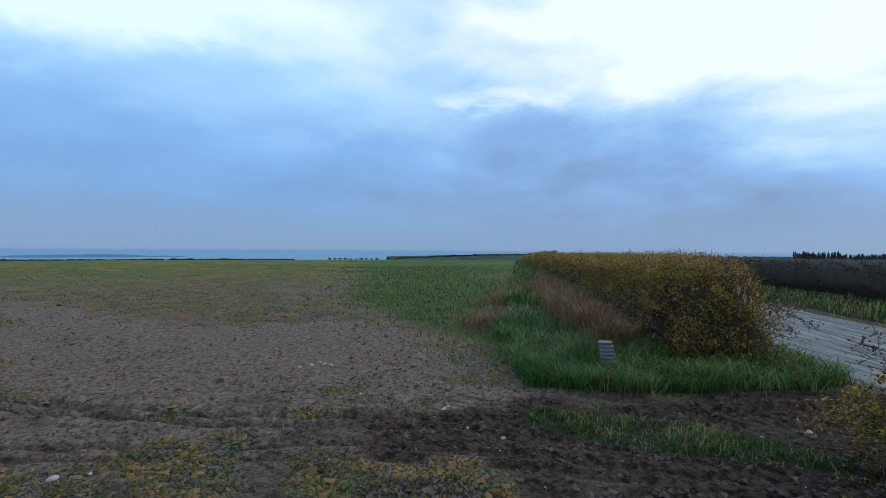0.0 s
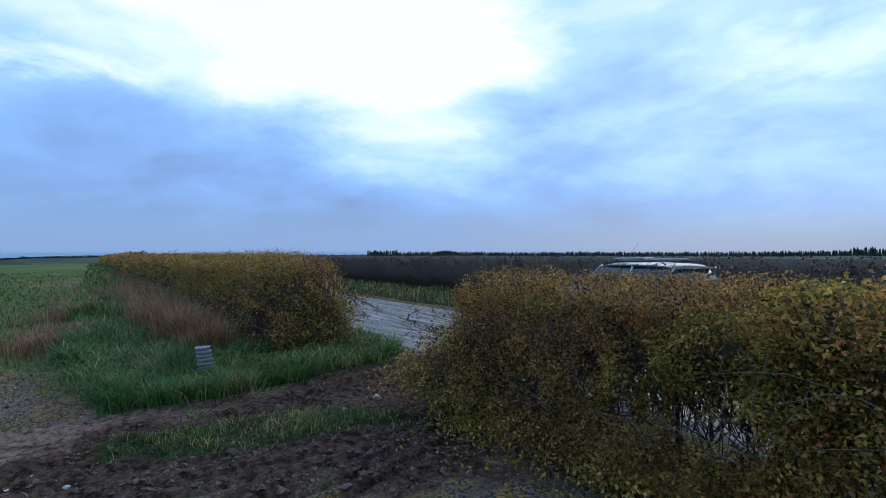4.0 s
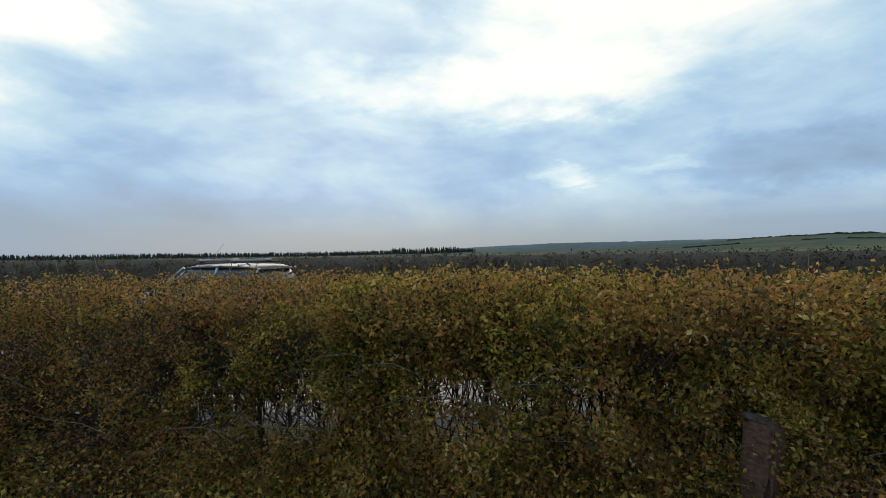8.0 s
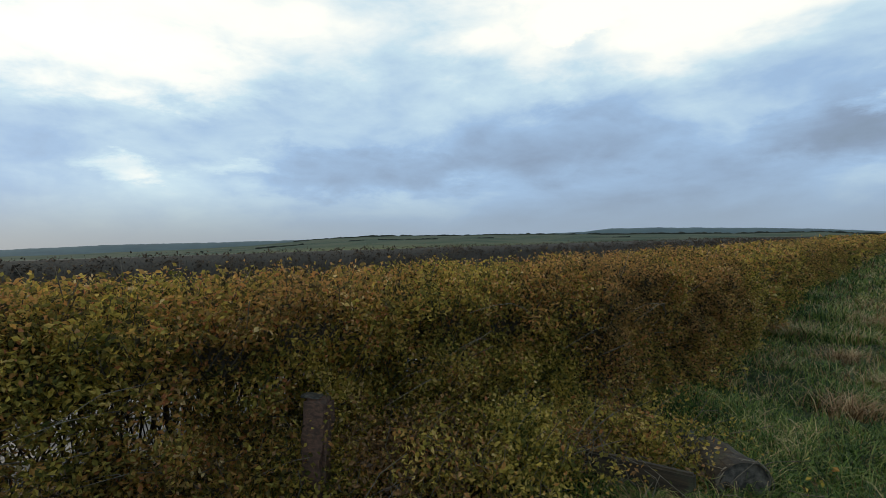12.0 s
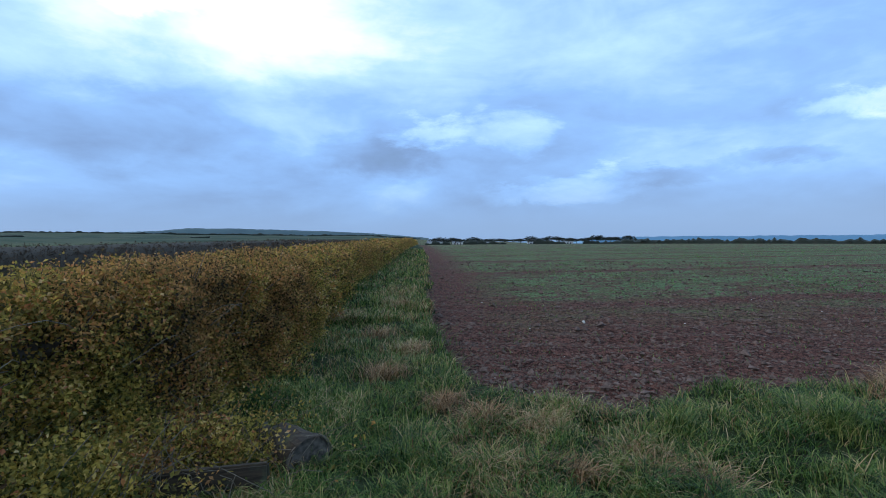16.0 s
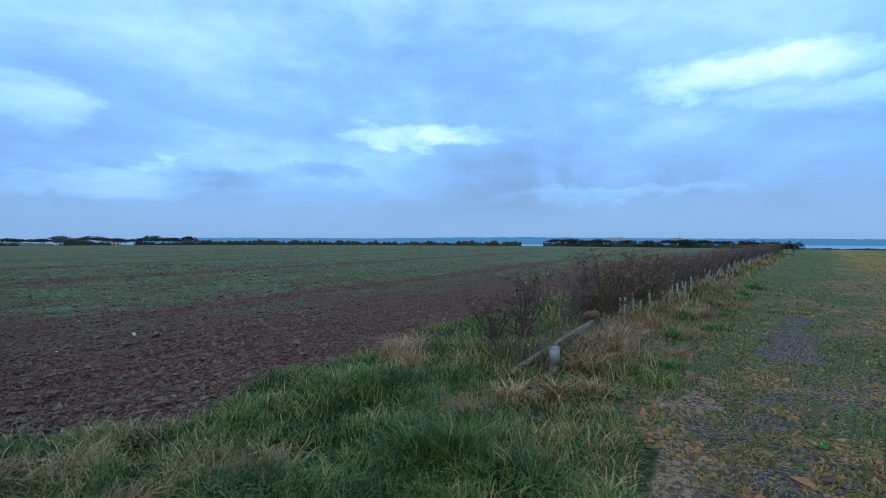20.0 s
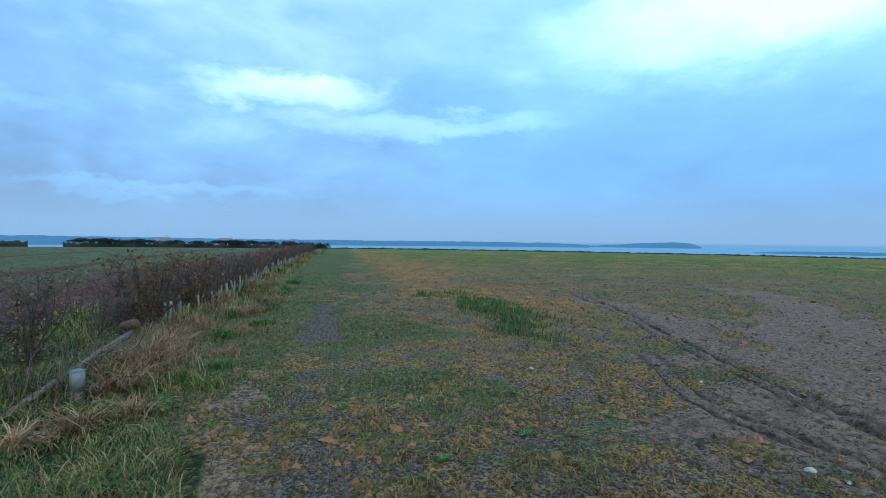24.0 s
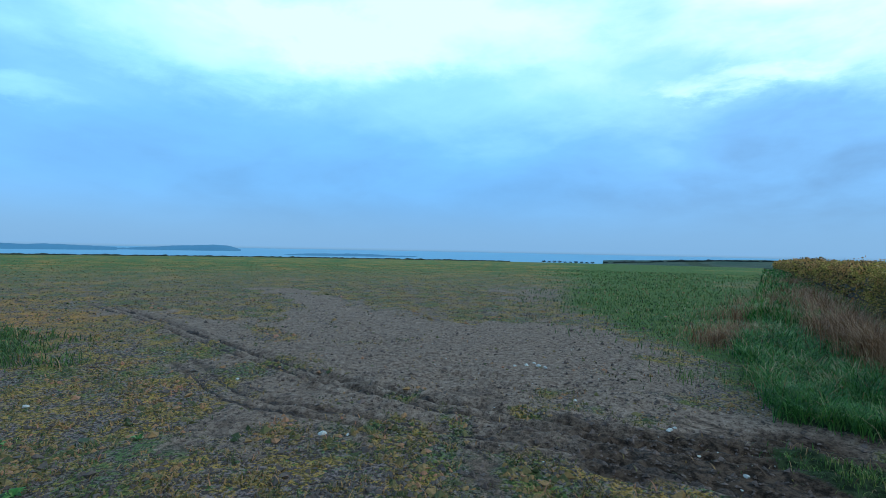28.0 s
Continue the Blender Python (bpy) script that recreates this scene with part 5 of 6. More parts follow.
for i, (x, y, h, s) in enumerate([(-4.6, -1.9, 0.26, 0.2), (-4.95, -1.65, 0.28, 0.16), (-5.5, -2.0, 0.36, 0.2), (-5.9, -1.95, 0.38, 0.22), (-6.6, -2.05, 0.42, 0.2), (-7.4, -2.1, 0.45, 0.22), (-8.2, -2.15, 0.42, 0.22), (-4.35, -2.25, 0.26, 0.12)]):
    tuft(x, y, h * 0.85, s * 0.7, 150, STRAW, 230 + i, "dead_grass_mound", "bleached drooping dead grass heaped along the fence row", 1.6, 0.0075, 1.5)
for i, (x, y, h, s) in enumerate([(-2.95, -2.0, 0.36, 0.13), (-2.75, -2.25, 0.3, 0.12), (-3.5, -3.55, 0.28, 0.14), (-0.5, -8.0, 0.3, 0.2), (-2.2, -3.7, 0.24, 0.13), (1.95, 1.9, 0.26, 0.08)]):
    tuft(x, y, h, s, 420, GRASS, 240 + i, "green_grass_tussock", "dark green grass tussock with long arching blades", 1.0, 0.004)
for i, (x, y, h, s) in enumerate([(1.3, 11.8, 0.4, 0.5), (1.0, 10.6, 0.34, 0.4), (2.0, 15, 0.45, 0.6), (3.1, 20, 0.5, 0.7), (2.95, 10.8, 0.75, 0.3), (2.75, 9.2, 0.75, 0.26), (3.3, 13, 0.75, 0.4), (3.9, 17, 0.75, 0.5), (2.75, 7.9, 0.6, 0.2), (5.0, 24, 0.75, 0.7), (6.6, 34, 0.8, 0.9), (2.85, 8.5, 0.7, 0.22), (3.1, 11.8, 0.75, 0.35), (3.6, 15, 0.75, 0.4), (4.4, 20, 0.75, 0.5)]):
    tuft(x, y, h, s, 700, RUSTY_STRAW, 260 + i, "dry_grass_stand", "tawny dry grass stand along the hedge foot", 0.7, 0.005)


def weed(x, y, size, seed):
    """A flat rosette of broad leaves."""
    rng = np.random.RandomState(seed)
    n = 16
    a, l = rng.uniform(0, 6.28, n), size * rng.uniform(0.6, 1.1, n)
    d = np.stack([np.cos(a), np.sin(a), 0 * a], 1)
    s = np.stack([-np.sin(a), np.cos(a), 0 * a], 1) * (l * 0.22)[:, None]
    c = np.array([x, y, gz(x, y)])
    u = np.array([0, 0, 1.0])
    v = np.stack([c + 0 * d, c + d * (l * 0.5)[:, None] + s + u * (l * 0.42)[:, None], c + d * l[:, None] + u * (l * 0.3)[:, None], c + d * (l * 0.5)[:, None] - s + u * (l * 0.42)[:, None]], 1)
    me = mesh_np("weed", v.reshape(-1, 3), np.arange(4 * n).reshape(-1, 4), BLUE_GRASS, False)
    tagged(new("weed", me), "low dark green broad-leaved weed rosette", "weed", "field weeds")


for i, (x, y, s) in enumerate([(-3.86, 1.72, 0.10), (-5.25, -1.5, 0.17), (-5.1, -1.45, 0.13), (-4.6, -0.9, 0.08), (-3.5, 0.9, 0.08), (-5.0, 2.1, 0.09), (-4.1, 2.7, 0.07), (-4.9, 0.2, 0.09)]):
    weed(x, y, s, 300 + i)


# ---- wooden things by the hedges ----
def fallen_gatepost():
    root = tagged(new("fallen_gatepost"), "old mossy round gatepost lying at the hedge foot", "post")
    a, b = Vector((0.60, -3.36, gz(0.60, -3.36) + 0.11)), Vector((0.98, -3.78, gz(0.98, -3.78) + 0.07))
    n = 18
    pts = [a.lerp(b, i / (n - 1)) + Vector((0, 0, 0.012 * math.sin(i * 2.1))) for i in range(n)]
    log_bm = rod(pts, [0.166 - 0.001 * i + 0.004 * math.sin(i * 1.9) for i in range(n)], 28, False, 0.05)
    rng_l = np.random.RandomState(6)
    for v in log_bm.verts:
        v.co += Vector(rng_l.normal(0, 0.0045, 3))
    part("log", log_bm, GREEN_WOOD, root)
    d = (a - b).normalized()
    side = d.cross(Vector((0, 0, 1))).normalized()
    top = side.cross(d)
    bm = bmesh.new()
    prev = None
    for k, (r, push) in enumerate(((0.165, 0.0), (0.154, 0.012), (0.10, 0.008), (0.045, 0.0), (0.012, -0.012))):
        ring = [bm.verts.new(a + d * push + r * (1 + 0.03 * math.sin(3 * t) + 0.05 * math.sin(7 * t + k)) * (math.cos(t) * side + math.sin(t) * top)) for t in [2 * math.pi * s / 20 for s in range(20)]]
        if prev:
            for s in range(20):
                bm.faces.new((prev[s], prev[(s + 1) % 20], ring[(s + 1) % 20], ring[s]))
        prev = ring
    bm.faces.new(prev)
    part("sawn_end", bm, END_GRAIN, root, "dark cracked sawn end", True)
    rng = np.random.RandomState(5)
    lines = []
    for i in range(16):
        t0 = rng.uniform(0, 6.28)
        seg = []
        for j in range(5):
            t = t0 + j * rng.uniform(0.12, 0.3)
            seg.append(a + d * (0.02 + 0.012 * math.sin(j)) + (0.173 - 0.004 * j) * (math.cos(t) * side + math.sin(t) * top))
        lines.append(seg)
    v, f = tubes(np.array(lines), 0.0035, 0.002)
    part("dry_tendril", mesh_np("dry_tendril", v, f, PALE_TWIG), PALE_TWIG, root, "pale dry tendrils round the end")


def rail(name, label, a, b, wide, thick, mat):
    a, b = Vector(a), Vector(b)
    d = b - a
    m = Matrix.Translation((a + b) / 2) @ d.to_track_quat("X", "Z").to_matrix().to_4x4()
    bm = box(d.length, thick, wide, None, 0.012)
    for v in bm.verts:
        v.co.y += 0.012 * math.sin(v.co.x * 9)
    ob = part(name, bm, mat)
    ob.matrix_basis = m
    return tagged(ob, label, "rail")


def round_pole(name, label, pts, radii, mat):
    ob = part(name, rod(pts, radii, 12, True, 0.04), mat, smooth=True)
    return tagged(ob, label, "pole")


fallen_gatepost()
rail("fallen_rail", "dark mossy fence rail lying under the hedge", (0.80, -3.12, gz(0.80, -3.12) + 0.17), (1.62, -3.02, gz(1.62, -3.02) + 0.15), 0.16, 0.05, GREEN_WOOD)


def hedge_post():
    root = tagged(new("fence_post"), "rotten reddish wooden post standing in the hedge", "post")
    root.location = (2.58, -1.72, gz(2.58, -1.72) - 0.06)
    bm = box(0.16, 0.13, 0.86, pose(0, 0, 0.36, 2, -3, 30), 0.02)
    bmesh.ops.subdivide_edges(bm, edges=[e for e in bm.edges if e.calc_length() > 0.5], cuts=6)
    rng = np.random.RandomState(8)
    for v in bm.verts:
        v.co.x += rng.normal(0, 0.005)
        v.co.y += rng.normal(0, 0.005)
        if v.co.z > 0.78:
            v.co.z += rng.normal(0, 0.02)
    part("shaft", bm, REDDISH_WOOD, root)
    part("top", box(0.13, 0.10, 0.02, pose(0.022, 0.0, 0.795, 4, -6, 30), 0.008), END_GRAIN, root, "split weathered top")


hedge_post()


def short_post():
    root = tagged(new("short_post"), "stubby fence post with a pale grey weathered top in dead grass", "post")
    x, y = -5.3, -2.22
    root.location = (x, y, gz(x, y))
    part("shaft", rod([(0, 0, -0.1), (0.01, 0, 0.12), (0.02, 0.01, 0.27)], [0.062, 0.06, 0.058], 12, True, 0.04), OLD_WOOD, root, smooth=True)
    part("sleeve", rod([(0.02, 0.01, 0.16), (0.03, 0.012, 0.34)], [0.064, 0.06], 14, True, 0.02), GALVANISED, root, "pale grey sleeve", True)
    part("cap", rod([(0.03, 0.012, 0.34), (0.031, 0.012, 0.355)], [0.059, 0.035], 14, True), GALVANISED, root, smooth=True)


short_post()
round_pole("fallen_pole", "bleached round fence rail lying aslant in the dead grass", [(-4.95, -2.62, gz(-4.95, -2.62) + 0.06), (-5.7, -2.56, 0.19), (-6.5, -2.5, 0.29), (-7.2, -2.42, 0.38)], [0.030, 0.034, 0.036, 0.034], OLD_WOOD)
round_pole("log_end", "brown log end propped in the fence row", [(-7.75, -2.55, 0.42), (-8.1, -2.8, 0.33), (-8.5, -3.05, 0.12)], [0.065, 0.07, 0.065], REDDISH_WOOD)


def board_stack():
    root = tagged(new("board_stack"), "small stack of pale grey weathered boards on a dark block", "boards")
    x, y = 2.22, 6.5
    root.location = (x, y, gz(x, y))
    root.rotation_euler = (0, 0, radians(-16))
    root.scale = (0.64, 0.64, 0.64)
    part("block", box(0.30, 0.24, 0.22, pose(0.01, 0.02, 0.10), 0.015), GREEN_WOOD, root, "dark wet wooden block")
    for i in range(6):
        part("board", box(0.31 - 0.006 * i, 0.13, 0.042, pose(-0.010 * i + 0.006 * (-1) ** i, -0.02 + 0.034 * i, 0.245 + 0.072 * i, 12, 1.5 * (-1) ** i, 2.5 * (-1) ** i), 0.008), GREY_BOARD, root)
    part("back_stake", box(0.26, 0.05, 0.60, pose(0.0, 0.17, 0.32, -24), 0.008), GREEN_WOOD, root, "dark board that the stack leans on")


def broken_stems():
    """Snapped hedge stems with pale torn ends in the dark hollow of the far hedge end."""
    rng = np.random.RandomState(88)
    for i in range(6):
        x, y = 3.72 + 0.6 * rng.uniform(), 6.68 + 0.2 * rng.uniform()
        h = rng.uniform(0.85, 1.2)
        lean = rng.normal(0, 0.10, 2)
        root = tagged(new("broken_stem"), "snapped brown hedge stem with a pale torn end", "stem", "broken hedge stems")
        root.location = (x, y, gz(x, y) - 0.03)
        top = (lean[0], lean[1] - 0.04, h)
        part("stalk", rod([(0, 0, 0), (lean[0] * 0.3, lean[1] * 0.5, h * 0.5), top], [0.013, 0.011, 0.009], 7, True, 0.06), BARK, root, smooth=True)
        part("torn_end", rod([top, (top[0] + 0.01, top[1] - 0.01, h + 0.07), (top[0] + 0.018, top[1] - 0.012, h + 0.13)], [0.011, 0.010, 0.003], 6), TORN_WOOD, root, "pale orange torn wood")


broken_stems()
board_stack()


def bare_branch(name, label, start, tips, seed, parent=None, r=0.007):
    rng = np.random.RandomState(seed)
    lines = []
    buds = []
    for t in tips:
        p0, p1 = np.array(start), np.array(t)
        k = np.linspace(0, 1, 6)[:, None]
        main = p0 * (1 - k) + p1 * k + rng.normal(0, 0.018, (6, 3)) * k * (1.5 - k)
        lines.append(main)
        for j in range(7):
            o = main[rng.randint(2, 6)]
            e = o + rng.normal(0, 0.07, 3) + (p1 - p0) * 0.10 + [0, 0, 0.045]
            lines.append(o * (1 - k) + e * k + rng.normal(0, 0.006, (6, 3)))
            buds += [e, (o + e) / 2 + rng.normal(0, 0.01, 3)]
        buds.append(p1)
    v, f = tubes(np.array(lines), np.array([r if i % 8 == 0 else r * 0.5 for i in range(len(lines))]), r * 0.3, 5)
    root = tagged(new(name), label, "branch")
    part("twig", mesh_np("twig", v, f, TWIG), TWIG, root)
    part("leaves", leaf_mesh("leaves", np.array(buds), 0.028, BROWN_LEAF, rng, 4, 0.018), BROWN_LEAF, root, "small withered leaves")["kind"] = "stuff"
    return root


bare_branch("hedge_branch", "dark bare thorn branches reaching out of the hedge end", (4.0, 2.7, 0.72), [(3.55, 4.05, 0.78), (3.25, 3.65, 0.92), (3.75, 4.2, 0.95), (3.3, 3.2, 1.1)], 61)
bare_branch("hedge_branch", "dark bare thorn branches reaching out of the hedge end", (4.1, 2.6, 0.5), [(3.3, 3.5, 0.50), (3.5, 3.9, 0.42), (3.05, 3.0, 0.62)], 62)
bare_branch("hedge_branch", "leafy thorn branches hanging over the verge", (4.5, 6.8, 0.95), [(4.7, 6.25, 0.72), (4.5, 6.1, 0.80), (4.8, 6.45, 0.9), (4.4, 6.05, 0.62)], 63)


def sprigs(label, lines, mat, r):
    v, f = tubes(np.array(lines), r, r * 0.4, 5)
    tagged(new("dead_stems", mesh_np("dead_stems", v, f, mat)), label, "stems", kind="stuff")


def pale_suckers():
    """Pale upright dead stems and trailing bramble canes in front of the near hedge."""
    rng = np.random.RandomState(66)
    lines = []
    for x, y, z0, z1 in [(3.02, 0.75, 0.55, 1.1), (3.06, 0.85, 0.6, 1.08), (3.0, 0.65, 0.5, 0.98), (2.0, -3.3, 0.1, 0.75), (2.2, -3.0, 0.1, 0.7), (1.7, -4.3, 0.2, 0.6)]:
        k = np.linspace(0, 1, 6)[:, None]
        a, b = np.array([x, y, z0]), np.array([x + rng.normal(0, 0.06), y + rng.normal(0, 0.1), z1])
        lines.append(a * (1 - k) + b * k + rng.normal(0, 0.012, (6, 3)))
    for i in range(50):
        s = rng.uniform(0.4, 9.0)
        x, y, d = HEDGE_B.at(np.array([s]))
        px, py = x[0] - 0.72 * abs(d[0, 1]), y[0] - 0.15
        k = np.linspace(0, 1, 6)
        ang, ln = rng.uniform(-0.5, 0.6), rng.uniform(0.4, 1.0) * rng.choice([-1, 1])
        seg = np.stack([px + rng.normal(0, 0.04) - 0.12 * np.sin(k * 3.1), py + ln * k, 0.15 + rng.uniform(0, 0.75) + ang * k * 0.6 + 0.15 * np.sin(k * 3.1)], 1)
        lines.append(seg + rng.normal(0, 0.008, (6, 3)))
    lines = np.array(lines)
    lines[..., 2] = np.maximum(lines[..., 2], 0.03) + base_height(lines[..., 0], lines[..., 1])
    sprigs("pale dead stems and bramble canes straggling out of the hedge", lines, PALE_TWIG, 0.0038)


pale_suckers()


def brambles():
    """Low leafy growth at the foot of the near hedge."""
    rng = np.random.RandomState(71)
    n = 5200
    s = rng.uniform(0.2, 9.5, n)
    x, y, d = HEDGE_B.at(s)
    off = 0.5 + np.abs(rng.normal(0, 0.33, n))
    px, py = x - off * np.abs(d[:, 1]), y + off * d[:, 0] * np.sign(d[:, 1])
    z = np.abs(rng.normal(0.12, 0.13, n)) * (0.5 + 0.9 * (vnoise(px, py, 0.5, 72) * 0.5 + 0.5)) + 0.02
    p = np.stack([px, py, z], 1)
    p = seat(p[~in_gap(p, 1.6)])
    px, py, n = p[:, 0], p[:, 1], len(p)
    pick = vnoise(px, py, 0.45, 73) + rng.normal(0, 0.3, n)
    root = tagged(new("bramble"), "yellow-green bramble and rank weeds along the hedge foot", "bramble")
    for sel, mat in ((pick > -0.1, BRIGHT_LEAF), ((pick <= -0.1) & (pick > -0.6), HEDGE_LEAF), (pick <= -0.6, BROWN_LEAF)):
        part("foliage", leaf_mesh("foliage", p[sel], 0.036, mat, rng, 5, 0.05), mat, root)["kind"] = "stuff"
    x0, y0 = px[::9], py[::9]
    tips = p[::9]
    k = np.linspace(0, 1, 5)[None, :, None]
    a = np.stack([x0 + rng.normal(0, 0.1, len(x0)), y0 + rng.normal(0, 0.1, len(x0)), base_height(x0, y0)], 1)
    v, f = tubes(a[:, None] * (1 - k) + tips[:, None] * k + rng.normal(0, 0.012, (len(x0), 5, 3)), 0.004, 0.002)
    part("cane", mesh_np("cane", v, f, PALE_TWIG), PALE_TWIG, root)["kind"] = "stuff"


brambles()


def bramble_mound():
    """The tangle that spills from the hedge over the fallen gatepost."""
    rng = np.random.RandomState(74)
    root = tagged(new("bramble"), "tangled bramble mound with dead canes over the fallen gatepost", "bramble")
    n = 5200
    t = rng.uniform(0, 1.0, n) ** 0.7
    cx, cy = 2.3 - 1.15 * t, -1.9 - 1.75 * t
    px, py = cx + rng.normal(0, 0.30, n), cy + rng.normal(0, 0.28, n)
    top = (0.62 - 0.40 * t) * (0.75 + 0.5 * (vnoise(px, py, 0.4, 75) * 0.5 + 0.5))
    z = top * np.sqrt(rng.uniform(0.02, 1, n))
    keep = (np.hypot(px - 0.52, py + 3.36) > 0.20) & ~((np.abs(py + 3.08) < 0.16) & (px < 1.45) & (rng.uniform(0, 1, n) < 0.8))
    keep &= ~((py > -3.1) & (py < -2.45) & (px > 0.4) & (px < 1.4) & (rng.uniform(0, 1, n) < 0.8))
    p = seat(np.stack([px, py, z], 1))[keep]
    pick = vnoise(p[:, 0], p[:, 1], 0.35, 76) + rng.normal(0, 0.35, len(p))
    for sel, mat in ((pick > 0.0, BRIGHT_LEAF), ((pick <= 0.0) & (pick > -0.45), HEDGE_LEAF), (pick <= -0.45, BROWN_LEAF)):
        part("foliage", leaf_mesh("foliage", p[sel], 0.034, mat, rng, 6, 0.05), mat, root)["kind"] = "stuff"
    m_ = 240
    i = rng.randint(0, len(p), m_)
    k = np.linspace(0, 1, 6)[None, :, None]
    a = p[i] * [1, 1, 0] + np.stack([rng.normal(0.15, 0.15, m_), rng.normal(0, 0.2, m_), base_height(p[i, 0], p[i, 1])], 1)
    b = p[i] + np.stack([rng.normal(-0.1, 0.2, m_), rng.normal(0, 0.25, m_), rng.normal(0.06, 0.08, m_)], 1)
    v, f = tubes(a[:, None] * (1 - k) + b[:, None] * k + rng.normal(0, 0.02, (m_, 6, 3)), 0.0045, 0.002, 4)
    part("cane", mesh_np("cane", v, f, PALE_TWIG), PALE_TWIG, root, "bleached dead canes")["kind"] = "stuff"


bramble_mound()


def log_tendrils():
    rng = np.random.RandomState(79)
    lines = []
    k = np.linspace(0, 1, 6)[:, None]
    for i in range(70):
        a = np.array([rng.uniform(0.55, 1.8), rng.uniform(-3.5, -2.9), 0.0])
        b = a + np.array([rng.normal(0, 0.25), rng.normal(0, 0.2), rng.uniform(0.12, 0.45)])
        lines.append(a * (1 - k) + b * k + rng.normal(0, 0.02, (6, 3)) * np.sin(k * 3.1))
    lines = np.array(lines)
    lines[..., 2] += base_height(lines[..., 0], lines[..., 1])
    sprigs("pale dry stalks in front of the fallen gatepost", lines, PALE_TWIG, 0.0032)


log_tendrils()


# ---- the young fence-row hedge with its tree guards ----
def shrub(x, y, h, spread, seed, mat, leaf_n, label, leaf=0.045, stems=7, twig_mat=None):
    rng = np.random.RandomState(seed)
    root = tagged(new("shrub"), label, "shrub", "fence row shrubs")
    root.location = (x, y, gz(x, y))
    lines, tips, radii = [], [], []
    k = np.linspace(0, 1, 6)[:, None]
    for i in range(stems):
        e = np.array([rng.normal(0, spread), rng.normal(0, spread), h * rng.uniform(0.65, 1.05)])
        m_ = np.array([rng.normal(0, 0.03), rng.normal(0, 0.03), -0.03]) * (1 - k) + e * k + rng.normal(0, 0.03 * h, (6, 3)) * k
        st = part("stem", rod([tuple(q) for q in m_], [0.015 * (1.1 - 0.16 * j) for j in range(6)], 5, True), BARK, root)
        for j in range(26):
            o = m_[rng.randint(1, 6)]
            b = o + np.array([rng.normal(0, 0.16), rng.normal(0, 0.16), rng.uniform(0.02, 0.25)]) * min(1.3, h)
            b[2] = min(b[2], h * 1.08)
            lines.append(o * (1 - k) + b * k + rng.normal(0, 0.012, (6, 3)))
            tips += [b, (o + b) / 2]
    v, f = tubes(np.array(lines), 0.006, 0.0025)
    part("twig", mesh_np("twig", v, f, twig_mat or TWIG), twig_mat or TWIG, root, "fine bare twigs")["kind"] = "stuff"
    tips = np.array(tips)
    sel = rng.choice(len(tips), min(len(tips), leaf_n), False)
    part("leaves", leaf_mesh("leaves", tips[sel], leaf, mat, rng, 3, 0.03), mat, root)["kind"] = "stuff"
    return root


shrub(-6.35, -3.15, 1.08, 0.26, 401, DARK_LEAF, 60, "small dark thorn shrub with few leaves beside the fallen pole", stems=9)
shrub(-6.0, -3.45, 0.75, 0.2, 402, BROWN_LEAF, 40, "low brown half-bare shrub beside the fallen pole")
PROTO = [shrub(-9.0, -3.1, 0.95, 0.3, 403, BROWN_LEAF, 50, "bare purplish hedging shrub in the fence row", twig_mat=PURPLE_TWIG),
         shrub(-10.2, -2.95, 1.02, 0.32, 404, DARK_LEAF, 70, "dark bare hedging shrub in the fence row", twig_mat=PURPLE_TWIG),
         shrub(-11.6, -2.9, 1.25, 0.36, 405, BROWN_LEAF, 160, "rusty orange-leaved hedging shrub in the fence row", 0.06)]
rng_f = np.random.RandomState(41)
xs = -8.2
while xs > -70:
    proto = PROTO[rng_f.choice([0, 1, 0, 1, 2])]
    y = float(fence_y(xs)) - 0.15 + rng_f.normal(0, 0.15)
    sc = rng_f.uniform(0.72, 1.05) * (1 + 0.004 * abs(xs))
    ob = copy_thing(proto, Matrix.Translation((xs, y, gz(xs, y))) @ pose(0, 0, 0, 0, 0, rng_f.uniform(0, 360)) @ Matrix.Scale(sc, 4))
    xs -= rng_f.uniform(0.42, 0.7) * (1 + abs(xs) / 45)


def guard(x, y, h, r, lean, seed):
    rng = np.random.RandomState(seed)
    root = tagged(new("tree_guard"), "faded plastic tree guard tube round a hedging plant", "tree guard", "tree guards")
    bm = bmesh.new()
    n, rows = 12, 7
    vs = [[bm.verts.new((r * q * math.cos(6.2832 * i / n), r * q * math.sin(6.2832 * i / n), h * j / (rows - 1))) for i in range(n)] for q in (1.0, 0.86) for j in range(rows)]
    for layer in (vs[:rows], vs[rows:]):
        for a, b in zip(layer, layer[1:]):
            for i in range(n):
                bm.faces.new((a[i], a[(i + 1) % n], b[(i + 1) % n], b[i]))
    for i in range(n):
        bm.faces.new((vs[rows - 1][i], vs[rows - 1][(i + 1) % n], vs[-1][(i + 1) % n], vs[-1][i]))
    part("tube", bm, GUARD, root, smooth=True)
    part("cane", rod([(r * 1.3, 0, -0.05), (r * 1.35, 0, h * 1.12)], [0.007, 0.006], 6), OLD_WOOD, root, "bamboo cane")
    return root


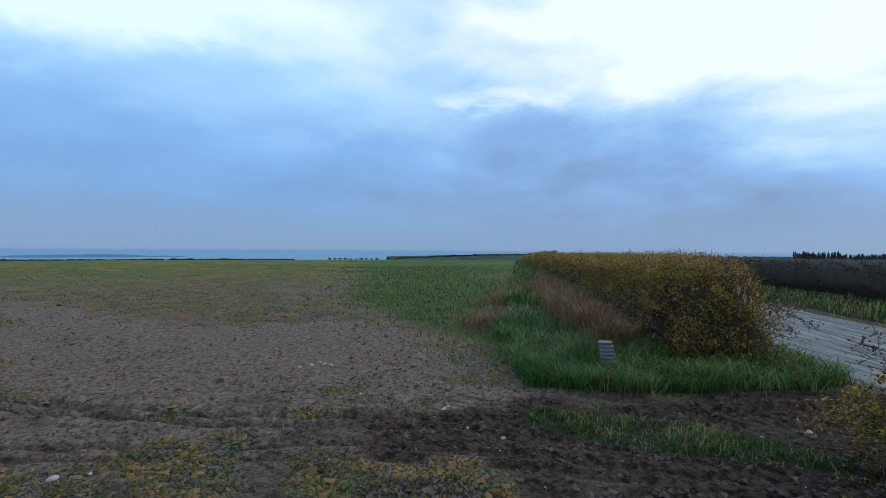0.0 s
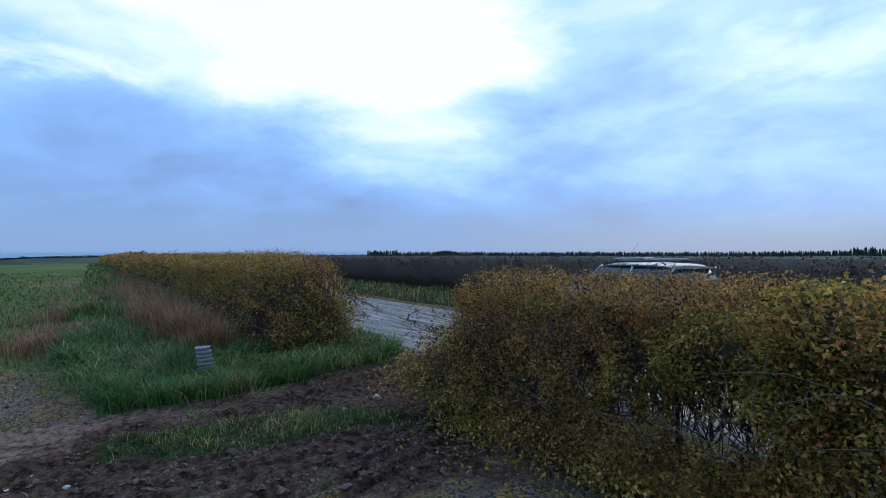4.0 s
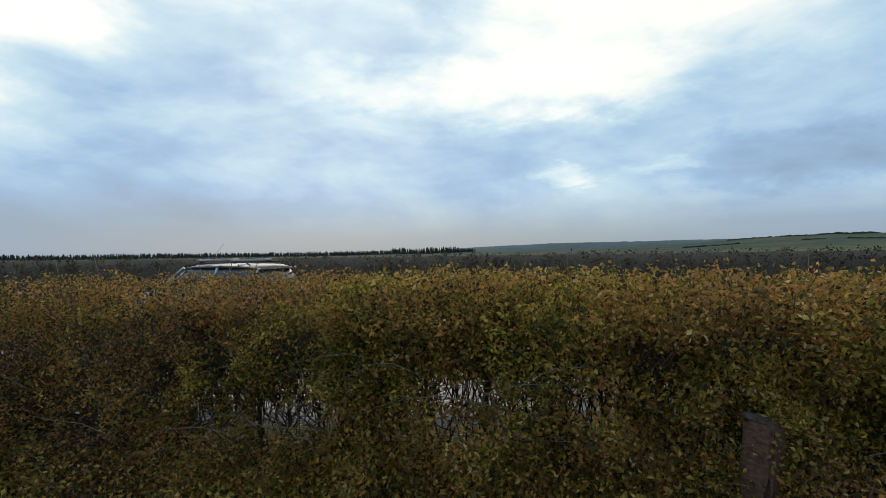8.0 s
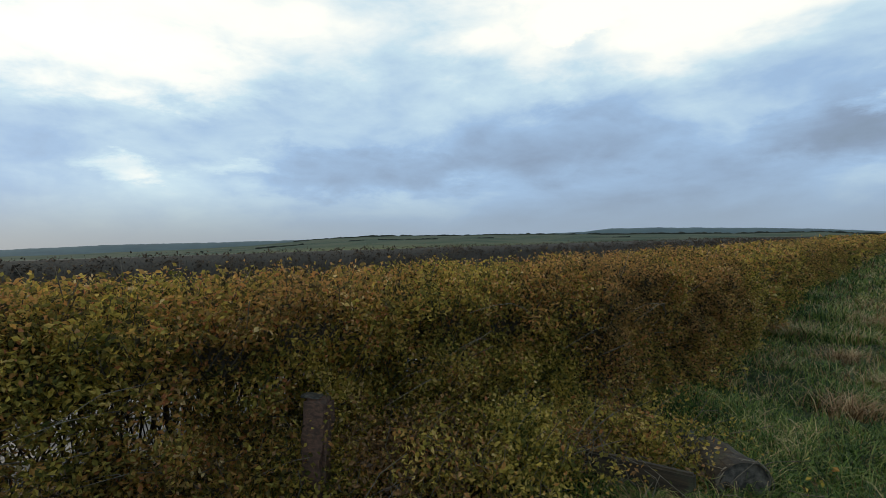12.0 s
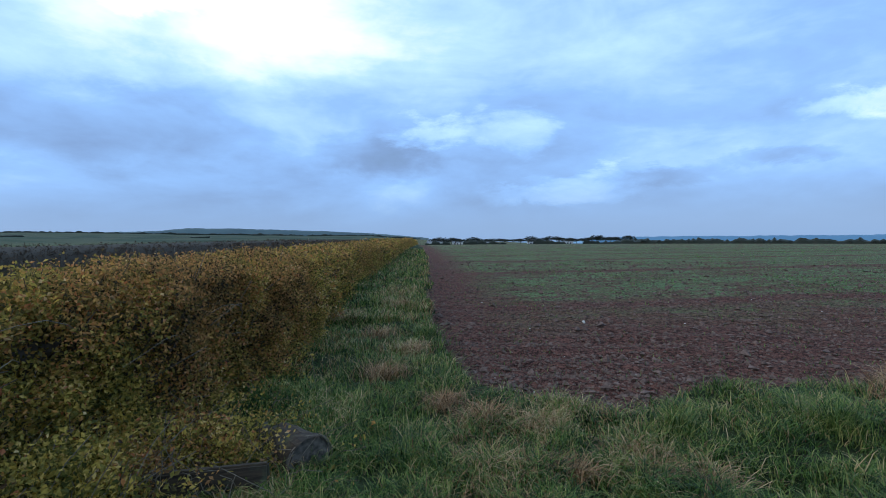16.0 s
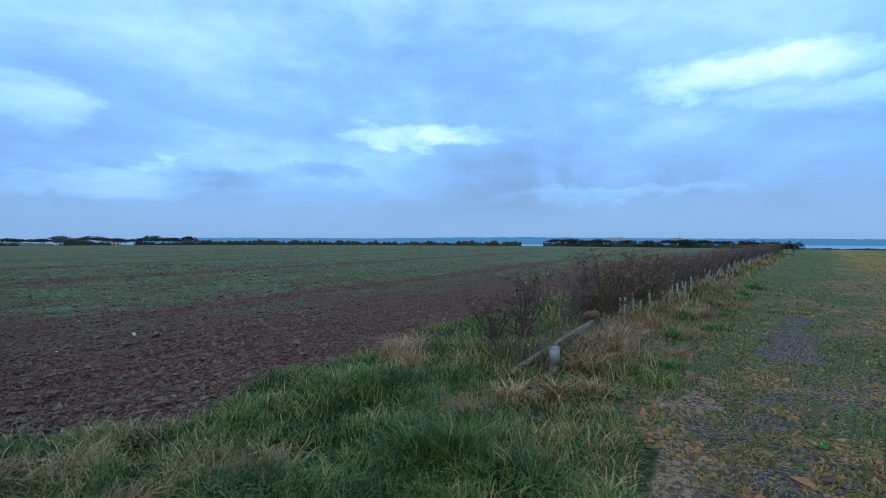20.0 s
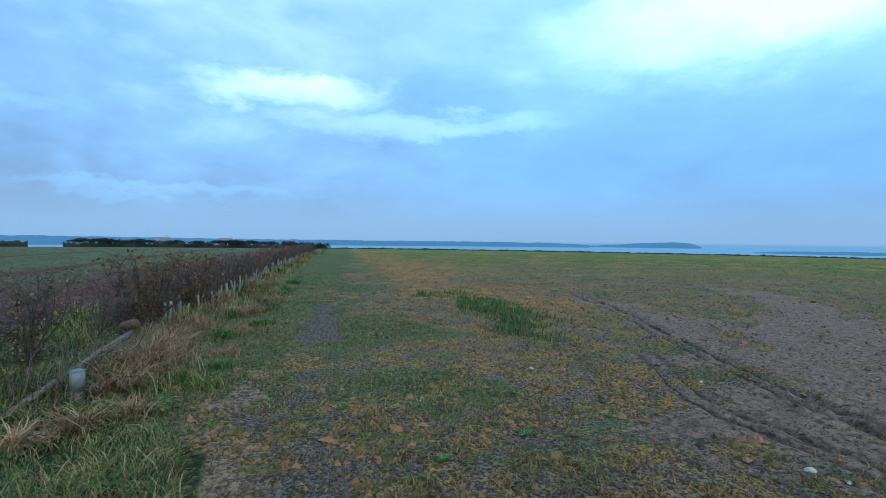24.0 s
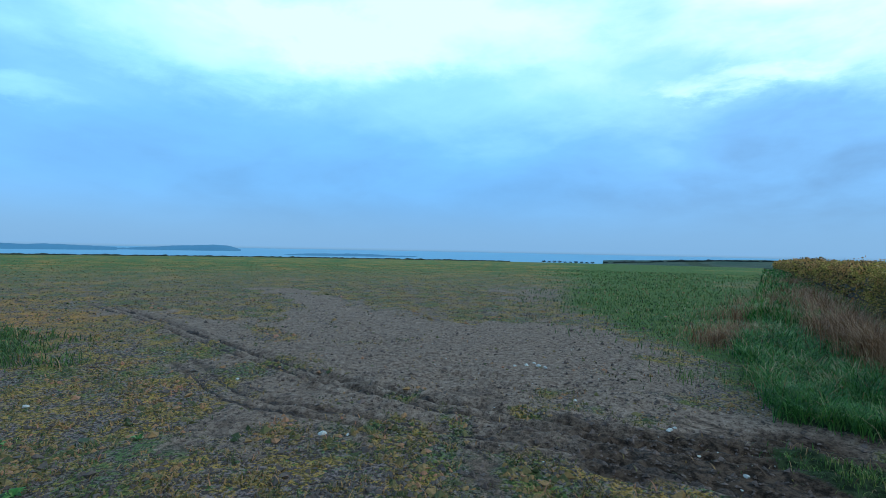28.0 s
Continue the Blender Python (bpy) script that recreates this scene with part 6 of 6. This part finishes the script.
G0 = guard(0, 0, 0.60, 0.03, 0, 1)
G0.matrix_basis = Matrix.Translation((-9.2, -2.72, gz(-9.2, -2.72) - 0.02)) @ pose(0, 0, 0, 6, -8, 0) @ Matrix.Scale(0.8, 4)
xs = -9.5
while xs > -62:
    y = float(fence_y(xs)) + 0.20 + rng_f.normal(0, 0.14)
    copy_thing(G0, Matrix.Translation((xs, y, gz(xs, y) - 0.02)) @ pose(0, 0, 0, rng_f.normal(0, 10), rng_f.normal(0, 12), rng_f.uniform(0, 360)) @ Matrix.Scale(rng_f.uniform(0.6, 1.1), 4))
    xs -= rng_f.uniform(0.13, 0.32) * (1 + abs(xs) / 50)
for i, xs in enumerate(np.arange(-9, -70, -1.6)):
    y = float(fence_y(xs)) + 0.35 + rng_f.normal(0, 0.12)
    tuft(xs, y, rng_f.uniform(0.22, 0.42), 0.35 + abs(xs) * 0.006, 150, (STRAW, GRASS, BROWN_LEAF)[i % 3], 500 + i, "fence_row_grass", "rough bleached and green grass along the fence row", 0.9, 0.004 * (1 + abs(xs) / 18))


rng_b = np.random.RandomState(97)
for i in range(34):
    xs = -5.6 - 0.42 * i - rng_b.uniform(0, 0.3)
    y = float(fence_y(xs)) + rng_b.uniform(0.55, 1.7)
    tuft(xs, y, rng_b.uniform(0.14, 0.30), 0.13 + 0.004 * abs(xs), 170, (GRASS, GRASS, BLUE_GRASS, STRAW, RUSTY_STRAW)[i % 5], 560 + i, "bank_tussock", "rough tussock of green and withered grass on the fence bank", 1.2, 0.004 * (1 + abs(xs) / 25))


def fence_tangle():
    """Dark thin canes and dead stalks round the fallen pole and the short post."""
    rng = np.random.RandomState(98)
    k = np.linspace(0, 1, 6)[:, None]
    for mat, n, lb in ((TWIG, 90, "dark bramble canes tangled round the fallen fence pole"), (PALE_TWIG, 70, "bleached dead stalks round the fallen fence pole")):
        lines = []
        for i in range(n):
            t = rng.uniform(0, 1)
            a = np.array([-4.9 - 3.2 * t, -2.55 + rng.normal(0, 0.28), 0.0])
            b = a + np.array([rng.normal(-0.1, 0.3), rng.normal(0.05, 0.25), rng.uniform(0.12, 0.55)])
            lines.append(a * (1 - k) + b * k + rng.normal(0, 0.025, (6, 3)) * np.sin(k * 3.1) + np.array([0, 0, 0.10]) * np.sin(k * 3.1))
        lines = np.array(lines)
        lines[..., 2] += ground_height(lines[..., 0], lines[..., 1])
        sprigs(lb, lines, mat, 0.0048)


fence_tangle()


# ---- trees ----
def crown(rng, rx, rz, zc, clumps, per, leaf, mat, name="crown", flat_=0.6, lean=0.0):
    a, q = rng.uniform(0, 6.28, clumps), np.sqrt(rng.uniform(0, 1, clumps))
    c = np.stack([rx * q * np.cos(a), rx * q * np.sin(a), zc + rz * rng.uniform(-0.7, 1, clumps) * np.sqrt(np.maximum(0, 1 - q**2)) + 0 * a], 1)
    c[:, 0] += lean * (c[:, 2] - zc)
    p = np.repeat(c, per, 0) + rng.normal(0, 1, (clumps * per, 3)) * [rx * 0.16, rx * 0.16, rz * 0.2]
    return leaf_mesh(name, p, leaf, mat, rng, 1, 0.0)


def tree(h, seed, mat, label, group, wide=0.55, bare=0.35, name="tree"):
    rng = np.random.RandomState(seed)
    root = tagged(new(name), label, "tree", group)
    part("trunk", rod([(0, 0, -0.5), (0.03 * h, 0, h * 0.3), (0.05 * h, 0.02 * h, h * 0.6), (0.08 * h, 0.02 * h, h * 0.85)], [0.035 * h, 0.028 * h, 0.018 * h, 0.006 * h], 7), BARK, root, smooth=True)
    for i in range(4):
        a = rng.uniform(0, 6.28)
        z0 = h * rng.uniform(0.35, 0.6)
        part("limb", rod([(0.05 * h, 0.01 * h, z0), (0.05 * h + 0.16 * h * math.cos(a), 0.16 * h * math.sin(a), z0 + 0.14 * h), (0.06 * h + 0.32 * h * math.cos(a), 0.32 * h * math.sin(a), z0 + 0.24 * h)], [0.014 * h, 0.01 * h, 0.004 * h], 5), BARK, root)
    part("crown", crown(rng, wide * h, h * (1 - bare) * 0.5, h * (0.5 + bare * 0.5), 46, 12, 0.12 * h, mat, lean=0.12), mat, root)
    return root


def far_spot(az, dist):
    x, y = dist * math.sin(radians(az)), dist * math.cos(radians(az))
    return x, y, float(base_height(np.array([x]), np.array([y]))[0])


TREES = [tree(5.0, 601, FAR_LEAF, "dark windswept tree on the far field boundary", "far boundary trees", 0.7, 0.45),
         tree(4.4, 602, FAR_LEAF, "dark flat-topped tree on the far field boundary", "far boundary trees", 0.85, 0.5),
         tree(4.0, 603, FAR_LEAF, "dark round bushy tree on the far field boundary", "far boundary trees", 0.6, 0.15)]


def plant_tree(i, az, dist, sc, rot, sink=0.0):
    x, y, z = far_spot(az, dist)
    m = Matrix.Translation((x, y, z - sink)) @ pose(0, 0, 0, 0, 0, rot) @ Matrix.Scale(sc, 4)
    if i < 3 and not TREES[i].get("planted"):
        TREES[i]["planted"] = 1
        TREES[i].matrix_basis = m
    else:
        copy_thing(TREES[i], m)


def hedge_line(label, az0, az1, dist, high, seed, step=0.12, rough=0.45, gap=-2.0):
    """A low dark hedge on a far field edge: one lumpy bank of growth."""
    az = np.arange(az0, az1, step)
    a = np.radians(az)
    lump = 1 + rough * vnoise(az, 0 * az, 0.7, seed) + rough * vnoise(az, 0 * az, 0.22, seed + 1)
    lump = np.where(vnoise(az, 0 * az, 1.7, seed + 2) > gap, lump, 0.12)
    v = []
    for off, q in ((-1.2, -0.2), (-1.1, 0.55), (-0.5, 0.95), (0.4, 1.0), (1.1, 0.6), (1.2, -0.2)):
        r = dist + off * max(1.0, high * 0.8) + 0.3 * vnoise(az, 0 * az + off, 0.4, seed + 3)
        x, y = r * np.sin(a), r * np.cos(a)
        v.append(np.stack([x, y, base_height(x, y) + high * q * lump * (1 + 0.15 * vnoise(az, 0 * az + off, 0.13, seed + 4))], 1))
    n = len(az)
    i, j = np.meshgrid(np.arange(5), np.arange(n - 1), indexing="ij")
    f = np.stack([i * n + j, i * n + j + 1, (i + 1) * n + j + 1, (i + 1) * n + j], -1).reshape(-1, 4)
    return tagged(new("far_hedge", mesh_np("far_hedge", np.concatenate(v), f, FAR_LEAF, False)), label, "hedge", kind="stuff")


rng_t = np.random.RandomState(55)
for az in np.arange(184.5, 207, 0.55):
    plant_tree(rng_t.choice([0, 1, 1]), az + rng_t.normal(0, 0.12), rng_t.uniform(270, 300), rng_t.uniform(0.75, 1.2), rng_t.uniform(0, 360))
for az in np.arange(207, 242.8, 0.75):
    plant_tree(2, az + rng_t.normal(0, 0.15), rng_t.uniform(224, 236), rng_t.uniform(0.36, 0.52) * (1.25 if az < 216 else 1.0), rng_t.uniform(0, 360))
for az in np.arange(246.4, 267, 0.5):
    plant_tree(rng_t.choice([0, 1, 2]), az, rng_t.uniform(205, 222), rng_t.uniform(0.6, 0.8), rng_t.uniform(0, 360))
for az in (266.8, 268.2, 269.4, 270.3):
    plant_tree(2, az, 78, rng_t.uniform(0.62, 0.82), rng_t.uniform(0, 360))
for az in np.arange(346.8, 352.4, 0.6):
    plant_tree(2, az, rng_t.uniform(228, 236), rng_t.uniform(0.44, 0.6), rng_t.uniform(0, 360), 0.3)
for az in (165.5, 168, 170.2, 172, 174.5, 175.3, 176.3, 177.1, 178, 179, 180):
    plant_tree(rng_t.choice([0, 2]), az, rng_t.uniform(330, 400), rng_t.uniform(0.8, 1.2), rng_t.uniform(0, 360))
hedge_line("dark low hedge under the far boundary trees", 183.5, 208, 272, 1.9, 91, gap=-0.25)
hedge_line("dark continuous hedge along the far edge of the ploughed field", 205, 243.6, 230, 1.55, 92)
hedge_line("dark undergrowth below the far boundary trees", 246.0, 267.5, 212, 1.7, 93)
hedge_line("thin dark hedge on the far edge of the stubble field", 266.5, 343, 214, 0.45, 94, rough=0.5)
hedge_line("dark hedge along the crest of a green hill", 121.5, 183, 1385, 4.0, 95, rough=0.4)
hedge_line("broken hedge across a green hill field", 112, 160, 1010, 2.2, 96, rough=0.5, gap=0.05)
hedge_line("dark far hedge beyond the sown field", 351, 372, 1350, 3.5, 97, rough=0.5)


def far_wood(name, label, rows, mat, seed):
    """Ranks of small pointed or round trees on a far ridge, joined."""
    rng = np.random.RandomState(seed)
    vs, fs, base = [], [], 0
    for az, dist, h, wd, tiers in rows:
        x, y, z = far_spot(az, dist)
        n = 7
        for k in range(tiers):
            z0, z1 = h * (0.05 + 0.75 * k / tiers), h * min(1.0, (0.45 + 0.75 * k / tiers))
            r = wd * (1 - 0.75 * k / tiers)
            a = np.arange(n) / n * 6.2832 + rng.uniform(0, 1)
            ring = np.stack([x + r * rng.uniform(0.75, 1.2, n) * np.cos(a), y + r * rng.uniform(0.75, 1.2, n) * np.sin(a), z + z0 + rng.normal(0, 0.05 * h, n)], 1)
            vs += [ring, [[x + rng.normal(0, 0.1 * wd), y, z + z1]]]
            fs += [[base + i, base + (i + 1) % n, base + n] for i in range(n)]
            base += n + 1
    ob = new(name, mesh_np(name, np.concatenate(vs), np.array(fs), mat, False))
    return tagged(ob, label, "woodland", kind="stuff")


rng_w = np.random.RandomState(56)
rows_w = []
for az in np.arange(36.0, 95.0, 0.13):
    hh = (17.0 if az < 39.5 else 12.0) * rng_w.uniform(0.75, 1.15) * (1.5 if 85 < az < 93 else 1.0)
    for dist in (1290, 1330):
        rows_w.append((az + rng_w.normal(0, 0.05), dist, hh, rng_w.uniform(2.2, 3.6), 3))
for az in np.arange(43.6, 46.4, 0.14):
    rows_w.append((az, 1270, 13 * (1 - ((az - 45) / 2.0) ** 2) + 6, 4.0, 2))
far_wood("far_conifer_wood", "dark line of conifers along the far ridge", rows_w, FAR_LEAF, 57)

# ---- far houses, coast and sea ----
WHITE_WALL = plain("white_render_wall", (0.36, 0.37, 0.38), (0.5, 0.5, 0.5), 0.5, 0.8, 0.1)
SLATE = plain("grey_slate_roof", (0.10, 0.11, 0.13), (0.2, 0.21, 0.23), 0.8, 0.6, 0.1)
GLASS = plain("dark_window_glass", (0.02, 0.025, 0.03), (0.04, 0.045, 0.05), 1.0, 0.15, 0.0)


def cottage(az, dist, long, seed):
    rng = np.random.RandomState(seed)
    x, y, z = far_spot(az, dist)
    root = tagged(new("cottage"), "small white cottage with a grey roof among far trees", "house", "far cottages")
    root.matrix_basis = pose(x, y, z, 0, 0, -az + rng.uniform(-12, 12))
    part("wall", box(long, 5.0, 2.6, pose(0, 0, 1.2)), WHITE_WALL, root)
    bm = bmesh.new()
    e, t = long / 2 + 0.25, 2.6
    p = [bm.verts.new(c) for c in ((-e, -2.8, t - 0.15), (e, -2.8, t - 0.15), (e, 2.8, t - 0.15), (-e, 2.8, t - 0.15), (-e, 0, t + 1.7), (e, 0, t + 1.7))]
    for f in ((0, 1, 5, 4), (2, 3, 4, 5), (1, 2, 5), (3, 0, 4), (3, 2, 1, 0)):
        bm.faces.new([p[i] for i in f])
    roof = part("roof", bm, SLATE, root)
    part("chimney", box(0.8, 0.6, 1.2, pose(long * 0.3, 0, t + 1.8)), WHITE_WALL, roof)
    for i in range(3):
        part("window", box(0.9, 0.08, 1.0, pose((i - 1) * long * 0.28, -2.52, 1.4)), GLASS, root)


for i, (az, long) in enumerate([(184.9, 14), (187.4, 8), (191.0, 9), (196.2, 8), (200.1, 7), (254, 8), (260, 7)]):
    cottage(az, 345 if az < 240 else 240, long if az < 240 else long * 0.7, 700 + i)

# distance haze is mixed into these blue-grey base colours
COAST = plain("haze_tinted_coast", (0.075, 0.17, 0.27), (0.09, 0.195, 0.30), 0.004, 1.0, 0.0, 0.0, 0.02)
HILL = plain("haze_tinted_hill", (0.035, 0.065, 0.08), (0.06, 0.10, 0.11), 0.006, 1.0, 0.0, 0.0, 0.03)


def far_ridge(name, label, dist, profile, mat, seed, low=-42.0):
    """A far headland or hill: a broad ridge that stands behind everything."""
    az = np.arange(profile[0][0], profile[-1][0] + 0.01, 0.12)
    el = along(az, profile) + 0.03 * vnoise(az, 0 * az, 0.8, seed) + 0.025 * vnoise(az, 0 * az, 0.3, seed + 1)
    a = np.radians(az)
    rows, n = [], len(az)
    for dd, frac in ((-260, 0.0), (-150, 0.55), (-60, 0.9), (0, 1.0), (220, 0.6), (420, 0.0)):
        z = low + (EYE + dist * np.tan(np.radians(el)) - low) * frac
        rows.append(np.stack([(dist + dd) * np.sin(a), (dist + dd) * np.cos(a), z], 1))
    v = np.concatenate(rows)
    i, j = np.meshgrid(np.arange(len(rows) - 1), np.arange(n - 1), indexing="ij")
    f = np.stack([i * n + j, i * n + j + 1, (i + 1) * n + j + 1, (i + 1) * n + j], -1).reshape(-1, 4)
    tagged(new(name, mesh_np(name, v, f, mat)), label, "hill", kind="structure")


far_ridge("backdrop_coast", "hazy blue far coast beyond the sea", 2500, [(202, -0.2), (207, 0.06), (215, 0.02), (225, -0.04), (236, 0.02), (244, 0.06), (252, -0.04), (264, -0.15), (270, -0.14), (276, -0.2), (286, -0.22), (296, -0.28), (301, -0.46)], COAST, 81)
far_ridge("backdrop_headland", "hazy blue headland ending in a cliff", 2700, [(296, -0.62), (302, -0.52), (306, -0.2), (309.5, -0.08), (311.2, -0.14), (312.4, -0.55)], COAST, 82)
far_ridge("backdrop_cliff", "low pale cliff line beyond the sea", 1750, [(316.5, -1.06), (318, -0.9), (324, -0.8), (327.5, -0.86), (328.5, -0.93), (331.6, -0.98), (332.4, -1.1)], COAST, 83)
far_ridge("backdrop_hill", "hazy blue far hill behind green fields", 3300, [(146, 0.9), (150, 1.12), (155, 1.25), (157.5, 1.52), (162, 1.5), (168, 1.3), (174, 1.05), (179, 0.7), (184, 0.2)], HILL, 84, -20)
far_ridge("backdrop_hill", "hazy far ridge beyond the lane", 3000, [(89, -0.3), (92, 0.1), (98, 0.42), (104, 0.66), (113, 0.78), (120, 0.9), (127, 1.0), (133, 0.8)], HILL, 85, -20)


def sea():
    m, k, shader = material("grey_blue_sea", 0.6)
    at = k.n("ShaderNodeTexCoord").outputs["Object"]
    # the sky's reflection is put into this base colour; specular stays low
    k.put(shader.inputs["Base Color"], k.mix(k.noise(at, 0.01, 4.0), (0.19, 0.32, 0.45), (0.22, 0.36, 0.49)))
    shader.inputs["Specular IOR Level"].default_value = 0.1
    bump(k, shader, k.noise(at, 0.35, 4.0), 0.03, 0.1)
    rings, steps = np.array([520, 700, 1000, 1500, 2300, 3500, 4950.0]), 240
    a = np.linspace(0, 2 * np.pi, steps, endpoint=False)
    v = np.stack([np.outer(rings, np.sin(a)), np.outer(rings, np.cos(a)), np.full((len(rings), steps), SEA)], -1).reshape(-1, 3)
    i, j = np.meshgrid(np.arange(len(rings) - 1), np.arange(steps), indexing="ij")
    j2 = (j + 1) % steps
    f = np.stack([i * steps + j, (i + 1) * steps + j, (i + 1) * steps + j2, i * steps + j2], -1).reshape(-1, 4)
    tagged(new("water", mesh_np("water", v, f, m)), "calm grey-blue sea beyond the fields", "sea", kind="structure")


sea()


# ---- the car in the lane ----
def car():
    root = tagged(new("car"), "silver hatchback with roof bars parked in the lane behind the hedge", "car")
    x, y = 11.0, 4.85
    z = float(base_height(np.array([x]), np.array([y]))[0]) - 0.03
    root.matrix_basis = pose(x, y, z, 0, 0, 70) @ Matrix.Scale(0.94, 4)
    paint = plain("silver_car_paint", (0.30, 0.31, 0.33), (0.38, 0.39, 0.41), 3.0, 0.28, 0.0, 0.7)
    dark_paint = plain("dark_car_roof_paint", (0.05, 0.052, 0.056), (0.075, 0.077, 0.08), 3.0, 0.3, 0.0, 0.3)
    trim = plain("black_car_trim", (0.012, 0.012, 0.013), (0.03, 0.03, 0.032), 9.0, 0.5, 0.05)
    bar = plain("roof_bar_alloy", (0.40, 0.41, 0.42), (0.52, 0.53, 0.54), 9.0, 0.35, 0.0, 0.6)
    light = plain("car_lamp_lens", (0.5, 0.5, 0.52), (0.6, 0.6, 0.62), 12.0, 0.15, 0.0)
    red = plain("red_lamp_lens", (0.25, 0.01, 0.01), (0.35, 0.02, 0.02), 12.0, 0.2, 0.0)

    def hull(stations):
        """Cross sections from nose to tail: x, half width low, half width high, z low, z high."""
        bm = bmesh.new()
        rings = []
        for px, wl, wh, zl, zh in stations:
            rings.append([bm.verts.new(c) for c in ((px, -wl, zl), (px, -wl * 1.0, (zl + zh) * 0.5), (px, -wh, zh - 0.03), (px, -wh * 0.86, zh), (px, 0, zh + 0.015), (px, wh * 0.86, zh), (px, wh, zh - 0.03), (px, wl, (zl + zh) * 0.5), (px, wl, zl))])
        for a, b in zip(rings, rings[1:]):
            for i in range(8):
                bm.faces.new((a[i], a[i + 1], b[i + 1], b[i]))
            bm.faces.new((a[8], a[0], b[0], b[8]))
        bm.faces.new(rings[0][::-1])
        bm.faces.new(rings[-1])
        bmesh.ops.recalc_face_normals(bm, faces=bm.faces)
        return bm

    part("body", hull([(2.08, 0.62, 0.58, 0.30, 0.60), (1.98, 0.78, 0.72, 0.22, 0.72), (1.3, 0.86, 0.80, 0.20, 0.90), (0.75, 0.87, 0.82, 0.20, 0.97), (-0.6, 0.87, 0.83, 0.20, 1.0), (-1.7, 0.86, 0.80, 0.22, 1.02), (-2.0, 0.80, 0.74, 0.30, 0.98), (-2.08, 0.7, 0.66, 0.34, 0.86)]), paint, root, smooth=True)
    part("glasshouse", hull([(0.95, 0.74, 0.68, 0.93, 0.97), (0.35, 0.76, 0.62, 0.95, 1.40), (0.2, 0.76, 0.61, 0.95, 1.44), (-1.45, 0.76, 0.60, 0.97, 1.44), (-1.6, 0.75, 0.60, 0.97, 1.40), (-1.95, 0.72, 0.66, 0.97, 1.02)]), GLASS, root, "dark tinted windows", True)
    part("roof", hull([(0.42, 0.60, 0.56, 1.38, 1.42), (0.15, 0.63, 0.60, 1.41, 1.475), (-0.7, 0.64, 0.61, 1.42, 1.50), (-1.4, 0.63, 0.60, 1.41, 1.485), (-1.68, 0.60, 0.55, 1.38, 1.43)]), dark_paint, root, smooth=True)
    for s in (-1, 1):
        part("roof_rail", rod([(0.15, s * 0.56, 1.47), (0.05, s * 0.56, 1.53), (-1.3, s * 0.56, 1.545), (-1.42, s * 0.56, 1.48)], [0.016] * 4, 8), trim, root)
        for xa, xb in ((0.9, 0.38), (-0.55, -0.58), (-1.5, -1.72)):
            part("pillar", rod([(xa, s * 0.77, 0.97), (xb, s * 0.625, 1.42)], [0.035, 0.03], 6), paint, root)
        part("headlamp", box(0.16, 0.3, 0.14, pose(1.98, s * 0.58, 0.66, 0, 0, -14 * s), 0.03), light, root)
        part("tail_lamp", box(0.1, 0.16, 0.32, pose(-2.02, s * 0.66, 0.82), 0.02), red, root)
        mirror = part("mirror", box(0.12, 0.18, 0.12, pose(0.62, s * 0.95, 1.02), 0.03), paint, root)
        for xw in (1.3, -1.28):
            wheel = part("wheel", rod([(xw, s * 0.70, 0.31), (xw, s * 0.88, 0.31)], [0.31, 0.31], 24), trim, root, "black tyre", True)
            part("rim", rod([(xw, s * 0.86, 0.31), (xw, s * 0.893, 0.31)], [0.2, 0.17], 16), bar, wheel, "alloy rim")
    for xb in (-0.05, -1.0):
        b = part("roof_bar", box(0.11, 1.30, 0.04, pose(xb, 0, 1.59), 0.012), bar, root, "pale alloy roof bar")
        for s in (-1, 1):
            part("bar_foot", box(0.1, 0.06, 0.06, pose(xb, s * 0.56, 1.55), 0.012), trim, b)
    part("aerial", rod([(0.25, 0.1, 1.46), (-0.28, 0.1, 1.98)], [0.004, 0.002], 5), trim, root, "thin black aerial")
    part("bumper", box(0.14, 1.5, 0.2, pose(2.04, 0, 0.40), 0.05), trim, root)
    part("bumper", box(0.14, 1.5, 0.2, pose(-2.06, 0, 0.44), 0.05), trim, root)


car()
